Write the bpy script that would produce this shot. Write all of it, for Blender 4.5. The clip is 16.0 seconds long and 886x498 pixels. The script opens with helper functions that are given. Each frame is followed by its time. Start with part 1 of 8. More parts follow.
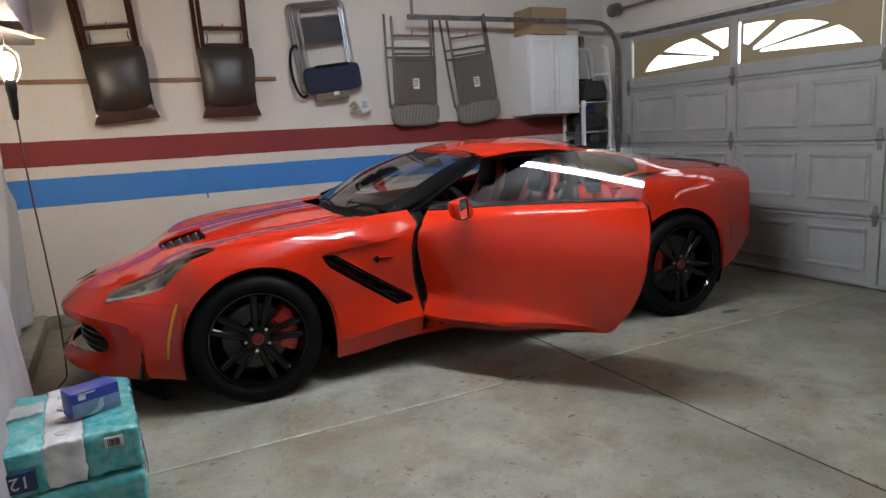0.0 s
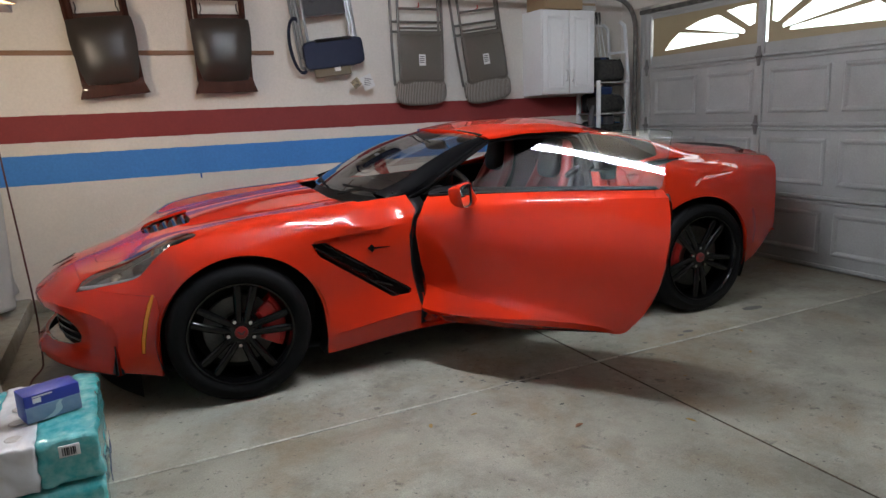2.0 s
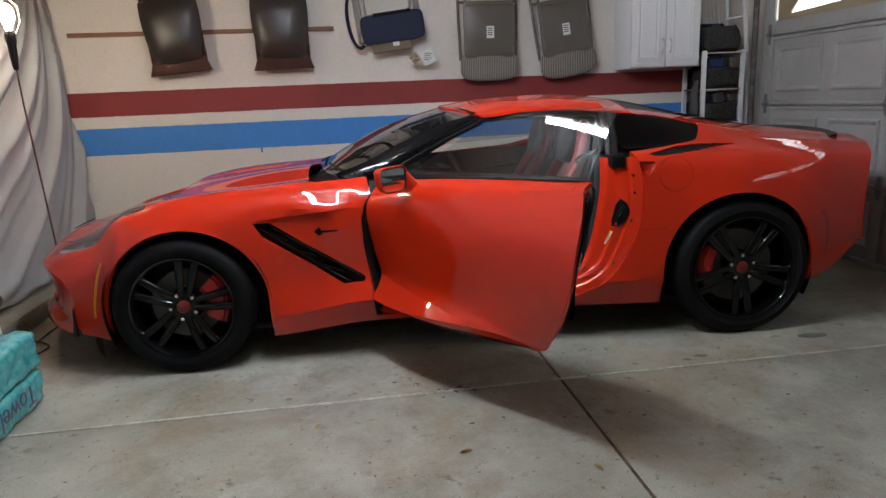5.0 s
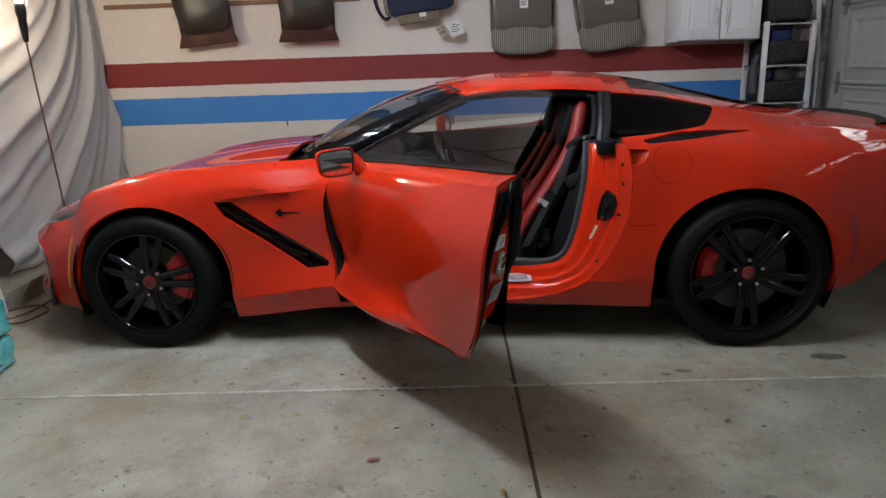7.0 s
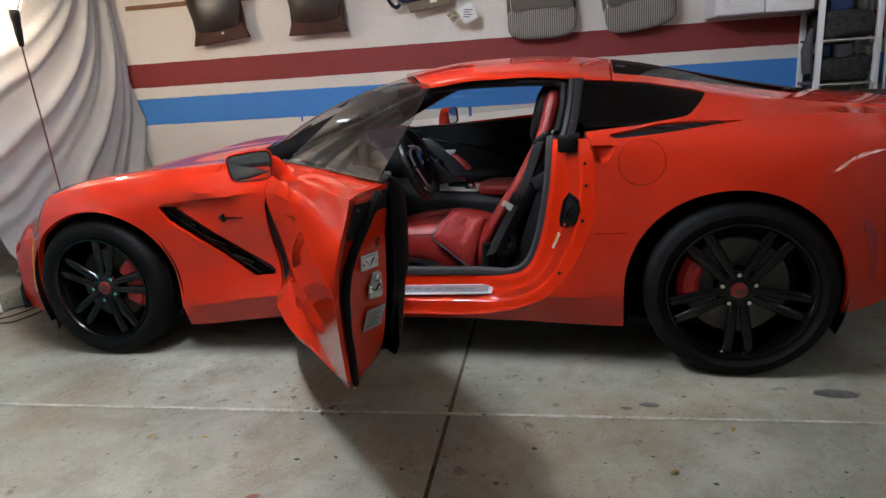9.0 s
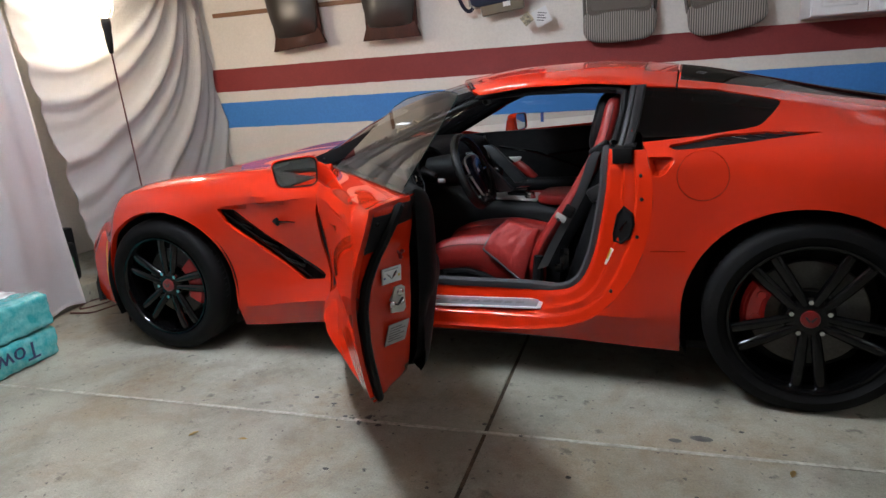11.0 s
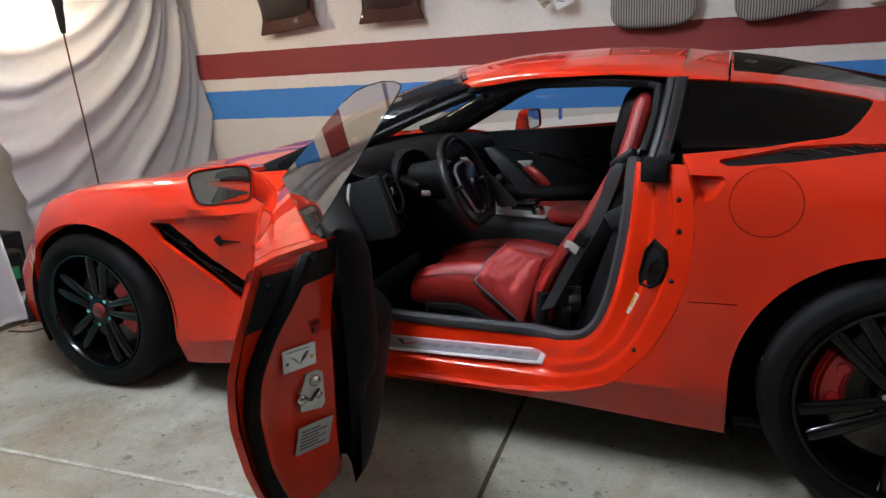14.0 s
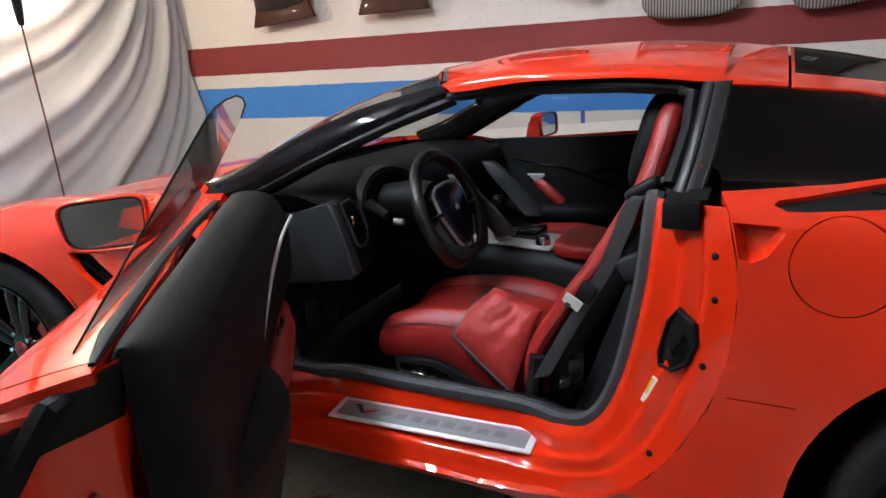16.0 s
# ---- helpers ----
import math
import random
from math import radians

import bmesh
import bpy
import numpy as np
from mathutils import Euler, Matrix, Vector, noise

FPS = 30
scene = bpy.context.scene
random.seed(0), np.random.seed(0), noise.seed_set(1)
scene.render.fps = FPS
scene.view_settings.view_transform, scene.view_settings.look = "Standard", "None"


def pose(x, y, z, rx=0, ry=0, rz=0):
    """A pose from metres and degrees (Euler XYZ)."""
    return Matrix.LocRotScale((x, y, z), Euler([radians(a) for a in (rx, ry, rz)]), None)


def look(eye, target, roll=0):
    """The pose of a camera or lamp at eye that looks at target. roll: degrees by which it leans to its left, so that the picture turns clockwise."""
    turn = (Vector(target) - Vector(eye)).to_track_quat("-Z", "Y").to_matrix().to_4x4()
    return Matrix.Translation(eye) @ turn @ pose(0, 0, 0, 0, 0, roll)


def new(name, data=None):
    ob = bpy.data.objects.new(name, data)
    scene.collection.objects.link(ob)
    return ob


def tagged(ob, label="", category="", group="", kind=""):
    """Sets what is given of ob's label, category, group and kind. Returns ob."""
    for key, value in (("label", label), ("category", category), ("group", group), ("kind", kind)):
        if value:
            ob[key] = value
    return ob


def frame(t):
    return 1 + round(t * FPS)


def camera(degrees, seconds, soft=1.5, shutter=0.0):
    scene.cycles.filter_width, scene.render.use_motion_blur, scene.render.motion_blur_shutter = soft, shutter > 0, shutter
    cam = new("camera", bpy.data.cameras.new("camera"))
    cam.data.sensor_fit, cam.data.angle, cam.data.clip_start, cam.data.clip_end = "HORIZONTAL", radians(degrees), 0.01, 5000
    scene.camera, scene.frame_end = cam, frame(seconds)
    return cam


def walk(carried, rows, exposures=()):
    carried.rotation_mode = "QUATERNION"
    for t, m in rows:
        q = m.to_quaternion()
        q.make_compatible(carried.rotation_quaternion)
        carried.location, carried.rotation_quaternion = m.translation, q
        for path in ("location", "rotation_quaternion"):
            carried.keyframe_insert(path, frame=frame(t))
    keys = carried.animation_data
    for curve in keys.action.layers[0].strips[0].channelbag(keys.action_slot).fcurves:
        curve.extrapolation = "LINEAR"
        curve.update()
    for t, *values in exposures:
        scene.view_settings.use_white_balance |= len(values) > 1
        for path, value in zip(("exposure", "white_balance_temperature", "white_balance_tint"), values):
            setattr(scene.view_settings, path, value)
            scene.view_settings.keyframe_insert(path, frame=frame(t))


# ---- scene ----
cam = camera(68.0, 16.0)
PATH = [
    (0, (-0.376, -3.197, 1.286), (0.402, -1.39, 0.932), -3.2),
    (0.5, (-0.373, -3.138, 1.29), (0.408, -1.334, 0.918), -1.5),
    (1, (-0.352, -3.08, 1.291), (0.473, -1.299, 0.908), -1.0),
    (1.5, (-0.322, -2.992, 1.276), (0.539, -1.232, 0.874), -0.7),
    (2, (-0.222, -2.972, 1.274), (0.52, -1.16, 0.866), -2.5),
    (2.5, (0.038, -3.05, 1.28), (0.624, -1.18, 0.883), -3.8),
    (3, (0.228, -3.045, 1.271), (0.741, -1.161, 0.838), -3.8),
    (3.2, (0.287, -2.996, 1.262), (0.724, -1.095, 0.824), -1.7),
    (5.3, (1.104, -2.96, 1.215), (1.247, -1.017, 0.764), -2.5),
    (5.5, (1.183, -2.918, 1.224), (1.321, -0.993, 0.698), -1.9),
    (6, (1.274, -2.856, 1.208), (1.323, -0.949, 0.609), 0.5),
    (6.5, (1.371, -2.796, 1.23), (1.325, -0.906, 0.577), 0.8),
    (7, (1.589, -2.77, 1.221), (1.445, -0.843, 0.704), -1.9),
    (7.5, (1.799, -2.725, 1.212), (1.578, -0.804, 0.702), -3.2),
    (8, (1.952, -2.597, 1.195), (1.662, -0.684, 0.688), -3.9),
    (8.5, (2.095, -2.46, 1.205), (1.743, -0.566, 0.667), -2.8),
    (9, (2.188, -2.398, 1.199), (1.743, -0.523, 0.664), -3.9),
    (9.5, (2.318, -2.332, 1.207), (1.654, -0.517, 0.695), -4.9),
    (9.7, (2.338, -2.314, 1.205), (1.622, -0.519, 0.689), -4.9),
    (11.8, (2.283, -2.229, 1.2), (1.652, -0.4, 0.693), -1.7),
    (12, (2.258, -2.2, 1.198), (1.665, -0.358, 0.691), -1.5),
    (12.5, (2.253, -2.098, 1.185), (1.671, -0.252, 0.679), -2.6),
    (13, (2.309, -1.931, 1.186), (1.658, -0.106, 0.69), -4.4),
    (13.5, (2.317, -1.816, 1.186), (1.569, -0.031, 0.681), -4.5),
    (14, (2.256, -1.675, 1.177), (1.489, 0.094, 0.648), -3.2),
    (14.5, (2.187, -1.55, 1.172), (1.531, 0.257, 0.622), -2.0),
    (15, (2.189, -1.443, 1.176), (1.532, 0.364, 0.622), -2.2),
    (15.5, (2.23, -1.268, 1.184), (1.421, 0.483, 0.657), -3.3),
    (16, (2.231, -1.159, 1.183), (1.367, 0.561, 0.642), -3.1),
]
walk(cam, [(t, look(eye, target, roll)) for t, eye, target, roll in PATH], exposures=((0.0, 0.47), (5.5, 0.44), (7.0, 0.52), (9.5, 0.82), (12.5, 0.82), (14.5, 0.95), (16.0, 1.2)))

# ---- world, lamps, exposure ----
GM = pose(0, 2.4, 0, 0, 0, 3.32)  # the garage stands 3.3 degrees askew to the car

world = bpy.data.worlds.new("sky")
scene.world = world
world.use_nodes = True
wn = world.node_tree.nodes
sky = wn.new("ShaderNodeTexSky")
sky.sky_type, sky.sun_disc, sky.sun_elevation, sky.sun_rotation = "NISHITA", False, radians(35), radians(60)
world.node_tree.links.new(sky.outputs[0], wn["Background"].inputs[0])
wn["Background"].inputs[1].default_value = 0.08


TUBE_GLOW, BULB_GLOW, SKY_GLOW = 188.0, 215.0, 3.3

# ---- materials ----
def mat(name, colour, rough=0.5, metal=0.0, second=None, scale=8.0, amount=0.5, fine=None, bump=0.0, bump_scale=120.0, coat=0.0, coat_rough=0.03,
        spec=0.5, rough_var=0.0, sheen=0.0, random_tint=0.0, detail=6.0, stretch=(1, 1, 1)):
    """A surface with colour that varies at a large and a fine scale, and a fine relief."""
    m = bpy.data.materials.new(name)
    m.use_nodes = True
    n, l = m.node_tree.nodes, m.node_tree.links
    b = n["Principled BSDF"]
    b.inputs["Roughness"].default_value, b.inputs["Metallic"].default_value = rough, metal
    b.inputs["Coat Weight"].default_value, b.inputs["Coat Roughness"].default_value = coat, coat_rough
    b.inputs["Specular IOR Level"].default_value = spec
    b.inputs["Sheen Weight"].default_value = sheen
    tc = n.new("ShaderNodeTexCoord")
    mp = n.new("ShaderNodeMapping")
    mp.inputs["Scale"].default_value = stretch
    l.new(tc.outputs["Object"], mp.inputs["Vector"])
    where = mp.outputs["Vector"]
    second = second or tuple(c * 0.82 for c in colour)
    big = n.new("ShaderNodeTexNoise")
    big.inputs["Scale"].default_value, big.inputs["Detail"].default_value, big.inputs["Roughness"].default_value = scale, detail, 0.6
    l.new(where, big.inputs["Vector"])
    ramp = n.new("ShaderNodeMapRange")
    ramp.inputs["From Min"].default_value, ramp.inputs["From Max"].default_value = 0.35, 0.7
    ramp.inputs["To Max"].default_value = amount
    l.new(big.outputs["Fac"], ramp.inputs["Value"])
    mix = n.new("ShaderNodeMix")
    mix.data_type = "RGBA"
    mix.inputs["A"].default_value, mix.inputs["B"].default_value = (*colour, 1), (*second, 1)
    l.new(ramp.outputs["Result"], mix.inputs["Factor"])
    out = mix.outputs["Result"]
    if fine:
        small = n.new("ShaderNodeTexNoise")
        small.inputs["Scale"].default_value, small.inputs["Detail"].default_value = fine[0], 4.0
        l.new(where, small.inputs["Vector"])
        span = n.new("ShaderNodeMapRange")
        span.inputs["From Min"].default_value, span.inputs["From Max"].default_value = 0.3, 0.7
        span.inputs["To Min"].default_value, span.inputs["To Max"].default_value = 1 - fine[1], 1 + fine[1] * 0.4
        l.new(small.outputs["Fac"], span.inputs["Value"])
        mul = n.new("ShaderNodeMix")
        mul.data_type, mul.blend_type = "RGBA", "MULTIPLY"
        mul.inputs["Factor"].default_value = 1.0
        l.new(out, mul.inputs["A"])
        l.new(span.outputs["Result"], mul.inputs["B"])
        out = mul.outputs["Result"]
    if random_tint:
        info = n.new("ShaderNodeObjectInfo")
        hsv = n.new("ShaderNodeHueSaturation")
        mr = n.new("ShaderNodeMapRange")
        mr.inputs["To Min"].default_value, mr.inputs["To Max"].default_value = 1 - random_tint, 1 + random_tint
        l.new(info.outputs["Random"], mr.inputs["Value"])
        l.new(mr.outputs["Result"], hsv.inputs["Value"])
        l.new(out, hsv.inputs["Color"])
        out = hsv.outputs["Color"]
    l.new(out, b.inputs["Base Color"])
    if rough_var:
        rr = n.new("ShaderNodeMapRange")
        rr.inputs["To Min"].default_value, rr.inputs["To Max"].default_value = rough - rough_var, rough + rough_var
        l.new(big.outputs["Fac"], rr.inputs["Value"])
        l.new(rr.outputs["Result"], b.inputs["Roughness"])
    if bump:
        tex = n.new("ShaderNodeTexNoise")
        tex.inputs["Scale"].default_value, tex.inputs["Detail"].default_value = bump_scale, 3.0
        l.new(where, tex.inputs["Vector"])
        bp = n.new("ShaderNodeBump")
        bp.inputs["Strength"].default_value, bp.inputs["Distance"].default_value = bump, 0.004
        l.new(tex.outputs["Fac"], bp.inputs["Height"])
        l.new(bp.outputs["Normal"], b.inputs["Normal"])
    return m


def glow(name, colour, strength):
    m = bpy.data.materials.new(name)
    m.use_nodes = True
    b = m.node_tree.nodes["Principled BSDF"]
    b.inputs["Base Color"].default_value = (*colour, 1)
    b.inputs["Emission Color"].default_value, b.inputs["Emission Strength"].default_value = (*colour, 1), strength
    return m


def glass(name, tint=(0.9, 0.95, 0.93), clear=0.85, shine_at=0.09, most=1.0):
    """Thin car glass: mostly clear, with a mirror sheen that grows at a slant."""
    m = bpy.data.materials.new(name)
    m.use_nodes = True
    n, l = m.node_tree.nodes, m.node_tree.links
    n.remove(n["Principled BSDF"])
    see, shine, mix, face = (n.new("ShaderNodeBsdfTransparent"), n.new("ShaderNodeBsdfGlossy"), n.new("ShaderNodeMixShader"), n.new("ShaderNodeLayerWeight"))
    power, span = n.new("ShaderNodeMath"), n.new("ShaderNodeMapRange")
    see.inputs["Color"].default_value = (*[c * clear for c in tint], 1)
    shine.inputs["Roughness"].default_value = 0.01
    power.operation = "POWER"
    power.inputs[1].default_value = 3.0
    span.inputs["To Min"].default_value = shine_at
    span.inputs["To Max"].default_value = most
    l.new(face.outputs["Facing"], power.inputs[0])
    l.new(power.outputs[0], span.inputs["Value"])
    l.new(span.outputs[0], mix.inputs[0])
    l.new(see.outputs[0], mix.inputs[1])
    l.new(shine.outputs[0], mix.inputs[2])
    l.new(mix.outputs[0], n["Material Output"].inputs["Surface"])
    return m


PAINT = mat("torch_red_paint", (0.555, 0.023, 0.0050), 0.4, second=(0.51, 0.020, 0.0042), scale=3, amount=0.5, fine=(900, 0.10), coat=1.0, coat_rough=0.006, spec=0.0)
PAINT.node_tree.nodes["Principled BSDF"].inputs["Coat IOR"].default_value = 1.54
GLOSS_BLACK = mat("gloss_black", (0.003, 0.003, 0.0033), 0.06, coat=0.0, scale=20, fine=(200, 0.2), spec=0.38)
MATT_BLACK = mat("matt_black_plastic", (0.005, 0.005, 0.0054), 0.5, second=(0.008, 0.008, 0.008), scale=30, bump=0.25, bump_scale=500, spec=0.2)
DARK_VOID = mat("dark_underbody", (0.008, 0.008, 0.008), 0.9, scale=10)
RUBBER = mat("tyre_rubber", (0.0035, 0.0035, 0.0037), 0.65, second=(0.007, 0.0068, 0.0065), scale=14, amount=0.6, bump=0.2, bump_scale=220, spec=0.14)
SEAL = mat("grey_rubber_seal", (0.024, 0.025, 0.027), 0.7, second=(0.034, 0.034, 0.035), scale=20, bump=0.2, bump_scale=400)
CALIPER = mat("red_caliper_enamel", (0.50, 0.011, 0.010), 0.3, scale=20, coat=0.3)
CAP_RED = mat("dark_red_cap_enamel", (0.20, 0.008, 0.008), 0.3, scale=20, coat=0.3)
STEEL = mat("brushed_steel", (0.74, 0.74, 0.72), 0.36, 0.7, second=(0.5, 0.5, 0.49), scale=30, rough_var=0.08, stretch=(1, 14, 14))
DISC = mat("brake_disc_iron", (0.14, 0.135, 0.125), 0.5, 0.6, second=(0.09, 0.095, 0.085), scale=12, fine=(120, 0.2))
CHROME = mat("chrome", (0.8, 0.8, 0.8), 0.08, 1.0, scale=10)
MIRROR = mat("mirror_glass", (0.55, 0.58, 0.58), 0.01, 1.0, second=(0.55, 0.58, 0.58), scale=2)
LEATHER = mat("red_leather", (0.27, 0.012, 0.009), 0.42, second=(0.21, 0.009, 0.007), scale=9, amount=0.7, fine=(160, 0.18), bump=0.35, bump_scale=330)
DASH = mat("dashboard_vinyl", (0.006, 0.006, 0.0065), 0.55, second=(0.012, 0.012, 0.013), scale=16, bump=0.4, bump_scale=420, spec=0.09)
TRIM = mat("satin_grey_trim", (0.018, 0.0195, 0.0215), 0.4, second=(0.03, 0.03, 0.032), scale=10, metal=0.2)
CARPET = mat("black_carpet", (0.008, 0.008, 0.009), 0.95, scale=60, bump=0.6, bump_scale=600)
WEBBING = mat("seat_belt_webbing", (0.15, 0.15, 0.155), 0.8, scale=40, bump=0.3, bump_scale=700)
AMBER = mat("amber_lens", (0.80, 0.24, 0.006), 0.2, scale=30, coat=0.8)
RED_LENS = mat("red_lens", (0.36, 0.012, 0.010), 0.2, scale=30, coat=0.8)
PAPER = mat("white_sticker_paper", (0.72, 0.72, 0.70), 0.5, second=(0.62, 0.62, 0.62), scale=20)
GREY_PAPER = mat("silver_sticker_foil", (0.34, 0.34, 0.34), 0.45, second=(0.28, 0.28, 0.28), scale=20)
INK = mat("dark_ink", (0.03, 0.03, 0.035), 0.6, scale=20)
BLUE_INK = mat("blue_ink", (0.02, 0.05, 0.22), 0.5, scale=20)
YELLOW = mat("yellow_print", (0.65, 0.45, 0.03), 0.5, scale=20)
GLASS = glass("car_glass")
TINTED = glass("smoked_glass", (0.5, 0.5, 0.5), 0.05, 0.015, 0.40)
LAMP_LENS = glass("headlamp_lens", (0.75, 0.78, 0.8), 0.8)
HEADLIGHT_IN = mat("headlamp_housing", (0.07, 0.07, 0.073), 0.35, 0.6, second=(0.02, 0.02, 0.02), scale=14)

# ---- mesh helpers ----
def mesh_of(bm, name, material, smooth=True, angle=35):
    data = bpy.data.meshes.new(name)
    bmesh.ops.recalc_face_normals(bm, faces=bm.faces) if not smooth == "keep" else None
    for f in bm.faces:
        f.smooth = bool(smooth)
    for e in bm.edges:
        if len(e.link_faces) == 2 and e.calc_face_angle(0) > radians(angle):
            e.smooth = False
    bm.to_mesh(data)
    bm.free()
    for m in material if isinstance(material, (list, tuple)) else [material]:
        data.materials.append(m)
    return data


def thing(name, at, label, category, group="", kind=""):
    ob = new(name)
    ob.empty_display_size = 0.1
    ob.matrix_basis = at if isinstance(at, Matrix) else Matrix.Translation(at)
    return tagged(ob, label, category, group, kind)


def part(name, bm, material, parent=None, label="", smooth=True, angle=35, kind=""):
    """One mesh object, in world coordinates, under a thing or a part."""
    ob = new(name, mesh_of(bm, name, material, smooth, angle))
    if parent is not None:
        ob.parent = parent
        if parent.parent is None and parent.type == "EMPTY":
            ob.matrix_parent_inverse = parent.matrix_basis.inverted()
    return tagged(ob, label, kind=kind)


def solo(name, bm, material, label, category, group="", kind="", smooth=True, angle=35):
    return tagged(new(name, mesh_of(bm, name, material, smooth, angle)), label, category, group, kind)


def bmnew():
    return bmesh.new()


def box(bm, lo, hi, bevel=0.0, m=None, segments=2):
    """A box from corner to corner, with rounded edges."""
    c = [(a + b) / 2 for a, b in zip(lo, hi)]
    s = [abs(b - a) for a, b in zip(lo, hi)]
    made = bmesh.ops.create_cube(bm, size=1.0)["verts"]
    for v in made:
        v.co = Vector((v.co.x * s[0] + c[0], v.co.y * s[1] + c[1], v.co.z * s[2] + c[2]))
    if bevel:
        edges = list({e for v in made for e in v.link_edges})
        out = bmesh.ops.bevel(bm, geom=edges, offset=min(bevel, min(s) * 0.45), segments=segments, affect="EDGES", profile=0.5)
        made = list({v for f in out["faces"] for v in f.verts} | {v for v in made if v.is_valid})
    if m is not None:
        bmesh.ops.transform(bm, matrix=m, verts=made)
    return made


def tube(bm, points, radius, sides=8, closed=False, flat=None, caps=True):
    """A tube along points; radius a number or one for each point; flat: (up, ratio) squashes it along up."""
    pts = [Vector(p) for p in points]
    radii = radius if isinstance(radius, (list, tuple)) else [radius] * len(pts)
    rings, side = [], None
    for i, p in enumerate(pts):
        a, b = (pts[i - 1] if closed or i else p), (pts[(i + 1) % len(pts)] if closed or i < len(pts) - 1 else p)
        ahead = (b - a).normalized()
        if side is None:
            side = ahead.cross(Vector((0, 0, 1)))
            if side.length < 0.1:
                side = ahead.cross(Vector((1, 0, 0)))
        side = (side - ahead * side.dot(ahead)).normalized()
        up = side.cross(ahead)
        ring = []
        for k in range(sides):
            w = 2 * math.pi * k / sides
            off = side * math.cos(w) * radii[i] + up * math.sin(w) * radii[i]
            if flat:
                axis = Vector(flat[0]).normalized()
                off -= axis * off.dot(axis) * (1 - flat[1])
            ring.append(bm.verts.new(p + off))
        rings.append(ring)
    n = len(rings)
    for i in range(n if closed else n - 1):
        r, s = rings[i], rings[(i + 1) % n]
        for k in range(sides):
            bm.faces.new((r[k], r[(k + 1) % sides], s[(k + 1) % sides], s[k]))
    if caps and not closed:
        bm.faces.new(rings[0][::-1])
        bm.faces.new(rings[-1])


def arc_path(points, radius, steps=5):
    """A polyline with rounded corners."""
    pts = [Vector(p) for p in points]
    out = [pts[0]]
    for a, b, c in zip(pts, pts[1:], pts[2:]):
        u, v = (a - b), (c - b)
        r = min(radius, u.length * 0.49, v.length * 0.49)
        p, q = b + u.normalized() * r, b + v.normalized() * r
        for k in range(steps + 1):
            t = k / steps
            out.append(p * (1 - t) ** 2 + b * 2 * t * (1 - t) + q * t * t)
    return out + [pts[-1]]


def lathe(bm, profile, centre, axis="y", steps=48, lo=0.0, hi=360.0):
    """Turns a profile of (radius, along) round an axis."""
    full = abs(hi - lo) >= 359.9
    count = steps if full else steps + 1
    rings = []
    for k in range(count):
        w = radians(lo + (hi - lo) * k / steps)
        ring = []
        for r, h in profile:
            a, b = r * math.cos(w), r * math.sin(w)
            p = {"y": (a, h, b), "z": (a, b, h), "x": (h, a, b)}[axis]
            ring.append(bm.verts.new(Vector(centre) + Vector(p)))
        rings.append(ring)
    for k in range(count if full else count - 1):
        r, s = rings[k], rings[(k + 1) % count]
        for i in range(len(profile) - 1):
            bm.faces.new((r[i], r[i + 1], s[i + 1], s[i]))
    return rings


def plate(bm, outline, depth, m=None, bevel=0.0):
    """A flat outline of (x, y) pulled up by depth along z."""
    lo = [bm.verts.new((x, y, 0)) for x, y in outline]
    hi = [bm.verts.new((x, y, depth)) for x, y in outline]
    made = lo + hi
    top = bm.faces.new(hi)
    bm.faces.new(lo[::-1])
    n = len(lo)
    for k in range(n):
        bm.faces.new((lo[k], lo[(k + 1) % n], hi[(k + 1) % n], hi[k]))
    if bevel:
        out = bmesh.ops.bevel(bm, geom=list(top.edges), offset=bevel, segments=2, affect="EDGES", profile=0.5)
        made = list({v for v in made if v.is_valid} | {v for f in out["faces"] for v in f.verts})
    if m is not None:
        bmesh.ops.transform(bm, matrix=m, verts=made)
    return made


def move(bm, m):
    bmesh.ops.transform(bm, matrix=m, verts=bm.verts)
    return bm


def mirrored(bm, y0):
    """A copy, mirrored at the plane y = y0."""
    other = bm.copy()
    for v in other.verts:
        v.co.y = 2 * y0 - v.co.y
    bmesh.ops.reverse_faces(other, faces=other.faces)
    return other


def joined(*bms):
    out = bmnew()
    for bm in bms:
        data = bpy.data.meshes.new("tmp")
        bm.to_mesh(data)
        out.from_mesh(data)
        bpy.data.meshes.remove(data)
        bm.free()
    return out


def smooth_line(keys, at):
    """Values along a line through keys (u, a, b, ...), smooth and with no overshoot."""
    u = np.array([k[0] for k in keys], float)
    v = np.array([k[1:] for k in keys], float)
    h = np.diff(u)[:, None]
    d = np.diff(v, axis=0) / h
    s = np.zeros_like(v)
    s[0], s[-1] = d[0], d[-1]
    for i in range(1, len(u) - 1):
        ok = d[i - 1] * d[i] > 0
        w1, w2 = 2 * h[i] + h[i - 1], h[i] + 2 * h[i - 1]
        with np.errstate(divide="ignore", invalid="ignore"):
            s[i] = np.where(ok, (w1 + w2) / (w1 / d[i - 1] + w2 / d[i]), 0)
    at = np.clip(np.atleast_1d(np.asarray(at, float)), u[0], u[-1])
    i = np.clip(np.searchsorted(u, at, "right") - 1, 0, len(u) - 2)
    t = ((at - u[i]) / h[i, 0])[:, None]
    H = h[i]
    return (v[i] * (2 * t**3 - 3 * t**2 + 1) + s[i] * H * (t**3 - 2 * t**2 + t) + v[i + 1] * (3 * t**2 - 2 * t**3) + s[i + 1] * H * (t**3 - t**2))


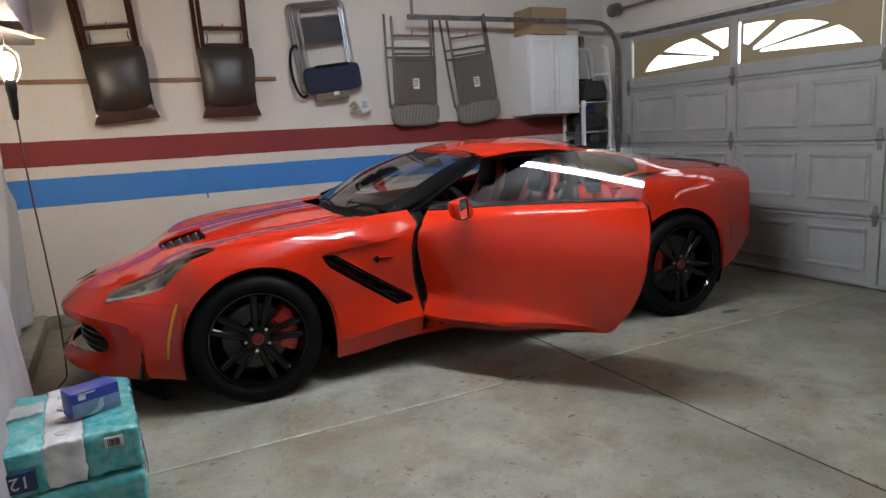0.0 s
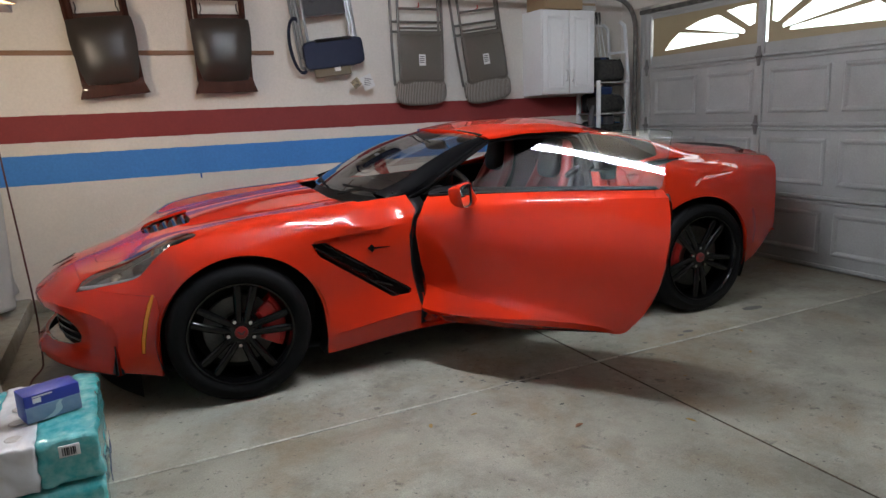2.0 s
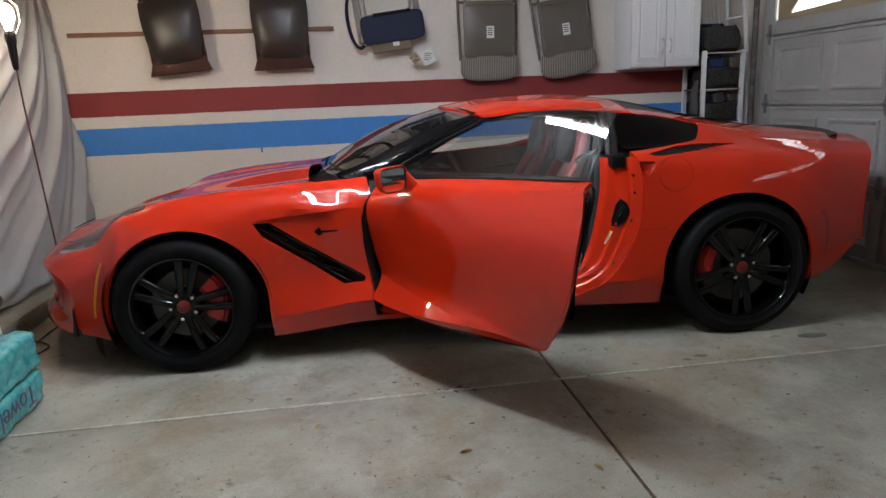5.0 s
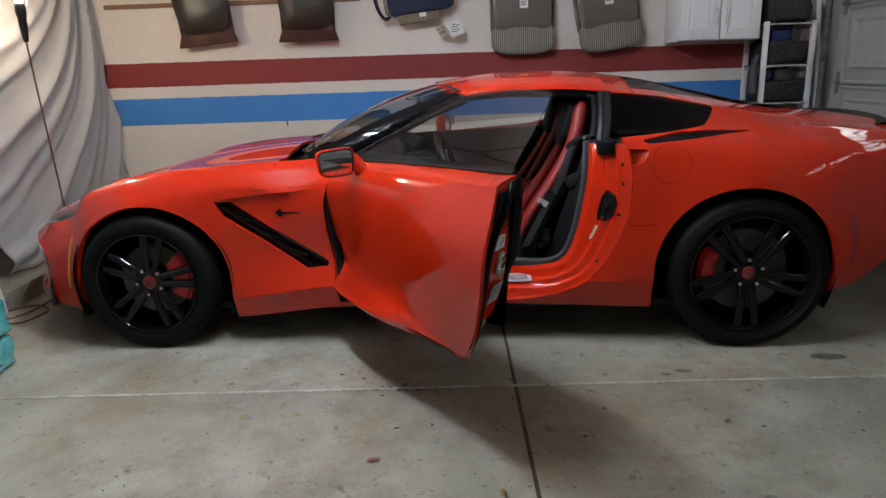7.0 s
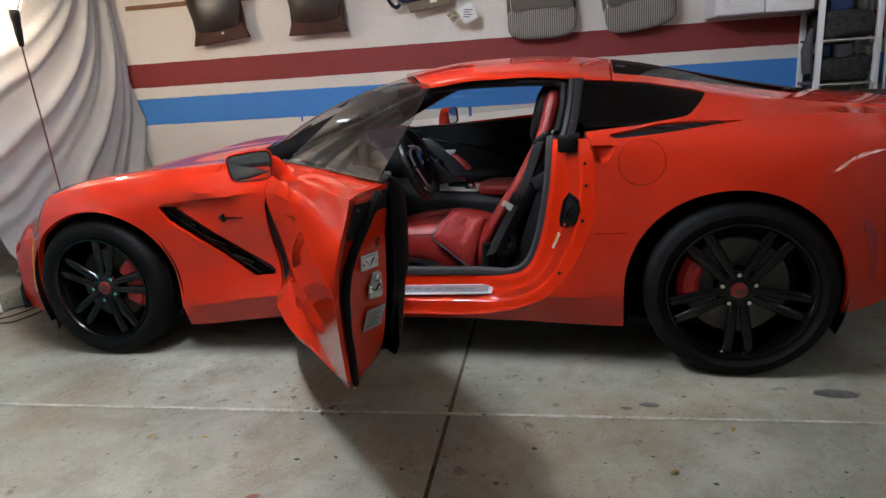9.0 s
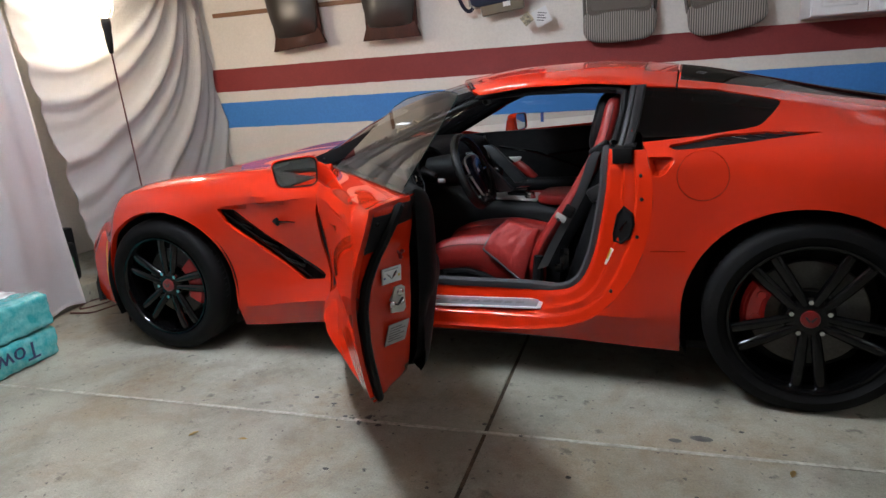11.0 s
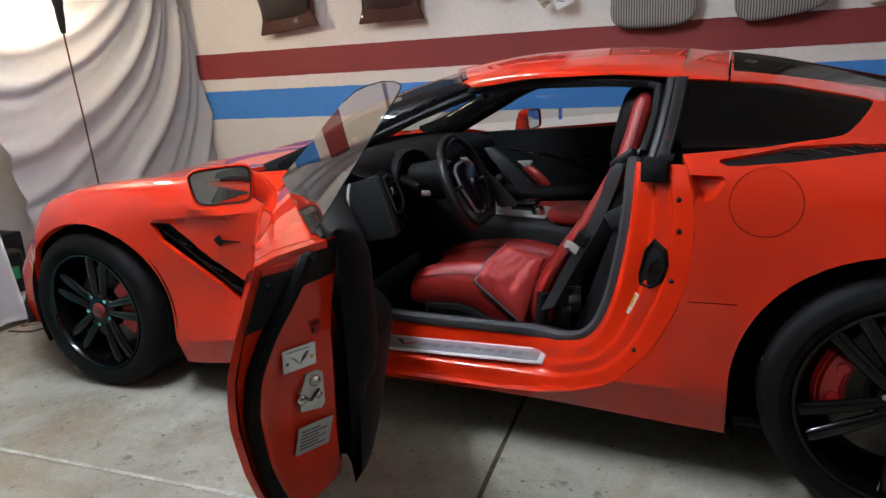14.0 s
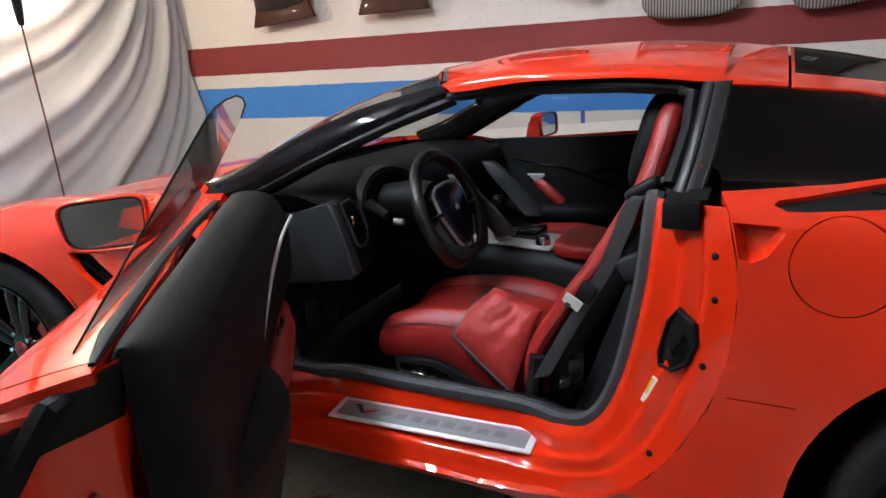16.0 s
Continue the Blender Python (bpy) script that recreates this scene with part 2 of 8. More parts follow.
def grid(bm, rows):
    """Quads over rows of points."""
    vs = [[bm.verts.new(p) for p in row] for row in rows]
    for a, b in zip(vs, vs[1:]):
        for k in range(len(a) - 1):
            quad = (a[k], a[k + 1], b[k + 1], b[k])
            seen = {tuple(round(c, 6) for c in v.co): v for v in quad}
            if len(seen) >= 3:
                bm.faces.new(quad if len(seen) == 4 else list(seen.values()))
    return vs


def inside(x, z, poly):
    hit = False
    for (x1, z1), (x2, z2) in zip(poly, poly[1:] + poly[:1]):
        if (z1 > z) != (z2 > z) and x < (x2 - x1) * (z - z1) / (z2 - z1) + x1:
            hit = not hit
    return hit


def score(bm, poly, keep=None, axis="y"):
    """Cuts the edges of an outline into a mesh."""
    i, j = {"y": (0, 2), "z": (0, 1), "x": (1, 2)}[axis]
    for (x1, z1), (x2, z2) in zip(poly, poly[1:] + poly[:1]):
        lo, hi = (min(x1, x2) - 1e-4, min(z1, z2) - 1e-4), (max(x1, x2) + 1e-4, max(z1, z2) + 1e-4)
        near = []
        for f in bm.faces:
            a, b = [v.co[i] for v in f.verts], [v.co[j] for v in f.verts]
            if max(a) >= lo[0] and min(a) <= hi[0] and max(b) >= lo[1] and min(b) <= hi[1] and (keep is None or keep(f.calc_center_median())):
                near.append(f)
        no = [0.0, 0.0, 0.0]
        no[i], no[j] = z1 - z2, x2 - x1
        co = [0.0, 0.0, 0.0]
        co[i], co[j] = x1, z1
        geom = list({e for f in near for e in f.edges} | {v for f in near for v in f.verts}) + near
        if near and (no[i] or no[j]):
            bmesh.ops.bisect_plane(bm, geom=geom, dist=1e-6, plane_co=co, plane_no=no)


def cut_out(bm, poly, axis="y", keep=None):
    """Cuts the outline poly through bm along an axis, and takes the faces within it out into a mesh of their own."""
    i, j = {"y": (0, 2), "z": (0, 1), "x": (1, 2)}[axis]
    score(bm, poly, keep, axis)
    took = []
    for f in bm.faces:
        c = f.calc_center_median()
        if (keep is None or keep(c)) and inside(c[i], c[j], poly):
            took.append(f)
    out, known = bmnew(), {}
    for f in took:
        vs = []
        for v in f.verts:
            if v not in known:
                known[v] = out.verts.new(v.co)
            vs.append(known[v])
        try:
            out.faces.new(vs)
        except ValueError:
            pass
    bmesh.ops.delete(bm, geom=took, context="FACES")
    return out


def panel(bm, gap=0.0, depth=0.012):
    """Draws the border of a panel in by gap, and folds it inwards by depth, so that it has an edge."""
    bm.normal_update()
    border = [e for e in bm.edges if len(e.link_faces) == 1]
    if gap:
        shift = {}
        for e in border:
            f = e.link_faces[0]
            along = (e.verts[1].co - e.verts[0].co).normalized()
            way = f.normal.cross(along)
            if way.dot(f.calc_center_median() - e.verts[0].co) < 0:
                way.negate()
            for v in e.verts:
                shift[v] = shift.get(v, Vector()) + way
        for v, way in shift.items():
            if way.length > 0.01:
                v.co += way.normalized() * gap
    if depth:
        normals = {v: v.normal.copy() for e in border for v in e.verts}
        made = bmesh.ops.extrude_edge_only(bm, edges=border)["geom"]
        fresh = [v for v in made if isinstance(v, bmesh.types.BMVert)]
        old = {tuple(round(c, 6) for c in v.co): n for v, n in normals.items()}
        for v in fresh:
            v.co -= old.get(tuple(round(c, 6) for c in v.co), Vector((0, -1, 0))) * depth
    return bm

# ---- the car ----
YC = 0.94                      # its centre line; the driver's side faces the open floor
HINGE, SWING = (0.85, 0.15), -52.7
DOOR_M = Matrix.Translation((HINGE[0], HINGE[1], 0)) @ Matrix.Rotation(radians(SWING), 4, "Z") @ Matrix.Translation((-HINGE[0], -HINGE[1], 0))
car = thing("sports_car", (1.35, YC, 0), "glossy torch-red two-seat sports coupe with its driver's door standing open", "car")

# lengthwise lines of the body: place along the car, half width, height
SILL = [(-0.93, 0.80, 0.20), (-0.6, 0.84, 0.17), (-0.35, 0.875, 0.145), (0, 0.88, 0.14), (0.38, 0.862, 0.14), (0.86, 0.845, 0.178), (1.6, 0.84, 0.19),
        (2.3, 0.862, 0.175), (2.7, 0.90, 0.18), (3.06, 0.885, 0.235), (3.3, 0.86, 0.285), (3.56, 0.82, 0.44)]
CREASE = [(-0.93, 0.82, 0.28), (-0.6, 0.865, 0.27), (-0.35, 0.90, 0.28), (0, 0.915, 0.28), (0.4, 0.897, 0.245), (0.86, 0.895, 0.295), (1.6, 0.90, 0.305),
          (2.3, 0.905, 0.31), (2.7, 0.925, 0.32), (3.06, 0.915, 0.34), (3.3, 0.885, 0.39), (3.56, 0.85, 0.50)]
WAIST = [(-0.93, 0.82, 0.38), (-0.6, 0.87, 0.40), (-0.35, 0.91, 0.42), (0, 0.925, 0.44), (0.4, 0.885, 0.42), (0.83, 0.845, 0.42), (1.2, 0.85, 0.43),
         (1.6, 0.868, 0.44), (2.05, 0.882, 0.45), (2.3, 0.90, 0.47), (2.7, 0.935, 0.50), (3.06, 0.928, 0.50), (3.56, 0.86, 0.58)]
FLANK = [(-0.93, 0.79, 0.435), (-0.80, 0.82, 0.485), (-0.6, 0.86, 0.52), (-0.35, 0.905, 0.575), (0, 0.935, 0.64), (0.4, 0.885, 0.64), (0.83, 0.868, 0.64), (1.2, 0.868, 0.67),
         (1.6, 0.872, 0.70), (2.05, 0.875, 0.73), (2.36, 0.882, 0.73), (2.7, 0.932, 0.71), (3.06, 0.922, 0.70), (3.56, 0.845, 0.68)]
SHOULDER = [(-0.93, 0.68, 0.470), (-0.80, 0.725, 0.550), (-0.6, 0.785, 0.595), (-0.35, 0.845, 0.69), (0, 0.87, 0.752), (0.4, 0.868, 0.768), (0.66, 0.862, 0.768), (0.83, 0.856, 0.778), (1.2, 0.842, 0.83),
            (1.6, 0.84, 0.868), (2.05, 0.836, 0.902), (2.36, 0.838, 0.895), (2.7, 0.866, 0.875), (3.06, 0.858, 0.865), (3.56, 0.79, 0.83)]
BELT = [(-0.93, 0.50, 0.480), (-0.80, 0.57, 0.572), (-0.6, 0.66, 0.635), (-0.35, 0.735, 0.742), (0, 0.745, 0.812), (0.2, 0.748, 0.83), (0.4, 0.75, 0.84), (0.83, 0.75, 0.866), (1.2, 0.75, 0.888),
        (1.6, 0.735, 0.914), (2.05, 0.712, 0.941), (2.36, 0.705, 0.946), (2.7, 0.70, 0.948), (3.06, 0.68, 0.94), (3.3, 0.66, 0.925), (3.56, 0.63, 0.90)]
HOOD_EDGE = [(-0.93, 0.25, 0.485), (-0.80, 0.32, 0.575), (-0.6, 0.42, 0.635), (-0.35, 0.46, 0.72), (0, 0.48, 0.785), (0.4, 0.47, 0.825), (0.62, 0.47, 0.845)]
HOOD_MID = [(-0.93, 0.0, 0.487), (-0.80, 0.0, 0.583), (-0.6, 0.0, 0.648), (-0.35, 0.0, 0.735), (0, 0.0, 0.81), (0.4, 0.0, 0.858), (0.62, 0.0, 0.872)]
RAIL = [(2.1, 0.505, 1.128), (2.36, 0.515, 1.085), (2.6, 0.525, 1.04), (2.9, 0.515, 0.985), (3.2, 0.49, 0.955), (3.56, 0.45, 0.925)]
SPINE = [(2.1, 0.0, 1.205), (2.36, 0.0, 1.165), (2.6, 0.0, 1.11), (2.9, 0.0, 1.04), (3.2, 0.0, 0.985), (3.56, 0.0, 0.94)]


def plan_x(u, d):
    """Where a station lies once nose and tail are bent round in plan."""
    d = abs(d)
    if u < -0.25:
        nose, f = -0.92 + 0.603 * d ** 2.07, (u + 0.25) / -0.68
        return -0.25 + (nose + 0.25) * f
    if u > 2.95:
        tail, f = 3.57 - 0.27 * (d / 0.9) ** 4, (u - 2.95) / 0.61
        return 2.95 + (tail - 2.95) * f
    return u


def section(u, upper):
    """The half section at a station, from the sill up: (half width, height)."""
    lines = [SILL, CREASE, WAIST, FLANK, SHOULDER, BELT] + ([HOOD_EDGE, HOOD_MID] if upper == "hood" else [RAIL, SPINE] if upper == "rear" else [])
    pts = [smooth_line(k, u)[0] for k in lines]
    out, steps = [], (3, 5, 6, 6, 6, 8, 10)
    for i in range(len(pts) - 1):
        a, b = pts[i], pts[i + 1]
        before = pts[i - 1] if i and i != 1 else a - (b - a)
        after = pts[i + 2] if i + 2 < len(pts) else (np.array([-b[0] - (a[0] - b[0]) * 0, b[1]]) if upper and i == 6 else b + (b - a))
        if i == 0:
            after = b + (b - a)
        if upper == "rear" and i == 4:
            after = b + (b - a) * 0.6
        if upper == "rear" and i == 5:
            before = a - (b - a) * 0.6
            after = b + np.array([-0.12, 0.05])
        if upper == "rear" and i == 6:
            before = a - np.array([-0.1, 0.07])
            after = np.array([-a[0], a[1]])
        if upper == "hood" and i == 6:
            after = np.array([-a[0], a[1]])
        for k in range(steps[i]):
            t = k / steps[i]
            out.append(0.5 * (2 * a + (b - before) * t + (2 * before - 5 * a + 4 * b - after) * t * t + (3 * a - before - 3 * b + after) * t**3))
    out.append(pts[-1])
    return out


def skin(stations, upper):
    rows = []
    for u in stations:
        rows.append([(plan_x(u, d), YC - d, z) for d, z in section(u, upper)])
    return rows


FRONT = list(np.linspace(-0.93, 0.62, 50))
MIDDLE = list(np.linspace(0.62, 0.835, 7)) + list(np.linspace(0.845, 1.0, 20)) + list(np.linspace(1.03, 2.1, 34))
REAR = list(np.linspace(2.1, 3.56, 48))
half = bmnew()
front_rows = skin(FRONT, "hood")
fascia = []
LEVELS = [(0.19, -0.022), (0.205, -0.030), (0.235, -0.022), (0.26, 0.004), (0.29, 0.018), (0.33, 0.016), (0.37, 0.012), (0.41, 0.006), (0.445, -0.004), (0.47, -0.006), (0.48, -0.003)]
for level, off in LEVELS:
    fascia.append([(x + off * max(0.0, min(1.0, (0.79 - (YC - y)) * 6)), y, min(z, level)) for x, y, z in front_rows[0]])
grid(half, fascia + front_rows)
grid(half, skin(MIDDLE, ""))
rear_rows = skin(REAR, "rear")
back = []
for f in (0.12, 0.3, 0.5, 0.7, 0.88, 1.0):
    back.append([(x - 0.12 * f * f + 0.015 * math.sin(math.pi * f), y, min(z, 0.93 - 0.53 * f)) for x, y, z in rear_rows[-1]])
grid(half, rear_rows + back)
bmesh.ops.remove_doubles(half, verts=half.verts, dist=1e-4)
bmesh.ops.recalc_face_normals(half, faces=half.faces)
probe = min(half.faces, key=lambda f: (f.calc_center_median() - Vector((1.4, 0.07, 0.6))).length)
if probe.normal.y > 0:
    bmesh.ops.reverse_faces(half, faces=half.faces)


def circle(cx, cz, r, lo=0, hi=360, steps=40, rz=None):
    return [(cx + r * math.cos(radians(lo + (hi - lo) * k / steps)), cz + (rz or r) * math.sin(radians(lo + (hi - lo) * k / steps))) for k in range(steps + (hi - lo < 360))]


outer = lambda c: c.y < 0.45  # noqa: E731
low = lambda c: c.y < 0.22  # noqa: E731
WELL_F = [(0.40, 0.05), (-0.352, 0.05), *[(0.022 + 0.372 * math.cos(radians(a)), 0.318 + 0.368 * math.sin(radians(a))) for a in range(180, -1, -6)]]
WELL_R = [(3.066, 0.05), (2.302, 0.05), *[(2.683 + 0.381 * math.cos(radians(a)), 0.34 + 0.378 * math.sin(radians(a))) for a in range(180, -1, -6)]]
cut_out(half, WELL_F, "y", low).free()
cut_out(half, WELL_R, "y", low).free()
BAY = [(0.888, 0.205), (0.872, 0.40), (0.85, 0.55), (0.846, 0.68), (0.868, 0.76), (0.895, 0.80), (0.875, 0.89), (1.2, 0.93), (2.08, 0.962), (2.145, 0.955), (2.178, 0.90),
       (2.198, 0.82), (2.204, 0.73), (2.195, 0.63), (2.168, 0.53), (2.12, 0.43), (2.06, 0.35), (1.98, 0.285), (1.88, 0.242), (1.77, 0.218), (1.66, 0.208)]
bay = cut_out(half, BAY, "y", outer)
DOOR = [(0.888, 0.205), (0.872, 0.40), (0.85, 0.55), (0.846, 0.68), (0.868, 0.76), (0.895, 0.80), (0.875, 0.89), (1.2, 0.93), (2.08, 0.962), (2.125, 0.955), (2.152, 0.90),
        (2.168, 0.82), (2.172, 0.74), (2.162, 0.64), (2.135, 0.54), (2.09, 0.44), (2.032, 0.36), (1.96, 0.296), (1.87, 0.252), (1.77, 0.224), (1.66, 0.212)]
right_bay = mirrored(bay, YC)
door_skin = cut_out(bay, DOOR, "y", outer)
QUARTER = [(2.115, 0.925), (2.13, 1.112), (2.22, 1.105), (2.40, 1.085), (2.585, 1.046), (2.612, 1.039), (2.620, 1.033), (2.614, 1.023), (2.58, 0.990), (2.552, 0.968), (2.535, 0.960), (2.50, 0.954), (2.36, 0.938)]
quarter = cut_out(half, QUARTER, "y", lambda c: 0.15 < c.y < 0.47)
HEADLAMP = [(-0.68, 0.372), (-0.60, 0.29), (-0.50, 0.222), (-0.40, 0.168), (-0.30, 0.132), (-0.22, 0.122), (-0.15, 0.135), (-0.14, 0.155), (-0.20, 0.235), (-0.33, 0.325), (-0.46, 0.395), (-0.57, 0.42), (-0.65, 0.405)]
headlamp = cut_out(half, HEADLAMP, "z", lambda c: c.z > 0.5)
SIDE_VENT = [(0.352, 0.695), (0.425, 0.690), (0.85, 0.401), (0.842, 0.382), (0.745, 0.376), (0.388, 0.630)]
SCALLOP = [(0.335, 0.702), (0.80, 0.742), (0.845, 0.735), (0.842, 0.55), (0.80, 0.44), (0.6, 0.45), (0.40, 0.62)]
# the wing's flat, upward-leaning crown ahead of the windscreen
for v in half.verts:
    dx, dz = v.co.x - 0.656, v.co.z - 0.784
    r = (dx / 0.17) ** 2 + (dz / 0.066) ** 2
    if v.co.y < 0.3 and r < 1:
        v.co.y += min(1.0, 1.7 * (1 - r)) * (0.09 + (0.10 * dx + 0.64 * dz) / 0.76 - v.co.y)
score(half, SCALLOP, outer)
for v in half.verts:
    x, z = v.co.x, v.co.z
    if 0.33 < x < 0.85 and v.co.y < 0.3:
        top_z = 0.702 + 0.086 * (x - 0.335)
        vent_z = 0.690 - 0.674 * (x - 0.425)
        if vent_z - 0.02 < z < top_z - 0.0005:
            share = min(1.0, (x - 0.33) / 0.10) * max(0.0, min(1.0, (0.82 - x) / 0.30))
            v.co.y += 0.020 * share * max(0.0, 1 - (top_z - z) / 0.16)
vent_hole = cut_out(half, SIDE_VENT, "y", outer)
HAUNCH_VENT = [(2.250, 0.912), (2.256, 0.918), (2.30, 0.924), (2.42, 0.939), (2.55, 0.944), (2.73, 0.938), (2.58, 0.926), (2.42, 0.911), (2.30, 0.903), (2.272, 0.903)]
haunch_hole = cut_out(half, HAUNCH_VENT, "y", lambda c: c.y < 0.42)
MARKER = [(-0.345, 0.548), (-0.354, 0.550), (-0.374, 0.51), (-0.400, 0.43), (-0.418, 0.35), (-0.424, 0.285), (-0.412, 0.283), (-0.400, 0.36), (-0.380, 0.44)]
marker = cut_out(half, MARKER, "y", low)
TAIL_MARK = [(3.085, 0.60), (3.102, 0.612), (3.134, 0.55), (3.15, 0.46), (3.15, 0.38), (3.128, 0.38), (3.126, 0.46), (3.112, 0.53)]
tail_mark = cut_out(half, TAIL_MARK, "y", low)
cut_out(half, [(y, z) for y, z in ((0.312, 0.345), (0.33, 0.385), (0.39, 0.425), (0.5, 0.440), (0.95, 0.442), (0.95, 0.275), (0.55, 0.278), (0.40, 0.290), (0.33, 0.312))], "x", lambda c: c.x < -0.55)
HATCH = [(2.275, 0.535), (2.50, 0.555), (2.75, 0.59), (3.00, 0.64), (3.08, 0.70), (3.12, 0.95), (2.275, 0.95)]
hatch = cut_out(half, HATCH, "z", lambda c: c.z > 0.9)
HOOD = [(-0.63, 0.95), (-0.625, 0.75), (-0.60, 0.60), (-0.52, 0.50), (-0.38, 0.42), (-0.1, 0.34), (0.2, 0.30), (0.58, 0.285), (0.585, 0.45), (0.56, 0.60), (0.54, 0.95)]
HOOD_VENT = [(-0.40, 0.95), (-0.385, 0.78), (-0.345, 0.70), (-0.155, 0.66), (-0.15, 0.75), (-0.165, 0.95)]
bonnet = cut_out(half, HOOD, "z", lambda c: c.z > 0.55)
vent_piece = cut_out(bonnet, HOOD_VENT, "z")
COWL = [(0.53, 0.95), (0.55, 0.60), (0.575, 0.45), (0.575, 0.275), (0.63, 0.20), (0.63, 0.95)]
cut_out(half, COWL, "z", lambda c: c.z > 0.7 and c.x < 0.625).free()
cut_out(half, [(2.196, 0.5545), (2.196, 0.5570), (2.312, 0.5610), (2.312, 0.5585)], "y", low).free()
SEAM = [(2.262, 0.2), (2.268, 0.2), (2.268, 0.95), (2.262, 0.95)]
cut_out(half, SEAM, "z", lambda c: c.z > 0.95 and c.y > 0.36).free()

inner = half.copy()
inner.normal_update()
for v in inner.verts:
    v.co -= v.normal * 0.016
bmesh.ops.delete(inner, geom=[f for f in inner.faces if f.calc_center_median().x > 3.12], context="FACES")
bumper_f = cut_out(half, [(-1.1, 0.0), (-0.30, 0.0), (-0.335, 0.54), (-0.62, 0.56), (-0.70, 0.60), (-1.1, 0.60)], "y", lambda c: c.x < -0.3)
bumper_r = cut_out(half, [(3.47, 0.0), (3.47, 0.86), (3.8, 0.86), (3.8, 0.0)], "y", lambda c: c.x > 3.2)

right = {k: mirrored(b, YC) for k, b in dict(shell=half, inner=inner, bf=bumper_f, br=bumper_r, bonnet=bonnet, hatch=hatch, quarter=quarter, lamp=headlamp,
                                              mark=marker, tail=tail_mark, vent=vent_hole, haunch=haunch_hole).items()}
PULL = [(2.185, 0.883), (2.262, 0.880), (2.272, 0.868), (2.245, 0.826), (2.222, 0.815), (2.20, 0.820)]
pull = cut_out(half, PULL, "y", outer)
cut_out(inner, [(2.228 + (x - 2.228) * 1.2, 0.85 + (z - 0.85) * 1.2) for x, z in PULL], "y", outer).free()
fuel = cut_out(half, circle(2.362, 0.818, 0.083, steps=36), "y", outer)


def weld(a, b):
    bm = joined(a, b)
    bmesh.ops.remove_doubles(bm, verts=bm.verts, dist=2e-4)
    return bm


def shift_in(bm, by):
    bm.normal_update()
    for v in bm.verts:
        v.co -= v.normal * by
    return bm


body = weld(half, right["shell"])
part("body_shell", panel(body, 0.0, 0.022), PAINT, car, "glossy torch-red painted body panels", angle=24)
part("inner_shell", weld(inner, right["inner"]), DARK_VOID, car, "dark inner structure behind the panels")
part("front_bumper", panel(weld(bumper_f, right["bf"]), 0.0015, 0.018), PAINT, car, "red painted front bumper", angle=40)
part("rear_bumper", panel(weld(bumper_r, right["br"]), 0.0015, 0.018), PAINT, car, "red painted rear bumper", angle=40)
hood = part("hood", panel(weld(bonnet, right["bonnet"]), 0.002, 0.014), PAINT, car, "red bonnet with a sculpted raised middle", angle=40)
part("hatch_glass", panel(weld(hatch, right["hatch"]), 0.001, 0.006), TINTED, car, "smoked rear hatch glass")
deep = pull.copy()
bmesh.ops.triangulate(deep, faces=deep.faces[:])
bmesh.ops.subdivide_edges(deep, edges=deep.edges[:], cuts=4, use_grid_fill=True)
for v in deep.verts:
    gap = 1.0
    for (xa, za), (xb, zb) in zip(PULL, PULL[1:] + PULL[:1]):
        f = max(0.0, min(1.0, ((v.co.x - xa) * (xb - xa) + (v.co.z - za) * (zb - za)) / ((xb - xa) ** 2 + (zb - za) ** 2)))
        gap = min(gap, math.hypot(v.co.x - xa - f * (xb - xa), v.co.z - za - f * (zb - za)))
    v.co.y += 0.001 + 0.034 * min(1.0, gap / 0.011) * max(0.0, min(1.0, (2.285 - v.co.x) / 0.075))
part("door_pull", deep, PAINT, car, "red recessed door pull")
pull.free()
fuel_door = part("fuel_door", panel(fuel, 0.002, 0.006), PAINT, car, "round red fuel filler door")


for piece, other in ((quarter, right["quarter"]),):
    w = part("quarter_window", panel(shift_in(quarter.copy(), 0.004), 0.002, 0.006), TINTED, car, "smoked quarter window")
    part("quarter_window", panel(other.copy(), 0.002, 0.006), TINTED, car, "smoked quarter window")
    back_q = quarter.copy()
    part("quarter_trim", shift_in(back_q, 0.05), DARK_VOID, w, "black trim behind the glass")

for b, sign in ((headlamp, 1), (right["lamp"], -1)):
    housing = b.copy()
    lamp_part = part("headlamp", panel(b.copy(), 0.0015, 0.01), LAMP_LENS, car, "clear-lensed swept headlamp")
    part("housing", shift_in(housing, 0.045), HEADLIGHT_IN, lamp_part, "dark silver lamp housing")
    for x, y, z in ((-0.42, 0.27, 0.615), (-0.31, 0.215, 0.665), (-0.52, 0.335, 0.575)):
        g = bmnew()
        bmesh.ops.create_uvsphere(g, u_segments=16, v_segments=10, radius=0.03, matrix=pose(x + 0.02, (y if sign > 0 else 2 * YC - y) + 0.02 * sign, z + 0.0))
        part("projector", g, GLOSS_BLACK, lamp_part, "black projector lens")
    g = bmnew()
    tube(g, [(x, (y if sign > 0 else 2 * YC - y), z) for x, y, z in ((-0.655, 0.372, 0.552), (-0.55, 0.305, 0.565), (-0.43, 0.235, 0.592), (-0.33, 0.185, 0.63))], 0.009, 8)
    part("running_light", g, PAPER, lamp_part, "white running-light strip")
for b in (marker, right["mark"]):
    part("side_marker", panel(b, 0.0005, 0.006), AMBER, car, "amber side marker lens")
for b in (tail_mark, right["tail"]):
    part("rear_marker", panel(b, 0.0005, 0.006), RED_LENS, car, "dark red rear marker lens")
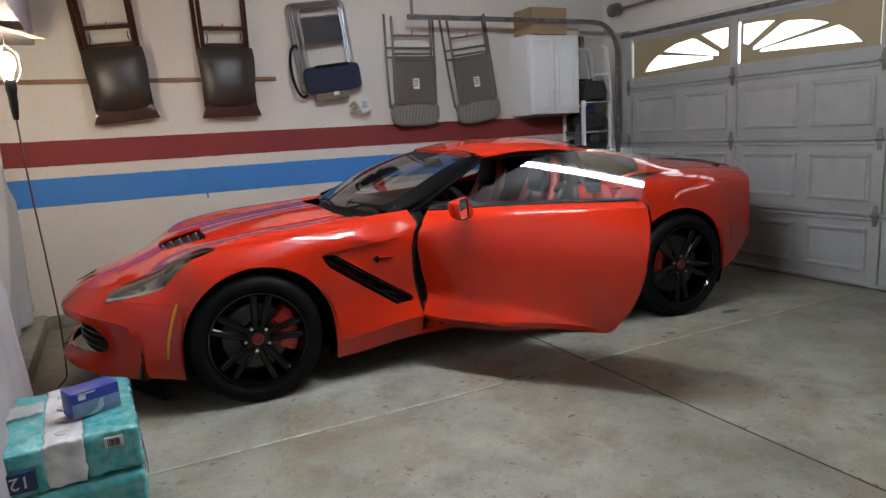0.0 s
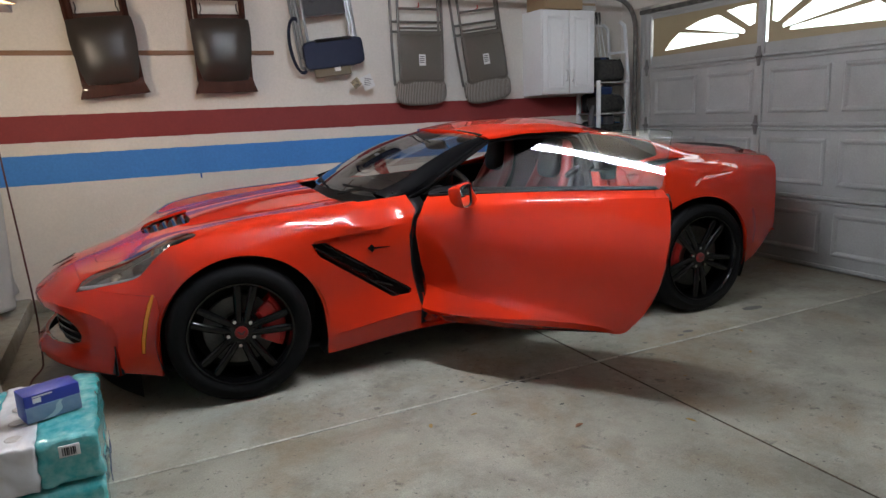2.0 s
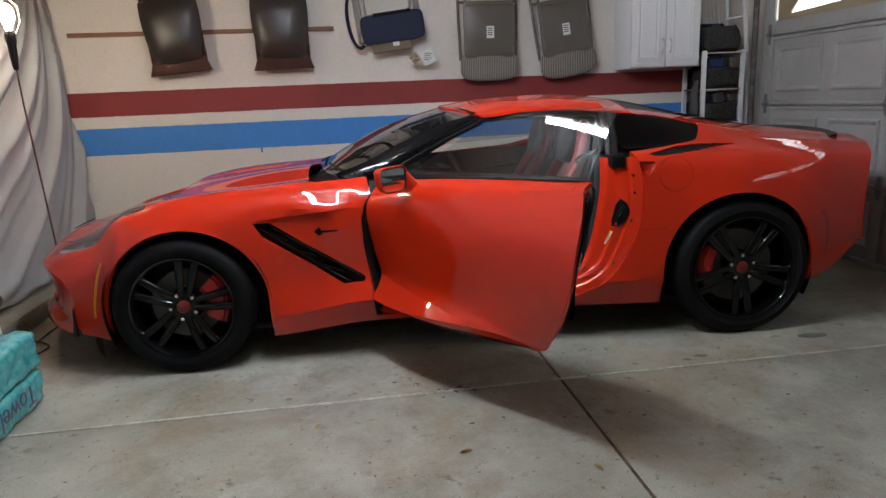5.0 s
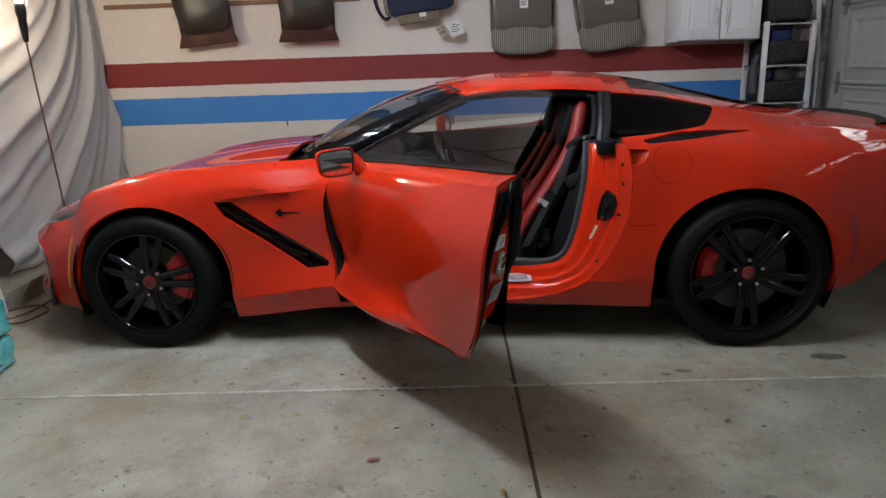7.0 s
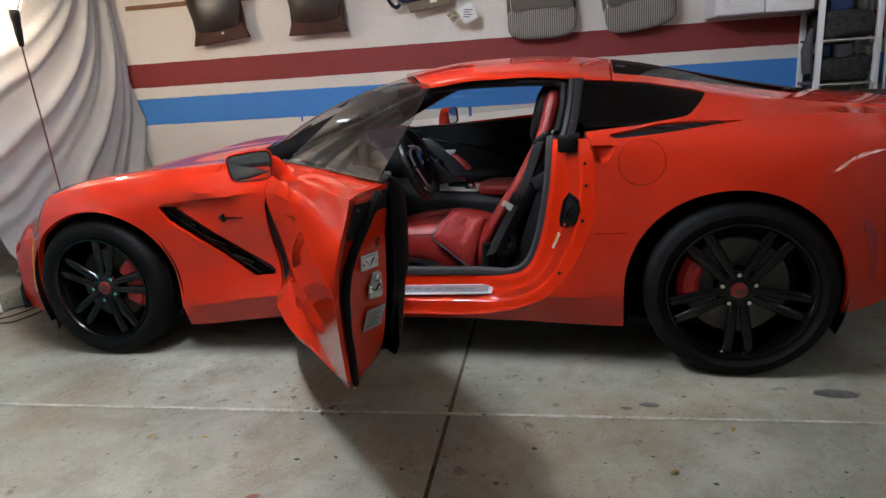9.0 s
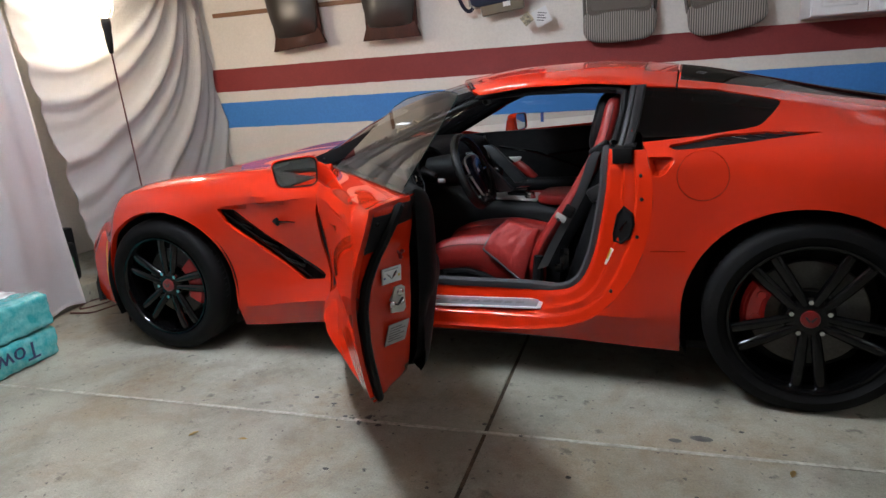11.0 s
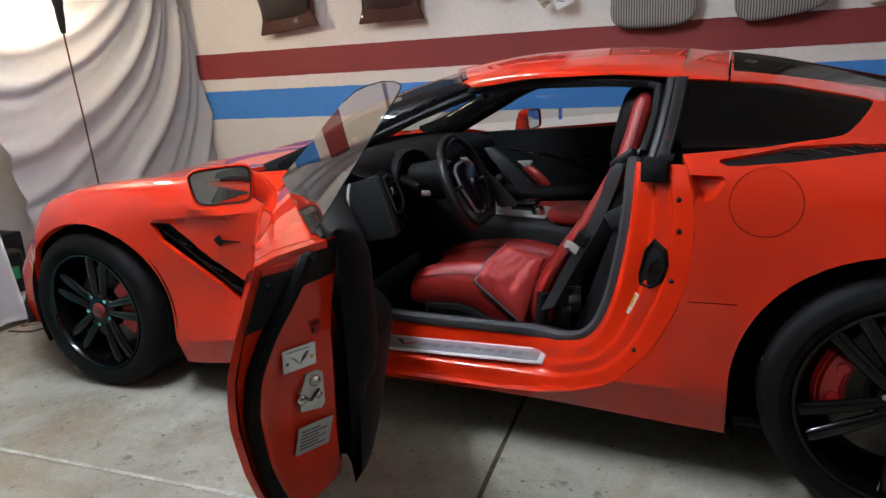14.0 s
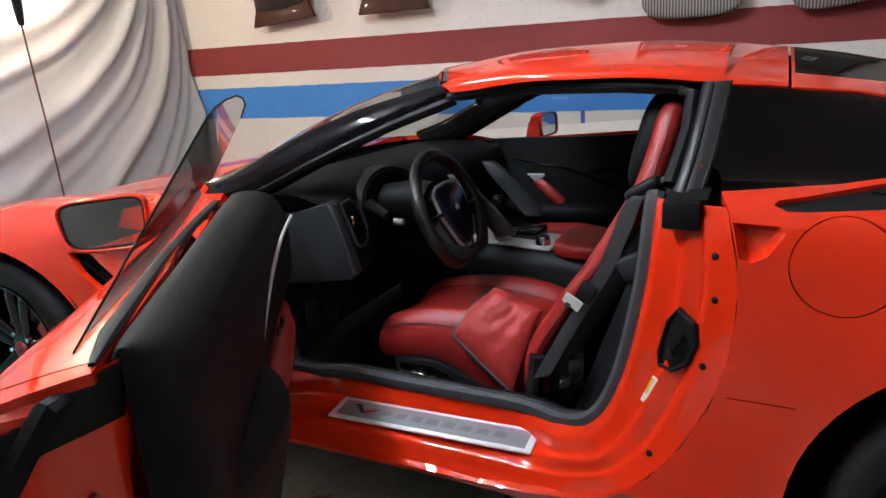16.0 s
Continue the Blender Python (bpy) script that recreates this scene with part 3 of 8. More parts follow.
for v in right_bay.verts:
    f = max(0.0, min(1.0, (v.co.x - 0.9) / 0.2)) * max(0.0, min(1.0, (2.1 - v.co.x) / 0.25))
    v.co.z -= 0.045 * f * max(0.0, min(1.0, (v.co.z - 0.70) / 0.2))
part("door_closed", panel(right_bay, 0.002, 0.02), PAINT, car, "closed red passenger door")

# gills in the front wing and on the haunch
for b, sign in ((vent_hole, 1), (right["vent"], -1)):
    yy = lambda y: y if sign > 0 else 2 * YC - y  # noqa: E731
    frame_part = part("side_vent", shift_in(b.copy(), 0.035), MATT_BLACK, car, "gloss black slanted side vent")
    g = bmnew()
    for lo, hi in (((0.372, 0.668), (0.775, 0.382)), ((0.425, 0.678), (0.845, 0.400))):
        tube(g, [(lo[0], yy(0.082), lo[1]), ((lo[0] + hi[0]) / 2, yy(0.095), (lo[1] + hi[1]) / 2 - 0.002), (hi[0], yy(0.098), hi[1])], 0.0075, 6)
    part("surround", g, GLOSS_BLACK, frame_part)
    for k in range(3):
        g = bmnew()
        x, z = 0.47 + 0.125 * k, 0.628 - 0.083 * k
        box(g, (-0.052, -0.006, -0.007), (0.046, 0.02, 0.007), 0.003, pose(x - 0.012, yy(0.094), z - 0.012, 0, 20, 0))
        part("fin", g, GLOSS_BLACK, frame_part)
    g = bmnew()
    for k in range(11):
        for j in range(2):
            x, z = 0.42 + 0.030 * k + 0.012 * j, 0.652 - 0.0205 * k + 0.012 * j
            tube(g, [(x, yy(0.112), z), (x + 0.012, yy(0.112), z - 0.018)], 0.0028, 4)
    part("mesh_insert", g, GLOSS_BLACK, frame_part)
hv = part("haunch_vent", shift_in(haunch_hole.copy(), 0.009), MATT_BLACK, car, "gloss black air intake on the rear haunch")
for k in range(5):
    g = bmnew()
    x, z = 2.40 + 0.052 * k, 0.926 + 0.0028 * k
    ends = []
    for px, pz in ((x, z + 0.005), (x + 0.05, z - 0.003)):
        near = min(haunch_hole.verts, key=lambda v: (v.co.x - px) ** 2 + 4 * (v.co.z - pz) ** 2)
        ends.append((px, near.co.y + 0.004, pz))
    tube(g, ends, 0.0022, 6)
    part("louvre", g, GLOSS_BLACK, hv)
part("haunch_vent", shift_in(right["haunch"].copy(), 0.009), MATT_BLACK, car, "gloss black air intake on the rear haunch")

# the louvred outlet in the bonnet
floor_v = weld(vent_piece.copy(), mirrored(vent_piece, YC))
hv = part("hood_vent", shift_in(floor_v, 0.03), MATT_BLACK, hood, "black louvred bonnet outlet")
for k in range(5):
    g = bmnew()
    x = -0.375 + 0.048 * k
    z = float(smooth_line(HOOD_MID, x)[0][1])
    wide = (0.17, 0.20, 0.235, 0.25, 0.262)[k]
    tube(g, [(x + 0.02, YC - wide, z - 0.034), (x, YC, z - 0.020), (x + 0.02, YC + wide, z - 0.034)], 0.016, 8, flat=((0.4, 0, 1), 0.3))
    part("louvre", g, GLOSS_BLACK, hood)

# grille
g = bmnew()
for row in np.linspace(0.29, 0.43, 5):
    tube(g, [(plan_x(-0.93, YC - y) + 0.075, y, row) for y in np.linspace(0.27, 2 * YC - 0.27, 17)], 0.006, 6)
gr = part("grille", g, GLOSS_BLACK, car, "black front grille bars")
g = bmnew()
grid(g, [[(plan_x(-0.93, YC - y) + 0.085, y, z) for y in np.linspace(0.22, 2 * YC - 0.22, 17)] for z in (0.25, 0.36, 0.49)])
part("grille_backing", g, DARK_VOID, gr)
# air dam under the nose
g = bmnew()
grid(g, [[(-0.41 - 0.30 * (1 - (abs(YC - y) / 0.80) ** 2), y, z) for y in np.linspace(0.19, 2 * YC - 0.19, 21)] for z in (0.19, 0.12, 0.045)])
bmesh.ops.solidify(g, geom=g.faces[:], thickness=0.008)
part("air_dam", g, MATT_BLACK, car, "black rubber air dam under the nose")
# bow-tie-shaped nose badge, plain
g = bmnew()
plate(g, [(-0.045, 0), (0, 0.03), (0.075, 0.035), (0.02, 0.0), (0.075, -0.035), (0, -0.03)], 0.004, pose(-0.80, YC, 0.588, 0, -24, 0), 0.001)
part("nose_badge", g, GLOSS_BLACK, hood, "dark badge on the nose")


# floor pan, wheel wells
g = bmnew()
box(g, (-0.38, 0.16, 0.15), (3.05, 2 * YC - 0.16, 0.19), 0.02)
box(g, (-0.62, 0.42, 0.15), (-0.36, 2 * YC - 0.42, 0.19), 0.02)
part("floor_pan", g, DARK_VOID, car, "black underbody tray")
for cx, cz, r in ((0.022, 0.318, 0.385), (2.683, 0.34, 0.395)):
    for side in (1, -1):
        g = bmnew()
        lathe(g, [(r, 0.0), (r, 0.34), (0.02, 0.34)], (cx, 0.045, cz), "y", 40, -25, 205)
        if side < 0:
            for v in g.verts:
                v.co.y = 2 * YC - v.co.y
        part("wheel_liner", g, MATT_BLACK, car, "black plastic wheel-arch liner")


# ---- wheels ----
def wheel(cx, cy, cz, rt, rr, width, side, turn, caliper_at):
    """A tyre on a black rim with five split spokes; side 1 looks to the driver's side."""
    M = Matrix.Translation((cx, cy, cz)) @ Matrix.Diagonal((1, side, 1, 1))
    g = bmnew()
    w = width
    prof = [(rr - 0.006, 0.022), (rr + 0.004, 0.012), (rr + 0.012, 0.004), (rr + 0.03, 0.0), (rt - 0.05, -0.002), (rt - 0.025, 0.004), (rt - 0.010, 0.016), (rt - 0.002, 0.034),
            (rt, 0.055), (rt, w - 0.05), (rt - 0.012, w - 0.014), (rt - 0.05, w), (rr, w - 0.01)]
    lathe(g, prof, (0, 0, 0), "y", 64)
    tyre = part("wheel", move(g, M), RUBBER, car, "black low-profile tyre on a gloss black alloy wheel", angle=60)
    g = bmnew()
    for groove in (0.072, 0.115, 0.16):
        lathe(g, [(rt + 0.0012, groove - 0.005), (rt + 0.0012, groove + 0.005)], (0, 0, 0), "y", 64)
    for k in range(72):
        a = radians(5 * k)
        box(g, (-0.0025, 0.050, -0.004), (0.0025, 0.075, 0.0025), 0, pose(0, 0, 0, 0, -math.degrees(a) + 90, 0) @ pose(0, 0, rt - 0.002, 0, 0, 14))
    part("tread", move(g, M), DARK_VOID, tyre)
    g = bmnew()
    lathe(g, [(rr + 0.004, 0.010), (rr + 0.002, 0.004), (rr - 0.006, 0.006), (rr - 0.012, 0.016), (rr - 0.016, 0.05), (rr - 0.03, 0.12), (rr - 0.035, 0.2)], (0, 0, 0), "y", 64)
    part("rim", move(g, M), GLOSS_BLACK, tyre, "gloss black rim")
    for k in range(5):
        a = radians(turn + 72 * k)
        for s in (-1, 1):
            g = bmnew()
            rows = []
            for i in range(9):
                t = i / 8
                r = 0.045 + (rr - 0.018 - 0.045) * t
                off = s * (0.0165 + 0.021 * t)
                half_w = 0.0160 + 0.001 * math.sin(math.pi * t) + 0.0040 * t
                depth = 0.040 - 0.018 * math.sin(math.pi * 0.5 * t) + 0.006 * t * t
                ca, sa = math.cos(a), math.sin(a)
                ring = []
                for p, q in ((-half_w, 0.008), (-half_w * 0.8, 0.001), (-half_w * 0.4, -0.0035), (half_w * 0.4, -0.0035), (half_w * 0.8, 0.001), (half_w, 0.008), (half_w * 0.7, 0.022), (-half_w * 0.7, 0.022)):
                    ring.append((r * ca - (off + p) * sa, depth + q, r * sa + (off + p) * ca))
                rows.append(ring + ring[:1])
            grid(g, rows)
            bmesh.ops.remove_doubles(g, verts=g.verts, dist=1e-5)
            part("spoke", move(g, M), GLOSS_BLACK, tyre, angle=40)
    g = bmnew()
    lathe(g, [(0.0, 0.036), (0.05, 0.037), (0.074, 0.044), (0.082, 0.07), (0.085, 0.13)], (0, 0, 0), "y", 40)
    part("hub", move(g, M), GLOSS_BLACK, tyre)
    g = bmnew()
    lathe(g, [(0.0, 0.024), (0.020, 0.0245), (0.027, 0.027), (0.030, 0.032), (0.031, 0.042)], (0, 0, 0), "y", 32)
    cap = part("hub_cap", move(g, M), CAP_RED, tyre, "red wheel centre cap")
    g = bmnew()
    for s in (-1, 1):
        plate(g, [(0.0, -0.002), (s * 0.013, 0.011), (s * 0.019, 0.010), (s * 0.004, -0.010)][::s], 0.0015, M @ pose(0, 0.0245, 0, 90, 0, 0))
    part("emblem", g, INK, tyre)
    for k in range(5):
        a = radians(turn + 36 + 72 * k)
        g = bmnew()
        lathe(g, [(0.0, 0.030), (0.0085, 0.030), (0.0105, 0.034), (0.0105, 0.05)], (0.06 * math.cos(a), 0, 0.06 * math.sin(a)), "y", 6)
        part("lug_nut", move(g, M), CHROME, tyre)
    g = bmnew()
    lathe(g, [(0.09, 0.098), (rr - 0.075, 0.098), (rr - 0.072, 0.102), (rr - 0.072, 0.122), (rr - 0.075, 0.126), (0.09, 0.126)], (0, 0, 0), "y", 56)
    lathe(g, [(0.0, 0.085), (0.085, 0.085), (0.09, 0.1)], (0, 0, 0), "y", 40)
    part("brake_disc", move(g, M), DISC, tyre, "worn grey brake disc")
    g = bmnew()
    for y0, y1, r0, r1 in ((0.056, 0.150, rr - 0.140, rr - 0.030), (0.048, 0.09, rr - 0.126, rr - 0.046)) if cx < 1 else ((0.056, 0.150, rr - 0.122, rr - 0.044), (0.048, 0.09, rr - 0.112, rr - 0.054)):
        lathe(g, [(r0, y0 + 0.01), (r0 + 0.01, y0), (r1 - 0.01, y0), (r1, y0 + 0.01), (r1, y1), (r0, y1), (r0, y0 + 0.01)], (0, 0, 0), "y", 14, caliper_at - (36 if cx < 1 else 21), caliper_at + (36 if cx < 1 else 21))
    for k in (-14, 14):
        a = radians(caliper_at + k)
        lathe(g, [(0.0, 0.044), (0.014, 0.044), (0.016, 0.054)], ((rr - 0.092) * math.cos(a), 0, (rr - 0.092) * math.sin(a)), "y", 14)
    part("brake_caliper", move(g, M), CALIPER, tyre, "bright red brake caliper")
    g = bmnew()
    lathe(g, [(0.0, 0.16), (rr - 0.03, 0.16), (rr - 0.03, 0.17)], (0, 0, 0), "y", 40)
    part("backing", move(g, M), DARK_VOID, tyre)


wheel(0, 0.018, 0.322, 0.324, 0.237, 0.235, 1, 8, 8)
wheel(2.71, 0.014, 0.337, 0.339, 0.258, 0.275, 1, -16, 168)
wheel(0, 2 * YC - 0.018, 0.322, 0.324, 0.237, 0.235, -1, 30, 8)
wheel(2.71, 2 * YC - 0.014, 0.337, 0.339, 0.258, 0.275, -1, 52, 168)

# ---- roof, pillars, glass ----
def both(points):
    return [(x, YC - d, z) for x, d, z in points], [(x, YC + d, z) for x, d, z in points]


g = bmnew()
rows = []
for t in np.linspace(0, 1, 15):
    edge = smooth_line([(0, 1.455, 0.505, 1.128), (0.35, 1.70, 0.525, 1.152), (0.7, 1.92, 0.525, 1.148), (1, 2.137, 0.508, 1.124)], t)[0]
    mid = smooth_line([(0, 1.30, 1.175), (0.35, 1.62, 1.214), (0.7, 1.90, 1.218), (1, 2.137, 1.2)], t)[0]
    rows.append([])
    for s in np.linspace(-1, 1, 25):
        k = abs(s) ** 2.2
        sag = 1 - (1 - abs(s) ** 2.6)
        rows[-1].append((mid[0] + (edge[0] - mid[0]) * k, YC + s * edge[1], mid[1] + (edge[2] - mid[1]) * sag))
    drop = float(np.interp(t, [0, 0.12, 0.5, 1], [0.018, 0.022, 0.020, 0.012]))
    for k, side in ((0, -1), (-1, 1)):
        x, y, z = rows[-1][k]
        fold = [(x + 0.012 * (1 - t), y + side * 0.007, z - 0.35 * drop), (x + 0.028 * (1 - t), y + side * 0.009, z - drop)]
        rows[-1] = fold[::-1] + rows[-1] if side < 0 else rows[-1] + fold
grid(g, rows)
bmesh.ops.recalc_face_normals(g, faces=g.faces)
if g.faces[180].normal.z < 0 if len(g.faces) > 180 else False:
    bmesh.ops.reverse_faces(g, faces=g.faces)
part("roof_panel", panel(g, 0.001, 0.03), PAINT, car, "red removable roof panel", angle=50)
g = bmnew()
grid(g, [[(x, y, z - 0.034) for x, y, z in row[2:-2]] for row in rows])
part("headliner", g, DASH, car, "black headliner")

PILLAR = mat("charcoal_pillar_trim", (0.008, 0.0082, 0.009), 0.45, second=(0.012, 0.012, 0.013), scale=20)
FRIT = mat("black_glass_edge", (0.003, 0.003, 0.0034), 0.07, second=(0.005, 0.005, 0.006), scale=40, spec=0.14)
A_PILLAR = [(0.80, 0.735, 0.845), (0.95, 0.715, 0.895), (1.12, 0.665, 0.975), (1.30, 0.59, 1.053), (1.46, 0.502, 1.114)]
for side in both(A_PILLAR):
    sgn = 1 if side[0][1] < YC else -1
    g = bmnew()
    rows = []
    for i, p in enumerate(smooth_line([(k, *q) for k, q in enumerate(side)], np.linspace(0, 4, 17))):
        f = 1 - 0.62 * (i / 16) ** 4
        rows.append([(p[0] + a * f, p[1] + b * sgn * f, p[2] + c * f) for a, b, c in ((-0.075, 0.055, 0.035), (-0.045, 0.025, 0.026), (-0.012, 0.004, 0.008), (0.004, 0.0, -0.010), (0.03, 0.022, -0.045), (0.0, 0.075, -0.035), (-0.06, 0.075, 0.02), (-0.075, 0.055, 0.035))])
    grid(g, rows)
    part("windscreen_pillar", g, FRIT, car, "gloss black windscreen pillar", angle=50)
    g = bmnew()
    tube(g, [(p[0] + 0.018, p[1] + 0.022 * sgn, p[2] - 0.022) for p in smooth_line([(k, *q) for k, q in enumerate(side)], np.linspace(0.1, 4, 17))], 0.016, 8)
    part("pillar_seal", g, MATT_BLACK, car)

# windscreen
base = smooth_line([(0, 0.80, 0.70, 0.850), (0.5, 0.66, 0.42, 0.868), (1, 0.60, 0.0, 0.876)], np.linspace(0, 1, 11))
top = smooth_line([(0, 1.44, 0.485, 1.130), (0.5, 1.36, 0.28, 1.160), (1, 1.32, 0.0, 1.170)], np.linspace(0, 1, 11))
g = bmnew()
rows = []
for t in np.linspace(0, 1, 9):
    bulge = 0.035 * math.sin(math.pi * t)
    left = [(b[0] + (a[0] - b[0]) * t - bulge * 0.5, YC - (b[1] + (a[1] - b[1]) * t), b[2] + (a[2] - b[2]) * t + bulge) for b, a in zip(base, top)]
    rows.append(left + [(x, 2 * YC - y, z) for x, y, z in left[-2::-1]])
grid(g, rows)
part("windscreen", g, GLASS, car, "clear raked windscreen")
g = bmnew()
tube(g, [(t[0] + 0.01, YC - t[1], t[2] + 0.004) for t in top] + [(t[0] + 0.01, YC + t[1], t[2] + 0.004) for t in top[-2::-1]], 0.013, 8, flat=((0, 0, 1), 0.5))
part("windscreen_header", g, GLOSS_BLACK, car)
# cowl with wipers
g = bmnew()
rows = []
for s in np.linspace(-1, 1, 21):
    d = abs(s)
    rows.append([(0.50 + 0.20 * d**2, YC + s * 0.68, 0.79 + 0.0 * d), (0.56 + 0.20 * d**2, YC + s * 0.69, 0.80), (0.62 + 0.2 * d**2, YC + s * 0.70, 0.868 - 0.02 * d)])
grid(g, rows)
cowl = part("cowl", g, MATT_BLACK, car, "black plastic cowl under the windscreen")
for y0, y1 in ((0.66, 0.22), (1.30, 0.86)):
    g = bmnew()
    pts = []
    for k in range(7):
        t = k / 6
        y = y0 + (y1 - y0) * t
        d = abs(y - YC)
        pts.append((0.615 + 0.2 * (d / 0.7) ** 2 + 0.10 * (1 - t) * 0.3, y, 0.892 - 0.018 * (d / 0.7) ** 2 + 0.008))
    tube(g, pts, 0.007, 6)
    tube(g, [(pts[0][0] - 0.05, pts[0][1] - 0.05, pts[0][2] - 0.04), pts[3]], 0.009, 6)
    part("wiper", g, MATT_BLACK, car, "black windscreen wiper")

# side glass of the closed door, and the frame of both openings
g = bmnew()
outline = [(1.02, 0.875), (1.30, 0.892), (1.7, 0.915), (2.08, 0.935), (2.03, 1.06), (1.95, 1.145), (1.75, 1.145), (1.50, 1.12), (1.30, 1.045), (1.12, 0.955)]
vs = [g.verts.new((x, 2 * YC - (0.175 + (z - 0.93) * 0.83), z)) for x, z in outline]
g.faces.new(vs)
part("side_glass", g, GLASS, car, "raised passenger window", smooth=False)
for sgn in (1, -1):
    yy = lambda y: y if sgn > 0 else 2 * YC - y  # noqa: E731
    g = bmnew()
    tube(g, [(x, yy(y), z) for x, y, z in ((1.44, 0.455, 1.098), (1.52, 0.445, 1.104), (1.7, 0.435, 1.113), (1.92, 0.43, 1.111), (2.045, 0.44, 1.102), (2.075, 0.41, 1.09), (2.075, 0.34, 1.02), (2.055, 0.24, 0.92))], 0.014, 8)
    part("roof_seal", g, MATT_BLACK, car, "dark rubber door seal")
    g = bmnew()
    rows = []
    for z, y, x in ((0.88, 0.205, 2.062), (0.98, 0.285, 2.085), (1.06, 0.365, 2.095), (1.118, 0.425, 2.10)):
        rows.append([(x + a, yy(y + b), z) for a, b in ((0.056, -0.010), (0.034, -0.020), (0.022, -0.022), (0.002, -0.016), (-0.006, 0.01), (-0.006, 0.09), (0.04, 0.09))])
    grid(g, rows)
    pillar = part("rear_pillar", g, PILLAR, car, "dark grey pillar trim behind the door", angle=50)
    for a, b in ((0.050, -0.012), (0.016, -0.021)):
        g = bmnew()
        tube(g, [(x + a, yy(y + b), z) for z, y, x in ((0.90, 0.221, 2.067), (0.98, 0.285, 2.085), (1.06, 0.365, 2.095), (1.112, 0.42, 2.10))], 0.005, 6)
        part("pillar_rib", g, RUBBER, pillar)

# rear spoiler
g = bmnew()
rows = []
for s in np.linspace(-1, 1, 25):
    y, d = YC + s * 0.53, abs(s)
    x = 3.50 - 0.10 * d**3
    z = 0.962 - 0.022 * d**2
    rows.append([(x - 0.14, y, z - 0.022), (x - 0.05, y, z - 0.010), (x, y, z + 0.004), (x + 0.012, y, z), (x, y, z - 0.03), (x - 0.10, y, z - 0.04)])
grid(g, rows)
part("rear_spoiler", g, MATT_BLACK, car, "gloss black rear spoiler lip")

# ---- door jamb and sill on the open side ----
SEAL_LINE = [(0.98, 0.80), (0.955, 0.60), (0.985, 0.44), (1.04, 0.375), (1.12, 0.350), (1.4, 0.343), (1.75, 0.343), (1.86, 0.358), (1.93, 0.40), (1.975, 0.50), (2.005, 0.64), (2.022, 0.76), (2.03, 0.90)]
DOOR_LINE = [(0.882, 0.80), (0.862, 0.60), (0.875, 0.40), (0.885, 0.28), (0.95, 0.210), (1.4, 0.207), (1.74, 0.214), (1.93, 0.262), (2.055, 0.347), (2.13, 0.45), (2.195, 0.63), (2.202, 0.76), (2.175, 0.905)]


def flank_y(x, z):
    """The side of the body at a place."""
    pts = section(x, "")
    ds, zs = np.array([p[0] for p in pts]), np.array([p[1] for p in pts])
    return YC - float(np.interp(z, zs, ds))


n = 61
outer_l = smooth_line([(k, *p) for k, p in enumerate(DOOR_LINE)], np.linspace(0, 12, n))
seal_l = smooth_line([(k, *p) for k, p in enumerate(SEAL_LINE)], np.linspace(0, 12, n))
rows = []
for i, (o, s) in enumerate(zip(outer_l, seal_l)):
    y0 = flank_y(min(o[0], 2.09), o[1]) + 0.009
    flat = max(0.0, min(1.0, (1.86 - o[0]) / 0.16)) * max(0.0, min(1.0, (o[0] - 0.93) / 0.1)) if o[1] < 0.4 else 0.0
    rise = [(0.0, 0.0, 0.0, y0), (0.10, 0.006, 0.16, y0 + 0.016), (0.30, 0.020, 0.34, 0.125), (0.33, 0.032, 0.385, 0.135), (0.56, 0.040, 0.43, 0.185), (0.60, 0.058, 0.47, 0.236), (0.88, 0.075, 0.62, 0.244),
            (0.92, 0.085, 0.74, 0.250), (1.0, 0.135, 1.0, 0.262)]
    row = []
    for f, dy, ff, yy in rise:
        fm, ym = f * (1 - flat) + ff * flat, (y0 + dy) * (1 - flat) + yy * flat
        row.append((o[0] + (s[0] - o[0]) * fm, ym, o[1] + (s[1] - o[1]) * fm))
    rows.append(row)
jamb_rows = rows
rows = [smooth_line([(k, *p) for k, p in enumerate(row)], np.linspace(0, len(row) - 1, 41)).tolist() for row in rows]
g = bmnew()
grid(g, rows)
part("door_jamb", g, PAINT, car, "red painted door jamb and sill", angle=60)
rows = jamb_rows
g = bmnew()
tube(g, [(p[0], rows[i][-1][1] - 0.004, p[1]) for i, p in enumerate(seal_l)], 0.021, 8, flat=((0, 1, 0), 0.7))
part("door_seal", g, SEAL, car, "dark grey rubber door seal")
g = bmnew()
tube(g, [(p[0] + 0.008, rows[i][-1][1] + 0.03, p[1] - 0.012) for i, p in enumerate(seal_l)], 0.022, 6)
part("sill_trim", g, MATT_BLACK, car)
# the shade in the gap behind the wing's rear edge, laid in as a black strip
g = bmnew()
front_edge = smooth_line([(0, 0.888, 0.208), (1, 0.874, 0.40), (2, 0.852, 0.55), (3, 0.848, 0.68), (4, 0.868, 0.76), (5, 0.893, 0.80), (6, 0.890, 0.85)], np.linspace(0, 6, 31))
grid(g, [[(x + a, flank_y(0.87, z) + b, z) for a, b in ((0.001, 0.012), (0.012, 0.007), (0.030, 0.014), (0.055, 0.035), (0.085, 0.075))] for x, z in front_edge])
part("hinge_gap_shade", g, MATT_BLACK, car, "black strip standing in for the shade in the hinge gap")
# rubber cap at the foot of the rear pillar, with a lip along its top
g = bmnew()
box(g, (2.060, 0.112, 0.858), (2.128, 0.235, 0.912), 0.005)
box(g, (2.096, 0.130, 0.906), (2.140, 0.245, 0.918), 0.004)
part("pillar_cap", g, RUBBER, car, "black rubber cap at the foot of the pillar")
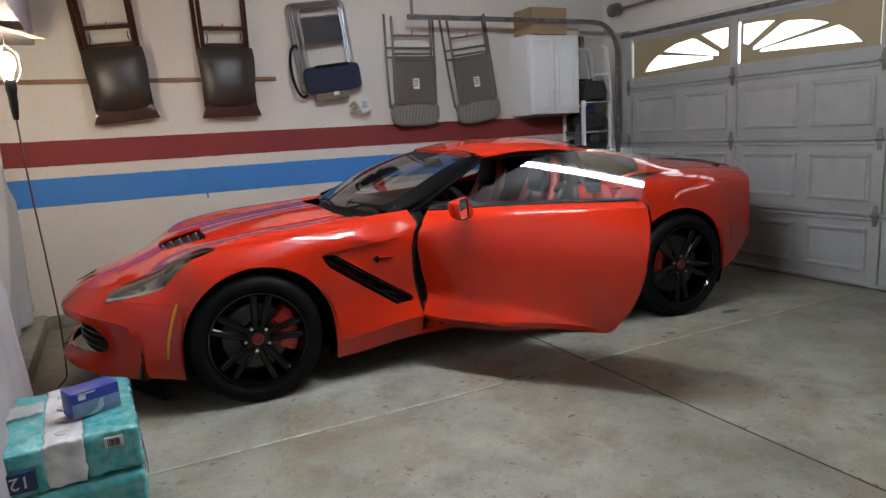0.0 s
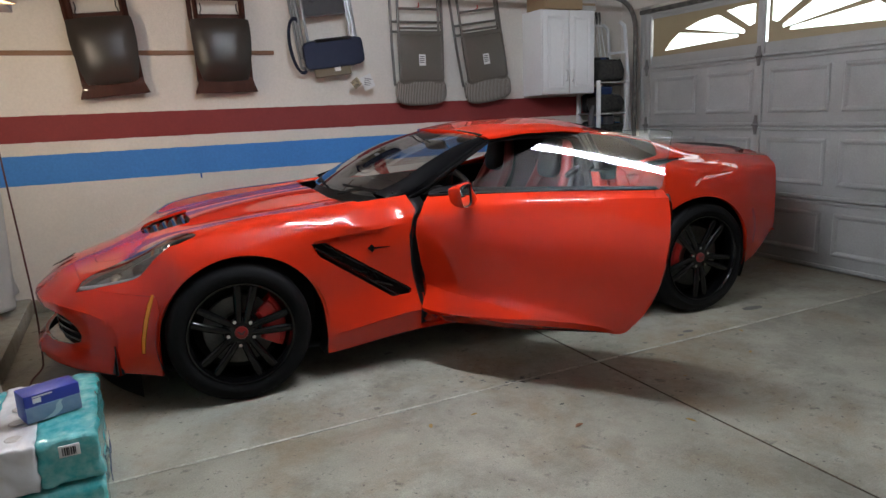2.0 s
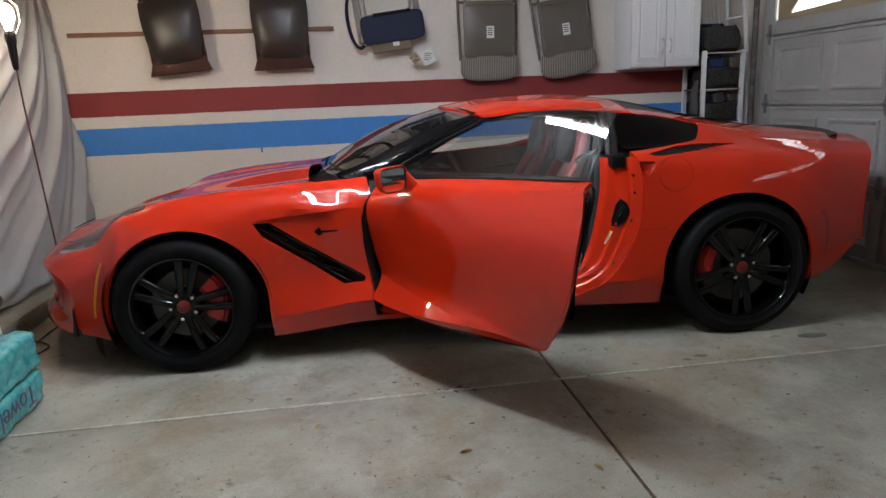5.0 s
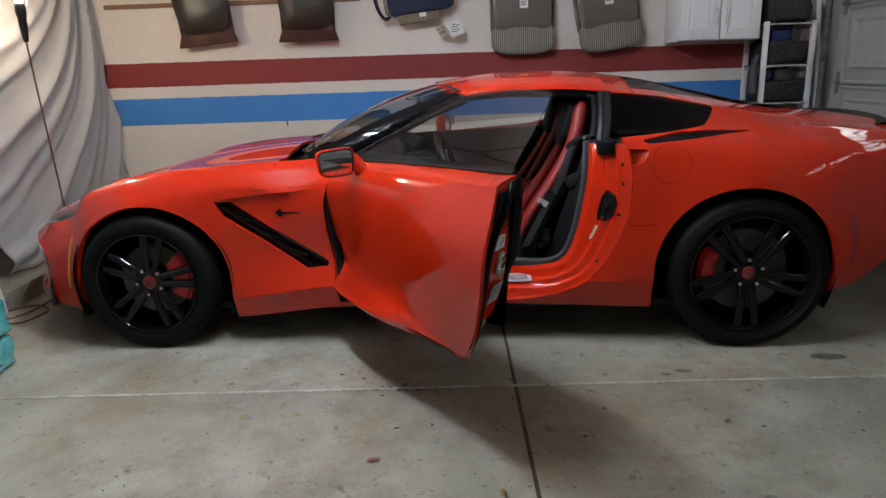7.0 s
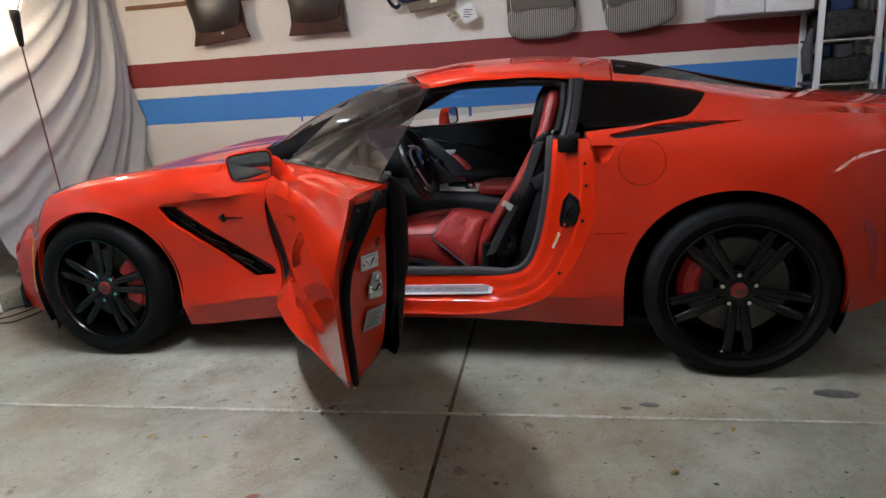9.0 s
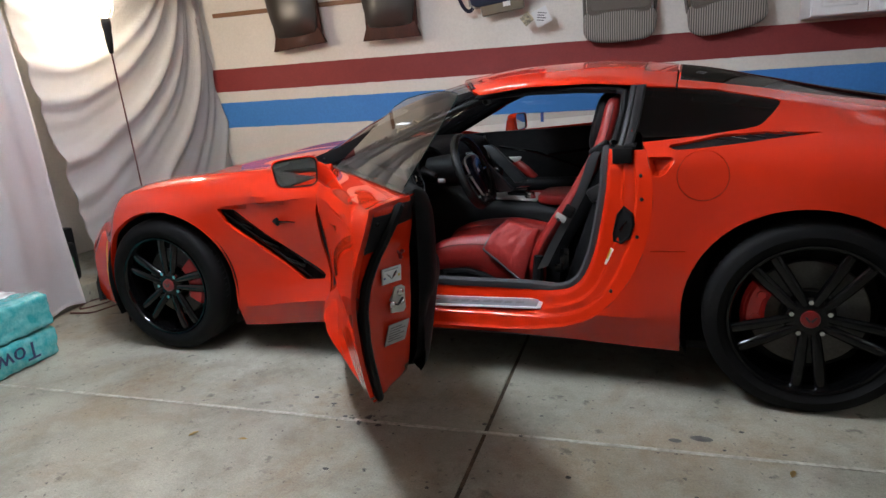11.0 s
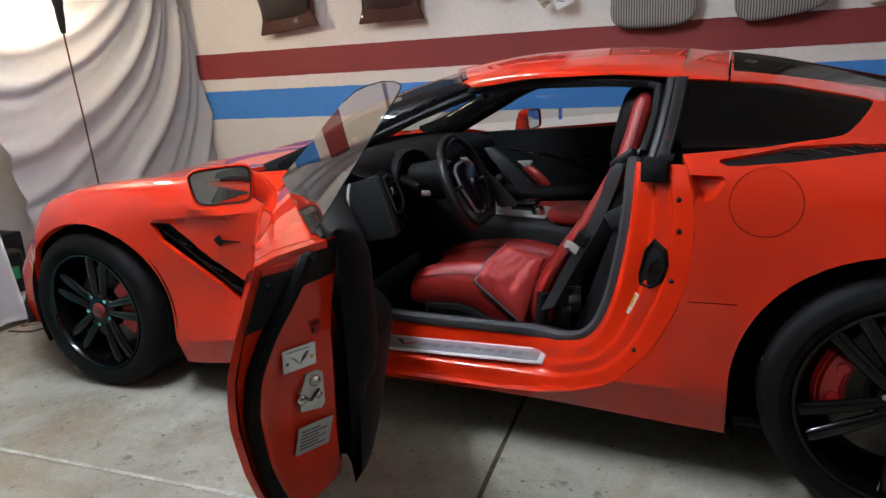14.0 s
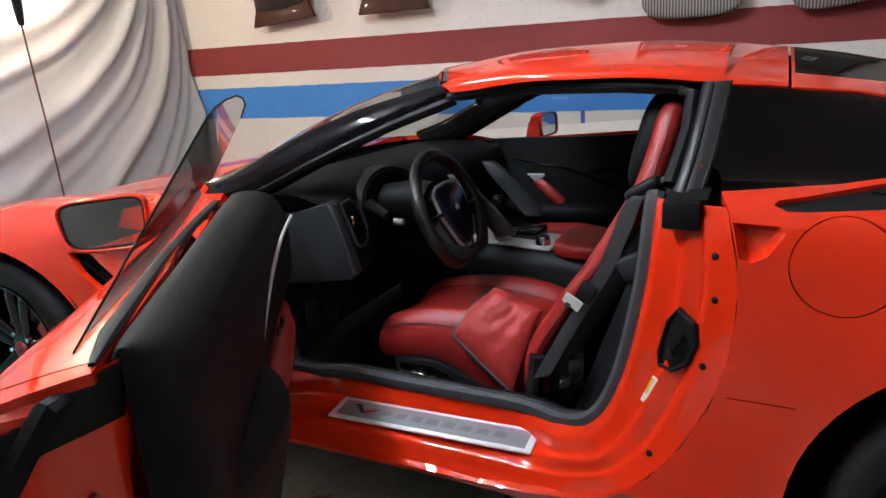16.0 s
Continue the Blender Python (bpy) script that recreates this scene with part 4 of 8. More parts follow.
# sill plate
SILL_M = pose(1.488, 0.186, 0.2795, 5.5, -1.15, 0.6)
g = bmnew()
box(g, (-0.29, -0.046, -0.003), (0.29, 0.046, 0.004), 0.002, SILL_M)
sp = part("sill_plate", g, mat("polished_steel", (0.90, 0.90, 0.89), 0.36, 0.45, second=(0.76, 0.76, 0.75), scale=20, rough_var=0.05, stretch=(1, 10, 10)), car, "brushed steel sill plate with engraved lettering")
g = bmnew()
box(g, (-0.272, -0.034, 0.003), (0.272, 0.034, 0.0052), 0.001, SILL_M)
part("plate_inset", g, mat("darker_brushed_steel", (0.36, 0.37, 0.385), 0.34, 0.55, scale=30, stretch=(1, 14, 14)), sp)
ENGRAVED = mat("engraved_steel", (0.28, 0.285, 0.295), 0.36, 0.55, scale=30)
for k in range(8):
    x = -0.13 + 0.047 * k
    g = bmnew()
    box(g, (x - 0.017, -0.0115, 0.004), (x + 0.015, 0.0115, 0.0056), 0.0004, SILL_M)
    part("lettering_bar", g, ENGRAVED, sp)
g = bmnew()
plate(g, [(-0.238, 0.018), (-0.20, -0.016), (-0.19, -0.016), (-0.205, 0.004), (-0.215, 0.018)], 0.002, SILL_M @ pose(0, 0, 0.0048))
part("engraved_mark", g, INK, sp)
g = bmnew()
plate(g, [(-0.2, -0.016), (-0.19, -0.016), (-0.152, 0.010), (-0.172, 0.006), (-0.19, -0.002)], 0.002, SILL_M @ pose(0, 0, 0.0048))
part("engraved_mark", g, CALIPER, sp)
# striker, bolts and sticker on the jamb
STRIKE = pose(2.106, 0.108, 0.633, 90, 0, -22)
g = bmnew()
POCKET_EDGE = [(-0.044, -0.062), (-0.014, -0.070), (0.022, -0.043), (0.042, 0.010), (0.030, 0.050), (-0.004, 0.074), (-0.026, 0.046), (-0.046, -0.034)]
plate(g, POCKET_EDGE, 0.010, STRIKE, 0.004)
st = part("striker", g, MATT_BLACK, car, "black door striker pocket")
g = bmnew()
tube(g, [tuple(STRIKE @ Vector((x * 0.86, y * 0.9 + 0.001, 0.011))) for x, y in POCKET_EDGE], 0.004, 6, closed=True)
part("pocket_lip", g, RUBBER, st)
g = bmnew()
tube(g, [tuple(STRIKE @ Vector(p)) for p in ((-0.012, -0.02, 0.008), (-0.008, -0.012, 0.020), (0.006, 0.012, 0.020), (0.01, 0.02, 0.008))], 0.0045, 8)
part("striker_loop", g, GLOSS_BLACK, st)
for z in (0.40, 0.60, 0.73, 0.83):
    rows = jamb_rows
    i = min((k for k in range(len(rows)) if rows[k][0][0] > 1.9), key=lambda k: abs(rows[k][2][2] - z))
    g = bmnew()
    x, y, zz = [(a + b) / 2 for a, b in zip(rows[i][1], rows[i][2])]
    lathe(g, [(0.0, -0.005), (0.005, -0.004), (0.008, 0.0), (0.008, 0.012)], (x, y, zz), "y", 14)
    part("bolt", g, MATT_BLACK, car)
g = bmnew()
box(g, (-0.007, -0.0015, -0.045), (0.007, 0.0015, 0.045), 0.001, pose(2.045, 0.120, 0.505, 0, 24, -30))
stk = part("sticker", g, PAPER, car, "white and yellow sticker")
g = bmnew()
box(g, (-0.006, -0.0025, -0.002), (0.0, -0.001, 0.042), 0, pose(2.045, 0.120, 0.505, 0, 24, -30))
part("print", g, YELLOW, stk)

# ---- the open driver's door: built shut, then swung out ----
bmesh.ops.recalc_face_normals(door_skin, faces=door_skin.faces)
probe = min(door_skin.faces, key=lambda f: (f.calc_center_median() - Vector((1.4, 0.07, 0.6))).length)
if probe.normal.y > 0:
    bmesh.ops.reverse_faces(door_skin, faces=door_skin.faces)
def tuck(x, z):
    """How far the skin draws in towards its lower rear corner."""
    f = max(0.0, min(1.0, (x - 1.35) / 0.62)) * max(0.0, min(1.0, (0.46 - z) / 0.16))
    return 0.066 * f * f * (3 - 2 * f)


def crease_z(x):
    return 0.312 - 0.012 * (x - 0.87)


def facet(x):
    """How high the flat, upward-facing band above the lower crease reaches."""
    return float(np.interp(x, [0.90, 1.98], [0.105, 0.020]))


def scoop(x, z):
    """The hollow towards the front of the skin, the flat band that flares out to the lower crease, and the fold under it."""
    hollow = 0.064 * max(0.0, min(1.0, (1.80 - x) / 0.88)) ** 1.25 * max(0.0, min(1.0, (0.90 - z) / 0.52))
    over = z - crease_z(x)
    ridge = float(np.interp(x, [0.9, 1.5, 1.98], [0.030, 0.022, 0.006])) * max(0.0, 1 - max(0.0, over) / facet(x))
    return hollow - ridge + 1.1 * max(0.0, -over) * (1 if x < 1.98 else 0)


# outlines of the door's rear end: height, then the skin, the seal, and the near and far side of the inner face
END_Z = [0.28, 0.31, 0.36, 0.42, 0.50, 0.55, 0.65, 0.72, 0.78, 0.86, 0.905, 0.93, 0.955]
END_Y = {"skin": [0.115, 0.105, 0.085, 0.072, 0.059, 0.053, 0.045, 0.049, 0.066, 0.098, 0.115, 0.20, 0.240],
         "seal": [0.130, 0.125, 0.113, 0.101, 0.086, 0.079, 0.076, 0.089, 0.117, 0.168, 0.200, 0.226, 0.245],
         "near": [0.150, 0.150, 0.145, 0.116, 0.094, 0.088, 0.091, 0.104, 0.131, 0.183, 0.215, 0.238, 0.250],
         "far": [0.220, 0.220, 0.219, 0.219, 0.215, 0.214, 0.217, 0.219, 0.222, 0.240, 0.247, 0.252, 0.258]}
EDGE = [(2.062, 0.934), (2.147, 0.900), (2.166, 0.82), (2.170, 0.74), (2.160, 0.64), (2.133, 0.54), (2.088, 0.44), (2.030, 0.362), (1.970, 0.304), (1.86, 0.290), (1.70, 0.274), (1.5, 0.254), (1.3, 0.237), (0.93, 0.215)]


def end_y(which, z):
    return float(np.interp(z, END_Z, END_Y[which]))


def edge_x(z):
    """The door's rear edge at a height."""
    return float(np.interp(z, [p[1] for p in EDGE[8::-1]], [p[0] for p in EDGE[8::-1]]))


DRAW_Z = np.linspace(0.304, 0.953, 28)
DRAW = [end_y("skin", z) - (flank_y(min(edge_x(z), 2.09), z) + tuck(edge_x(z), z) + scoop(edge_x(z), z)) for z in DRAW_Z]


def drawn(x, z):
    """What brings the skin to the outline of the rear edge."""
    f = max(0.0, min(1.0, (x - 1.45) / 0.55))
    return float(np.interp(z, DRAW_Z, DRAW)) * f * f * (3 - 2 * f)


for v in door_skin.verts:
    x, z = v.co.x, v.co.z
    low = float(np.interp(x, [1.66, 1.77, 1.87, 1.96, 2.032], [0.212, 0.224, 0.252, 0.296, 0.36]))
    edge = max(low, float(np.interp(x, [0.9, 1.3, 1.7, 1.972], [0.211, 0.235, 0.272, 0.302])))
    if z < 0.44:
        v.co.z += (edge - low) * (0.44 - z) / (0.44 - low)
bmesh.ops.bisect_plane(door_skin, geom=door_skin.verts[:] + door_skin.edges[:] + door_skin.faces[:], dist=1e-5, plane_co=(0.87, 0, 0.312), plane_no=(0.012, 0, 1))
rise_z = (facet(1.98) + crease_z(1.98) - facet(0.90) - crease_z(0.90)) / 1.08
bmesh.ops.bisect_plane(door_skin, geom=door_skin.verts[:] + door_skin.edges[:] + door_skin.faces[:], dist=1e-5, plane_co=(0.90, 0, crease_z(0.90) + facet(0.90)), plane_no=(-rise_z, 0, 1))
for e in door_skin.edges:
    over = [v.co.z - crease_z(v.co.x) for v in e.verts]
    rest = [o - facet(v.co.x) for o, v in zip(over, e.verts)]
    if max(map(abs, over)) < 0.002 or max(map(abs, rest)) < 0.002:
        e.smooth = False
for v in door_skin.verts:
    v.co.y += tuck(v.co.x, v.co.z) + scoop(v.co.x, v.co.z) + drawn(v.co.x, v.co.z)
    v.co.z -= 0.020 * max(0.0, min(1.0, (v.co.z - 0.90) / 0.04)) * max(0.0, min(1.0, (v.co.x - 1.4) / 0.6))
    v.co.x -= float(np.interp(v.co.z, [0.903, 0.936], [0.0, 0.066])) * max(0.0, min(1.0, (v.co.x - 1.55) / 0.5))
    if v.co.x < 1.10:
        f = (1.10 - v.co.x) / 0.25
        v.co.y += 0.012 * f**3
        v.co.x += 0.094 * f
inner = [v for v in door_skin.verts if not v.is_boundary and v.co.z > crease_z(v.co.x) + facet(v.co.x) + 0.02 and v.co.x < 1.6]
for _ in range(10):
    bmesh.ops.smooth_vert(door_skin, verts=inner, factor=0.5, use_axis_x=False, use_axis_y=True, use_axis_z=False)
# fair the shoulder and the ledge lengthwise
ledge = []
for v in door_skin.verts:
    if v.co.z > crease_z(v.co.x) + facet(v.co.x) + 0.012 and 0.99 < v.co.x < 2.12:
        ends = [(e.other_vert(v).co - v.co, e.other_vert(v)) for e in v.link_edges]
        ahead = [(d, w) for d, w in ends if d.x > 2.5 * math.hypot(d.y, d.z)]
        behind = [(d, w) for d, w in ends if -d.x > 2.5 * math.hypot(d.y, d.z)]
        if ahead and behind:
            ledge.append((v, max(ahead, key=lambda p: p[0].normalized().x)[1], min(behind, key=lambda p: p[0].normalized().x)[1]))
for _ in range(120):
    fresh = []
    for v, a, b in ledge:
        f = (v.co.x - b.co.x) / (a.co.x - b.co.x)
        fresh.append(v.co.lerp(b.co.lerp(a.co, f), 0.5))
    for (v, a, b), co in zip(ledge, fresh):
        v.co.y, v.co.z = co.y, co.z
bmesh.ops.bisect_plane(door_skin, geom=door_skin.verts[:] + door_skin.edges[:] + door_skin.faces[:], dist=1e-5, plane_co=(0, 0.229, 0), plane_no=(0, 1, 0), clear_outer=True)
door = part("driver_door", move(panel(door_skin, 0.002, 0.012), DOOR_M), PAINT, car, "red driver's door swung wide open", angle=38)


def door_part(name, bm, material, label="", smooth=True, angle=35):
    return part(name, move(bm, DOOR_M), material, door, label, smooth, angle)


# rear end face of the door, folded from the skin to the inner panel
g, seal_pts = bmnew(), []
rows = []
for x, z in smooth_line([(k, *p) for k, p in enumerate(EDGE)], np.linspace(1.06, 13, 80)):
    y = flank_y(min(x, 2.09), z) + tuck(x, z) + scoop(x, z) + drawn(x, z)
    base_y = end_y("skin", z)

    def at(f, place):
        zz = 0.62 + (z - 0.62) * (1 - (1 - f) * (1.2 if z < 0.62 else 0.25))
        return 1.45 + (x - 1.45) * f, place(zz) - base_y + y, zz

    skin_at, seal_at, near_at, far_at = (lambda q: end_y("skin", q)), (lambda q: end_y("seal", q)), (lambda q: end_y("near", q)), (lambda q: end_y("far", q))
    rows.append([at(1.0, lambda q: base_y + 0.014), at(0.985, lambda q: 0.55 * skin_at(q) + 0.45 * seal_at(q)), at(0.968, lambda q: seal_at(q) - 0.014), at(0.960, lambda q: seal_at(q) + 0.010),
                 at(0.950, lambda q: max(near_at(q) - 0.002, seal_at(q) + 0.011)), at(0.940, lambda q: near_at(q) + 0.004), at(0.926, lambda q: near_at(q) + 0.014), at(0.892, lambda q: (near_at(q) + far_at(q)) / 2 + 0.01), at(0.862, far_at),
                 at(0.835, lambda q: far_at(q) + 0.004)])
    seal_pts.append(at(0.968, seal_at))
# the fold under the ledge's rear edge, from the outer corner up to the foot of the window
RIM = smooth_line([(0, 2.146, 0.118, 0.893), (1, 2.140, 0.128, 0.897), (2, 2.124, 0.154, 0.904), (3, 2.108, 0.186, 0.909), (4, 2.099, 0.208, 0.912), (5, 2.092, 0.222, 0.914), (6, 2.086, 0.232, 0.917), (7, 2.078, 0.242, 0.919), (8, 2.070, 0.250, 0.918),
                   (9, 2.060, 0.256, 0.914)], np.arange(10)).tolist()
grid(g, [RIM, rows[0]])
grid(g, rows)
end_face = door_part("end_face", g, PAINT, "red painted door edge", angle=50)
g = bmnew()
tube(g, [(2.092, 0.216, 0.904), (2.094, 0.206, 0.897)] + seal_pts, [0.006, 0.009] + [0.0135] * len(seal_pts), 8)
door_part("edge_seal", g, RUBBER, "black rubber seal along the door edge")
# black plastic cap at the upper rear corner
g = bmnew()


def edge_at(column, z):
    """A place on the end face at a height."""
    line = sorted((r[column][2], r[column][0], r[column][1]) for r in rows[:28])
    zs = [p[0] for p in line]
    return float(np.interp(z, zs, [p[1] for p in line])) + 0.005, float(np.interp(z, zs, [p[2] for p in line])) - 0.002, z


grid(g, [[edge_at(c, z) for c in range(4)] for z in np.linspace(0.800, 0.886, 10)])
grid(g, [[edge_at(c, z) for c in range(2, 10)] for z in np.linspace(0.852, 0.880, 5)] + [[(x + 0.004, y - 0.001, z - 0.003) for x, y, z in RIM[2:]]])
door_part("corner_cap", g, MATT_BLACK, "black plastic cap at the door's corner")
for x, y, z in ((2.152, 0.128, 0.868), (2.160, 0.092, 0.812)):
    g = bmnew()
    bmesh.ops.create_uvsphere(g, u_segments=10, v_segments=6, radius=0.007, matrix=pose(x, y, z))
    door_part("bolt", g, GLOSS_BLACK)
# inner trim panel
PROFILE = [(0.228, -0.004, 0), (0.240, 0.010, 0), (0.262, 0.015, 0), (0.290, 0.008, 0), (0.312, -0.012, 0), (0.325, -0.045, 0), (0.330, 0.78, 1), (0.330, 0.70, 1), (0.322, 0.64, 1), (0.300, 0.60, 1),
           (0.292, 0.55, 1), (0.296, 0.45, 1), (0.296, 0.36, 1), (0.285, 0.315, 1), (0.255, 0.292, 1), (0.222, 0.288, 1)]
g = bmnew()
rows = []
for y, z, fixed in smooth_line([(k, *p) for k, p in enumerate(PROFILE)], np.linspace(0, 15, 61)):
    row = []
    for s in np.linspace(0, 1, 41):
        x = 0.95
        for _ in range(3):
            top = float(np.interp(x, [0.93, 1.02, 1.5, 2.08], [0.870, 0.888, 0.900, 0.914]))
            zz = z * fixed + (top + z) * (1 - fixed) if fixed in (0, 1) else z + (1 - fixed) * top
            x = 0.95 + (float(np.interp(zz, [0.29, 0.36, 0.43, 0.54, 0.64, 0.80, 0.94], [1.72, 1.87, 1.95, 2.01, 2.045, 2.07, 2.075])) - 0.95) * math.sin(0.5 * math.pi * s) ** 0.8
        wide = float(np.interp(x, [0.95, 1.3, 1.7, 2.08], [1.32, 1.12, 0.98, 0.82]))
        round_off = max(0.0, 1 - (1 - s) / 0.30) ** 2.5
        row.append((x, 0.245 + ((y - 0.215) * wide - 0.03) * (1 - round_off), zz))
    rows.append(row)
grid(g, rows)
door_part("inner_panel", g, DASH, "black vinyl inner door panel with a rounded top", angle=70)
g = bmnew()
tube(g, [(1.12, 0.335, 0.615), (1.3, 0.345, 0.630), (1.5, 0.345, 0.637), (1.64, 0.338, 0.635)], [0.02, 0.030, 0.030, 0.026], 12)
door_part("armrest", g, LEATHER, "red leather armrest")
g = bmnew()
POCKET = [(0.245, 0.698), (0.33, 0.694), (0.368, 0.686), (0.386, 0.668), (0.386, 0.645), (0.374, 0.60), (0.356, 0.53), (0.338, 0.46), (0.310, 0.395), (0.245, 0.372)]
rows = []
for t in np.linspace(0, 1, 17):
    swell = (math.sin(math.pi * (0.02 + 0.97 * t)) ** 0.35)
    low = 0.06 * max(0.0, t - 0.5) ** 1.5
    rows.append([(1.56 + 0.45 * t, 0.240 + (y - 0.240) * swell * (1 - 0.32 * t * t), z + low * (0.7 - z) * 4) for y, z in smooth_line([(k, *p) for k, p in enumerate(POCKET)], np.linspace(0, 9, 28))])
grid(g, rows)
door_part("door_pocket", g, DASH, "black padded lower door panel", angle=70)
g = bmnew()
tube(g, smooth_line([(k, *p) for k, p in enumerate([(1.06, 0.383, 0.835), (1.18, 0.362, 0.815), (1.38, 0.343, 0.775), (1.58, 0.328, 0.715), (1.70, 0.316, 0.655), (1.74, 0.308, 0.60)])], np.linspace(0, 5, 26)).tolist(), 0.0045, 6)
door_part("trim_strip", g, STEEL, "bright trim strip")
for k in range(2):
    g = bmnew()
    plate(g, [(-0.015, -0.010), (0.015, -0.010), (0.015, 0.010), (-0.015, 0.010)], 0.004, pose(1.36 + 0.055 * k, 0.347 - 0.004 * k, 0.665, 90, 0, 180) , 0.002)
    sw_part = door_part("window_switch", g, GLOSS_BLACK)
    g = bmnew()
    tube(g, [(1.347 + 0.055 * k, 0.353 - 0.004 * k, 0.657), (1.347 + 0.055 * k, 0.353 - 0.004 * k, 0.674), (1.373 + 0.055 * k, 0.353 - 0.004 * k, 0.674), (1.373 + 0.055 * k, 0.353 - 0.004 * k, 0.657)], 0.0018, 5)
    door_part("switch_edge", g, CHROME)
g = bmnew()
tube(g, [(0.98, 0.195, 0.872), (1.3, 0.195, 0.889), (1.7, 0.205, 0.911), (2.0, 0.216, 0.920), (2.088, 0.224, 0.921)], [0.012, 0.012, 0.012, 0.011, 0.004], 8, flat=((0, 0, 1), 0.6))
door_part("window_sweep", g, MATT_BLACK, "black felt strip along the window")
# frameless window
g = bmnew()
front = [(1.13, 0.885), (1.20, 0.93), (1.30, 0.985), (1.42, 1.06), (1.52, 1.112), (1.62, 1.138), (1.76, 1.152), (1.90, 1.160), (2.02, 1.160), (2.085, 1.156), (2.104, 1.150), (2.108, 1.140), (2.106, 1.05), (2.100, 0.94)]


def pane_y(x, z):
    """The glass leans in and is bowed a little along its length."""
    return 0.215 + (z - 0.93) * 0.72 + 0.0015 * ((x - 1.6) / 0.45) ** 2 * min(1.0, max(0.0, (z - 0.88) / 0.2)) - 0.008


rows = []
for x in list(np.linspace(1.13, 2.06, 36)) + [2.085, 2.098, 2.104]:
    lo = 0.885 + (x - 1.13) * 0.0440
    hi = float(np.interp(x, [p[0] for p in front[:-3]], [p[1] for p in front[:-3]]))
    rows.append([(x, pane_y(x, lo + (hi - lo) * k / 8), lo + (hi - lo) * k / 8) for k in range(9)])
grid(g, rows)
window = door_part("window", g, GLASS, "frameless window raised in the open door", angle=80)
g = bmnew()
tube(g, [(x, pane_y(x, z), z) for x, z in front[4:]], 0.0012, 5)
part("glass_edge", move(g, DOOR_M), mat("dark_glass_edge", (0.02, 0.04, 0.035), 0.85, scale=10, spec=0.1), window)

# latch, stickers
def on_edge(z, along):
    """A place on the inner face of the door's end, along from its middle."""
    near_y, far_y = end_y("near", z), end_y("far", z)
    y = (near_y + far_y) / 2 + along
    return 1.45 + (edge_x(z) - 1.45) * float(np.interp(y, [near_y + 0.014, (near_y + far_y) / 2 + 0.01, far_y], [0.926, 0.892, 0.862])), y


FACE_TURN = 26
def end_plate(name, z, along, wide, high, material, label, thick=0.003, tilt=0.0, lift=0.005):
    x, y = on_edge(z, along)
    g = bmnew()
    box(g, (-0.001 + lift, -wide / 2, -high / 2), (thick + lift, wide / 2, high / 2), 0.0012, pose(x, y, z, tilt, float(np.interp(z, [0.4, 0.55, 0.7, 0.9], [28, 22, 8, -6])), FACE_TURN))
    return door_part(name, g, material, label)


end_plate("sticker", 0.722, -0.002, 0.062, 0.042, PAPER, "white sticker with a flag emblem")
x, y = on_edge(0.722, -0.002)
ST = pose(x, y, 0.722, 0, 6, FACE_TURN) @ pose(0.0080, 0, 0, 90, 0, 90)
FLAG_GREY = mat("flag_grey", (0.12, 0.12, 0.12), 0.5, second=(0.4, 0.4, 0.4), scale=260, amount=0.9)
for outline, ink in (([(0.0, -0.012), (-0.006, 0.0), (-0.019, 0.009), (-0.013, 0.001), (-0.006, -0.006)], FLAG_GREY), ([(0.0, -0.012), (0.007, -0.004), (0.018, 0.010), (0.012, 0.009), (0.004, 0.0)], INK),
                     ([(0.004, -0.006), (0.010, -0.003), (0.018, 0.006), (0.012, 0.001)], CALIPER), ([(-0.024, 0.0145), (0.020, 0.0145), (0.020, 0.017), (-0.024, 0.017)], FLAG_GREY),
                     ([(-0.026, -0.007), (-0.021, -0.007), (-0.021, -0.002), (-0.026, -0.002)], BLUE_INK), ([(0.020, -0.007), (0.026, -0.007), (0.026, -0.001), (0.020, -0.001)], YELLOW)):
    g = bmnew()
    plate(g, outline, 0.0008, ST)
    part("print", move(g, DOOR_M), ink, door)
ZINC = mat("pale_zinc", (0.52, 0.51, 0.46), 0.4, second=(0.42, 0.41, 0.37), scale=30, metal=0.3)
x, y = on_edge(0.648, 0.022)
LT = pose(x + 0.004, y, 0.648, 90, 0, 90 + FACE_TURN)
g = bmnew()
plate(g, [(-0.026, -0.030), (0.014, -0.036), (0.022, -0.028), (0.024, 0.030), (0.014, 0.038), (-0.010, 0.036), (-0.014, 0.018), (-0.024, 0.006)], 0.006, LT, 0.002)
latch = door_part("latch", g, ZINC, "bright steel door latch")
for a, c, r in ((0.006, 0.020, 0.011), (-0.022, -0.006, 0.010), (0.010, -0.008, 0.008)):
    g = bmnew()
    bmesh.ops.create_uvsphere(g, u_segments=14, v_segments=8, radius=r, matrix=LT @ pose(a, c, 0.007) @ Matrix.Diagonal((1, 1, 0.6, 1)))
    part("latch_claw", move(g, DOOR_M), CHROME, door)
g = bmnew()
tube(g, [tuple(LT @ Vector((-0.02, -0.004, 0.009))), tuple(LT @ Vector((-0.006, -0.012, 0.009))), tuple(LT @ Vector((0.012, 0.004, 0.009)))], 0.003, 6)
part("latch_slot", move(g, DOOR_M), INK, door)
end_plate("info_label", 0.548, 0.020, 0.07, 0.072, GREY_PAPER, "grey foil information label", 0.002, 0.0, 0.002)
for k in range(6):
    x, y = on_edge(0.548, 0.020)
    g = bmnew()
    zz = 0.024 - 0.009 * k
    box(g, (0.0038, -0.028, zz - 0.0012), (0.0046, 0.010 + 0.014 * (k % 2), zz + 0.0012), 0, pose(x, y, 0.548, 0, 22.1, FACE_TURN))
    part("print", move(g, DOOR_M), INK, door)
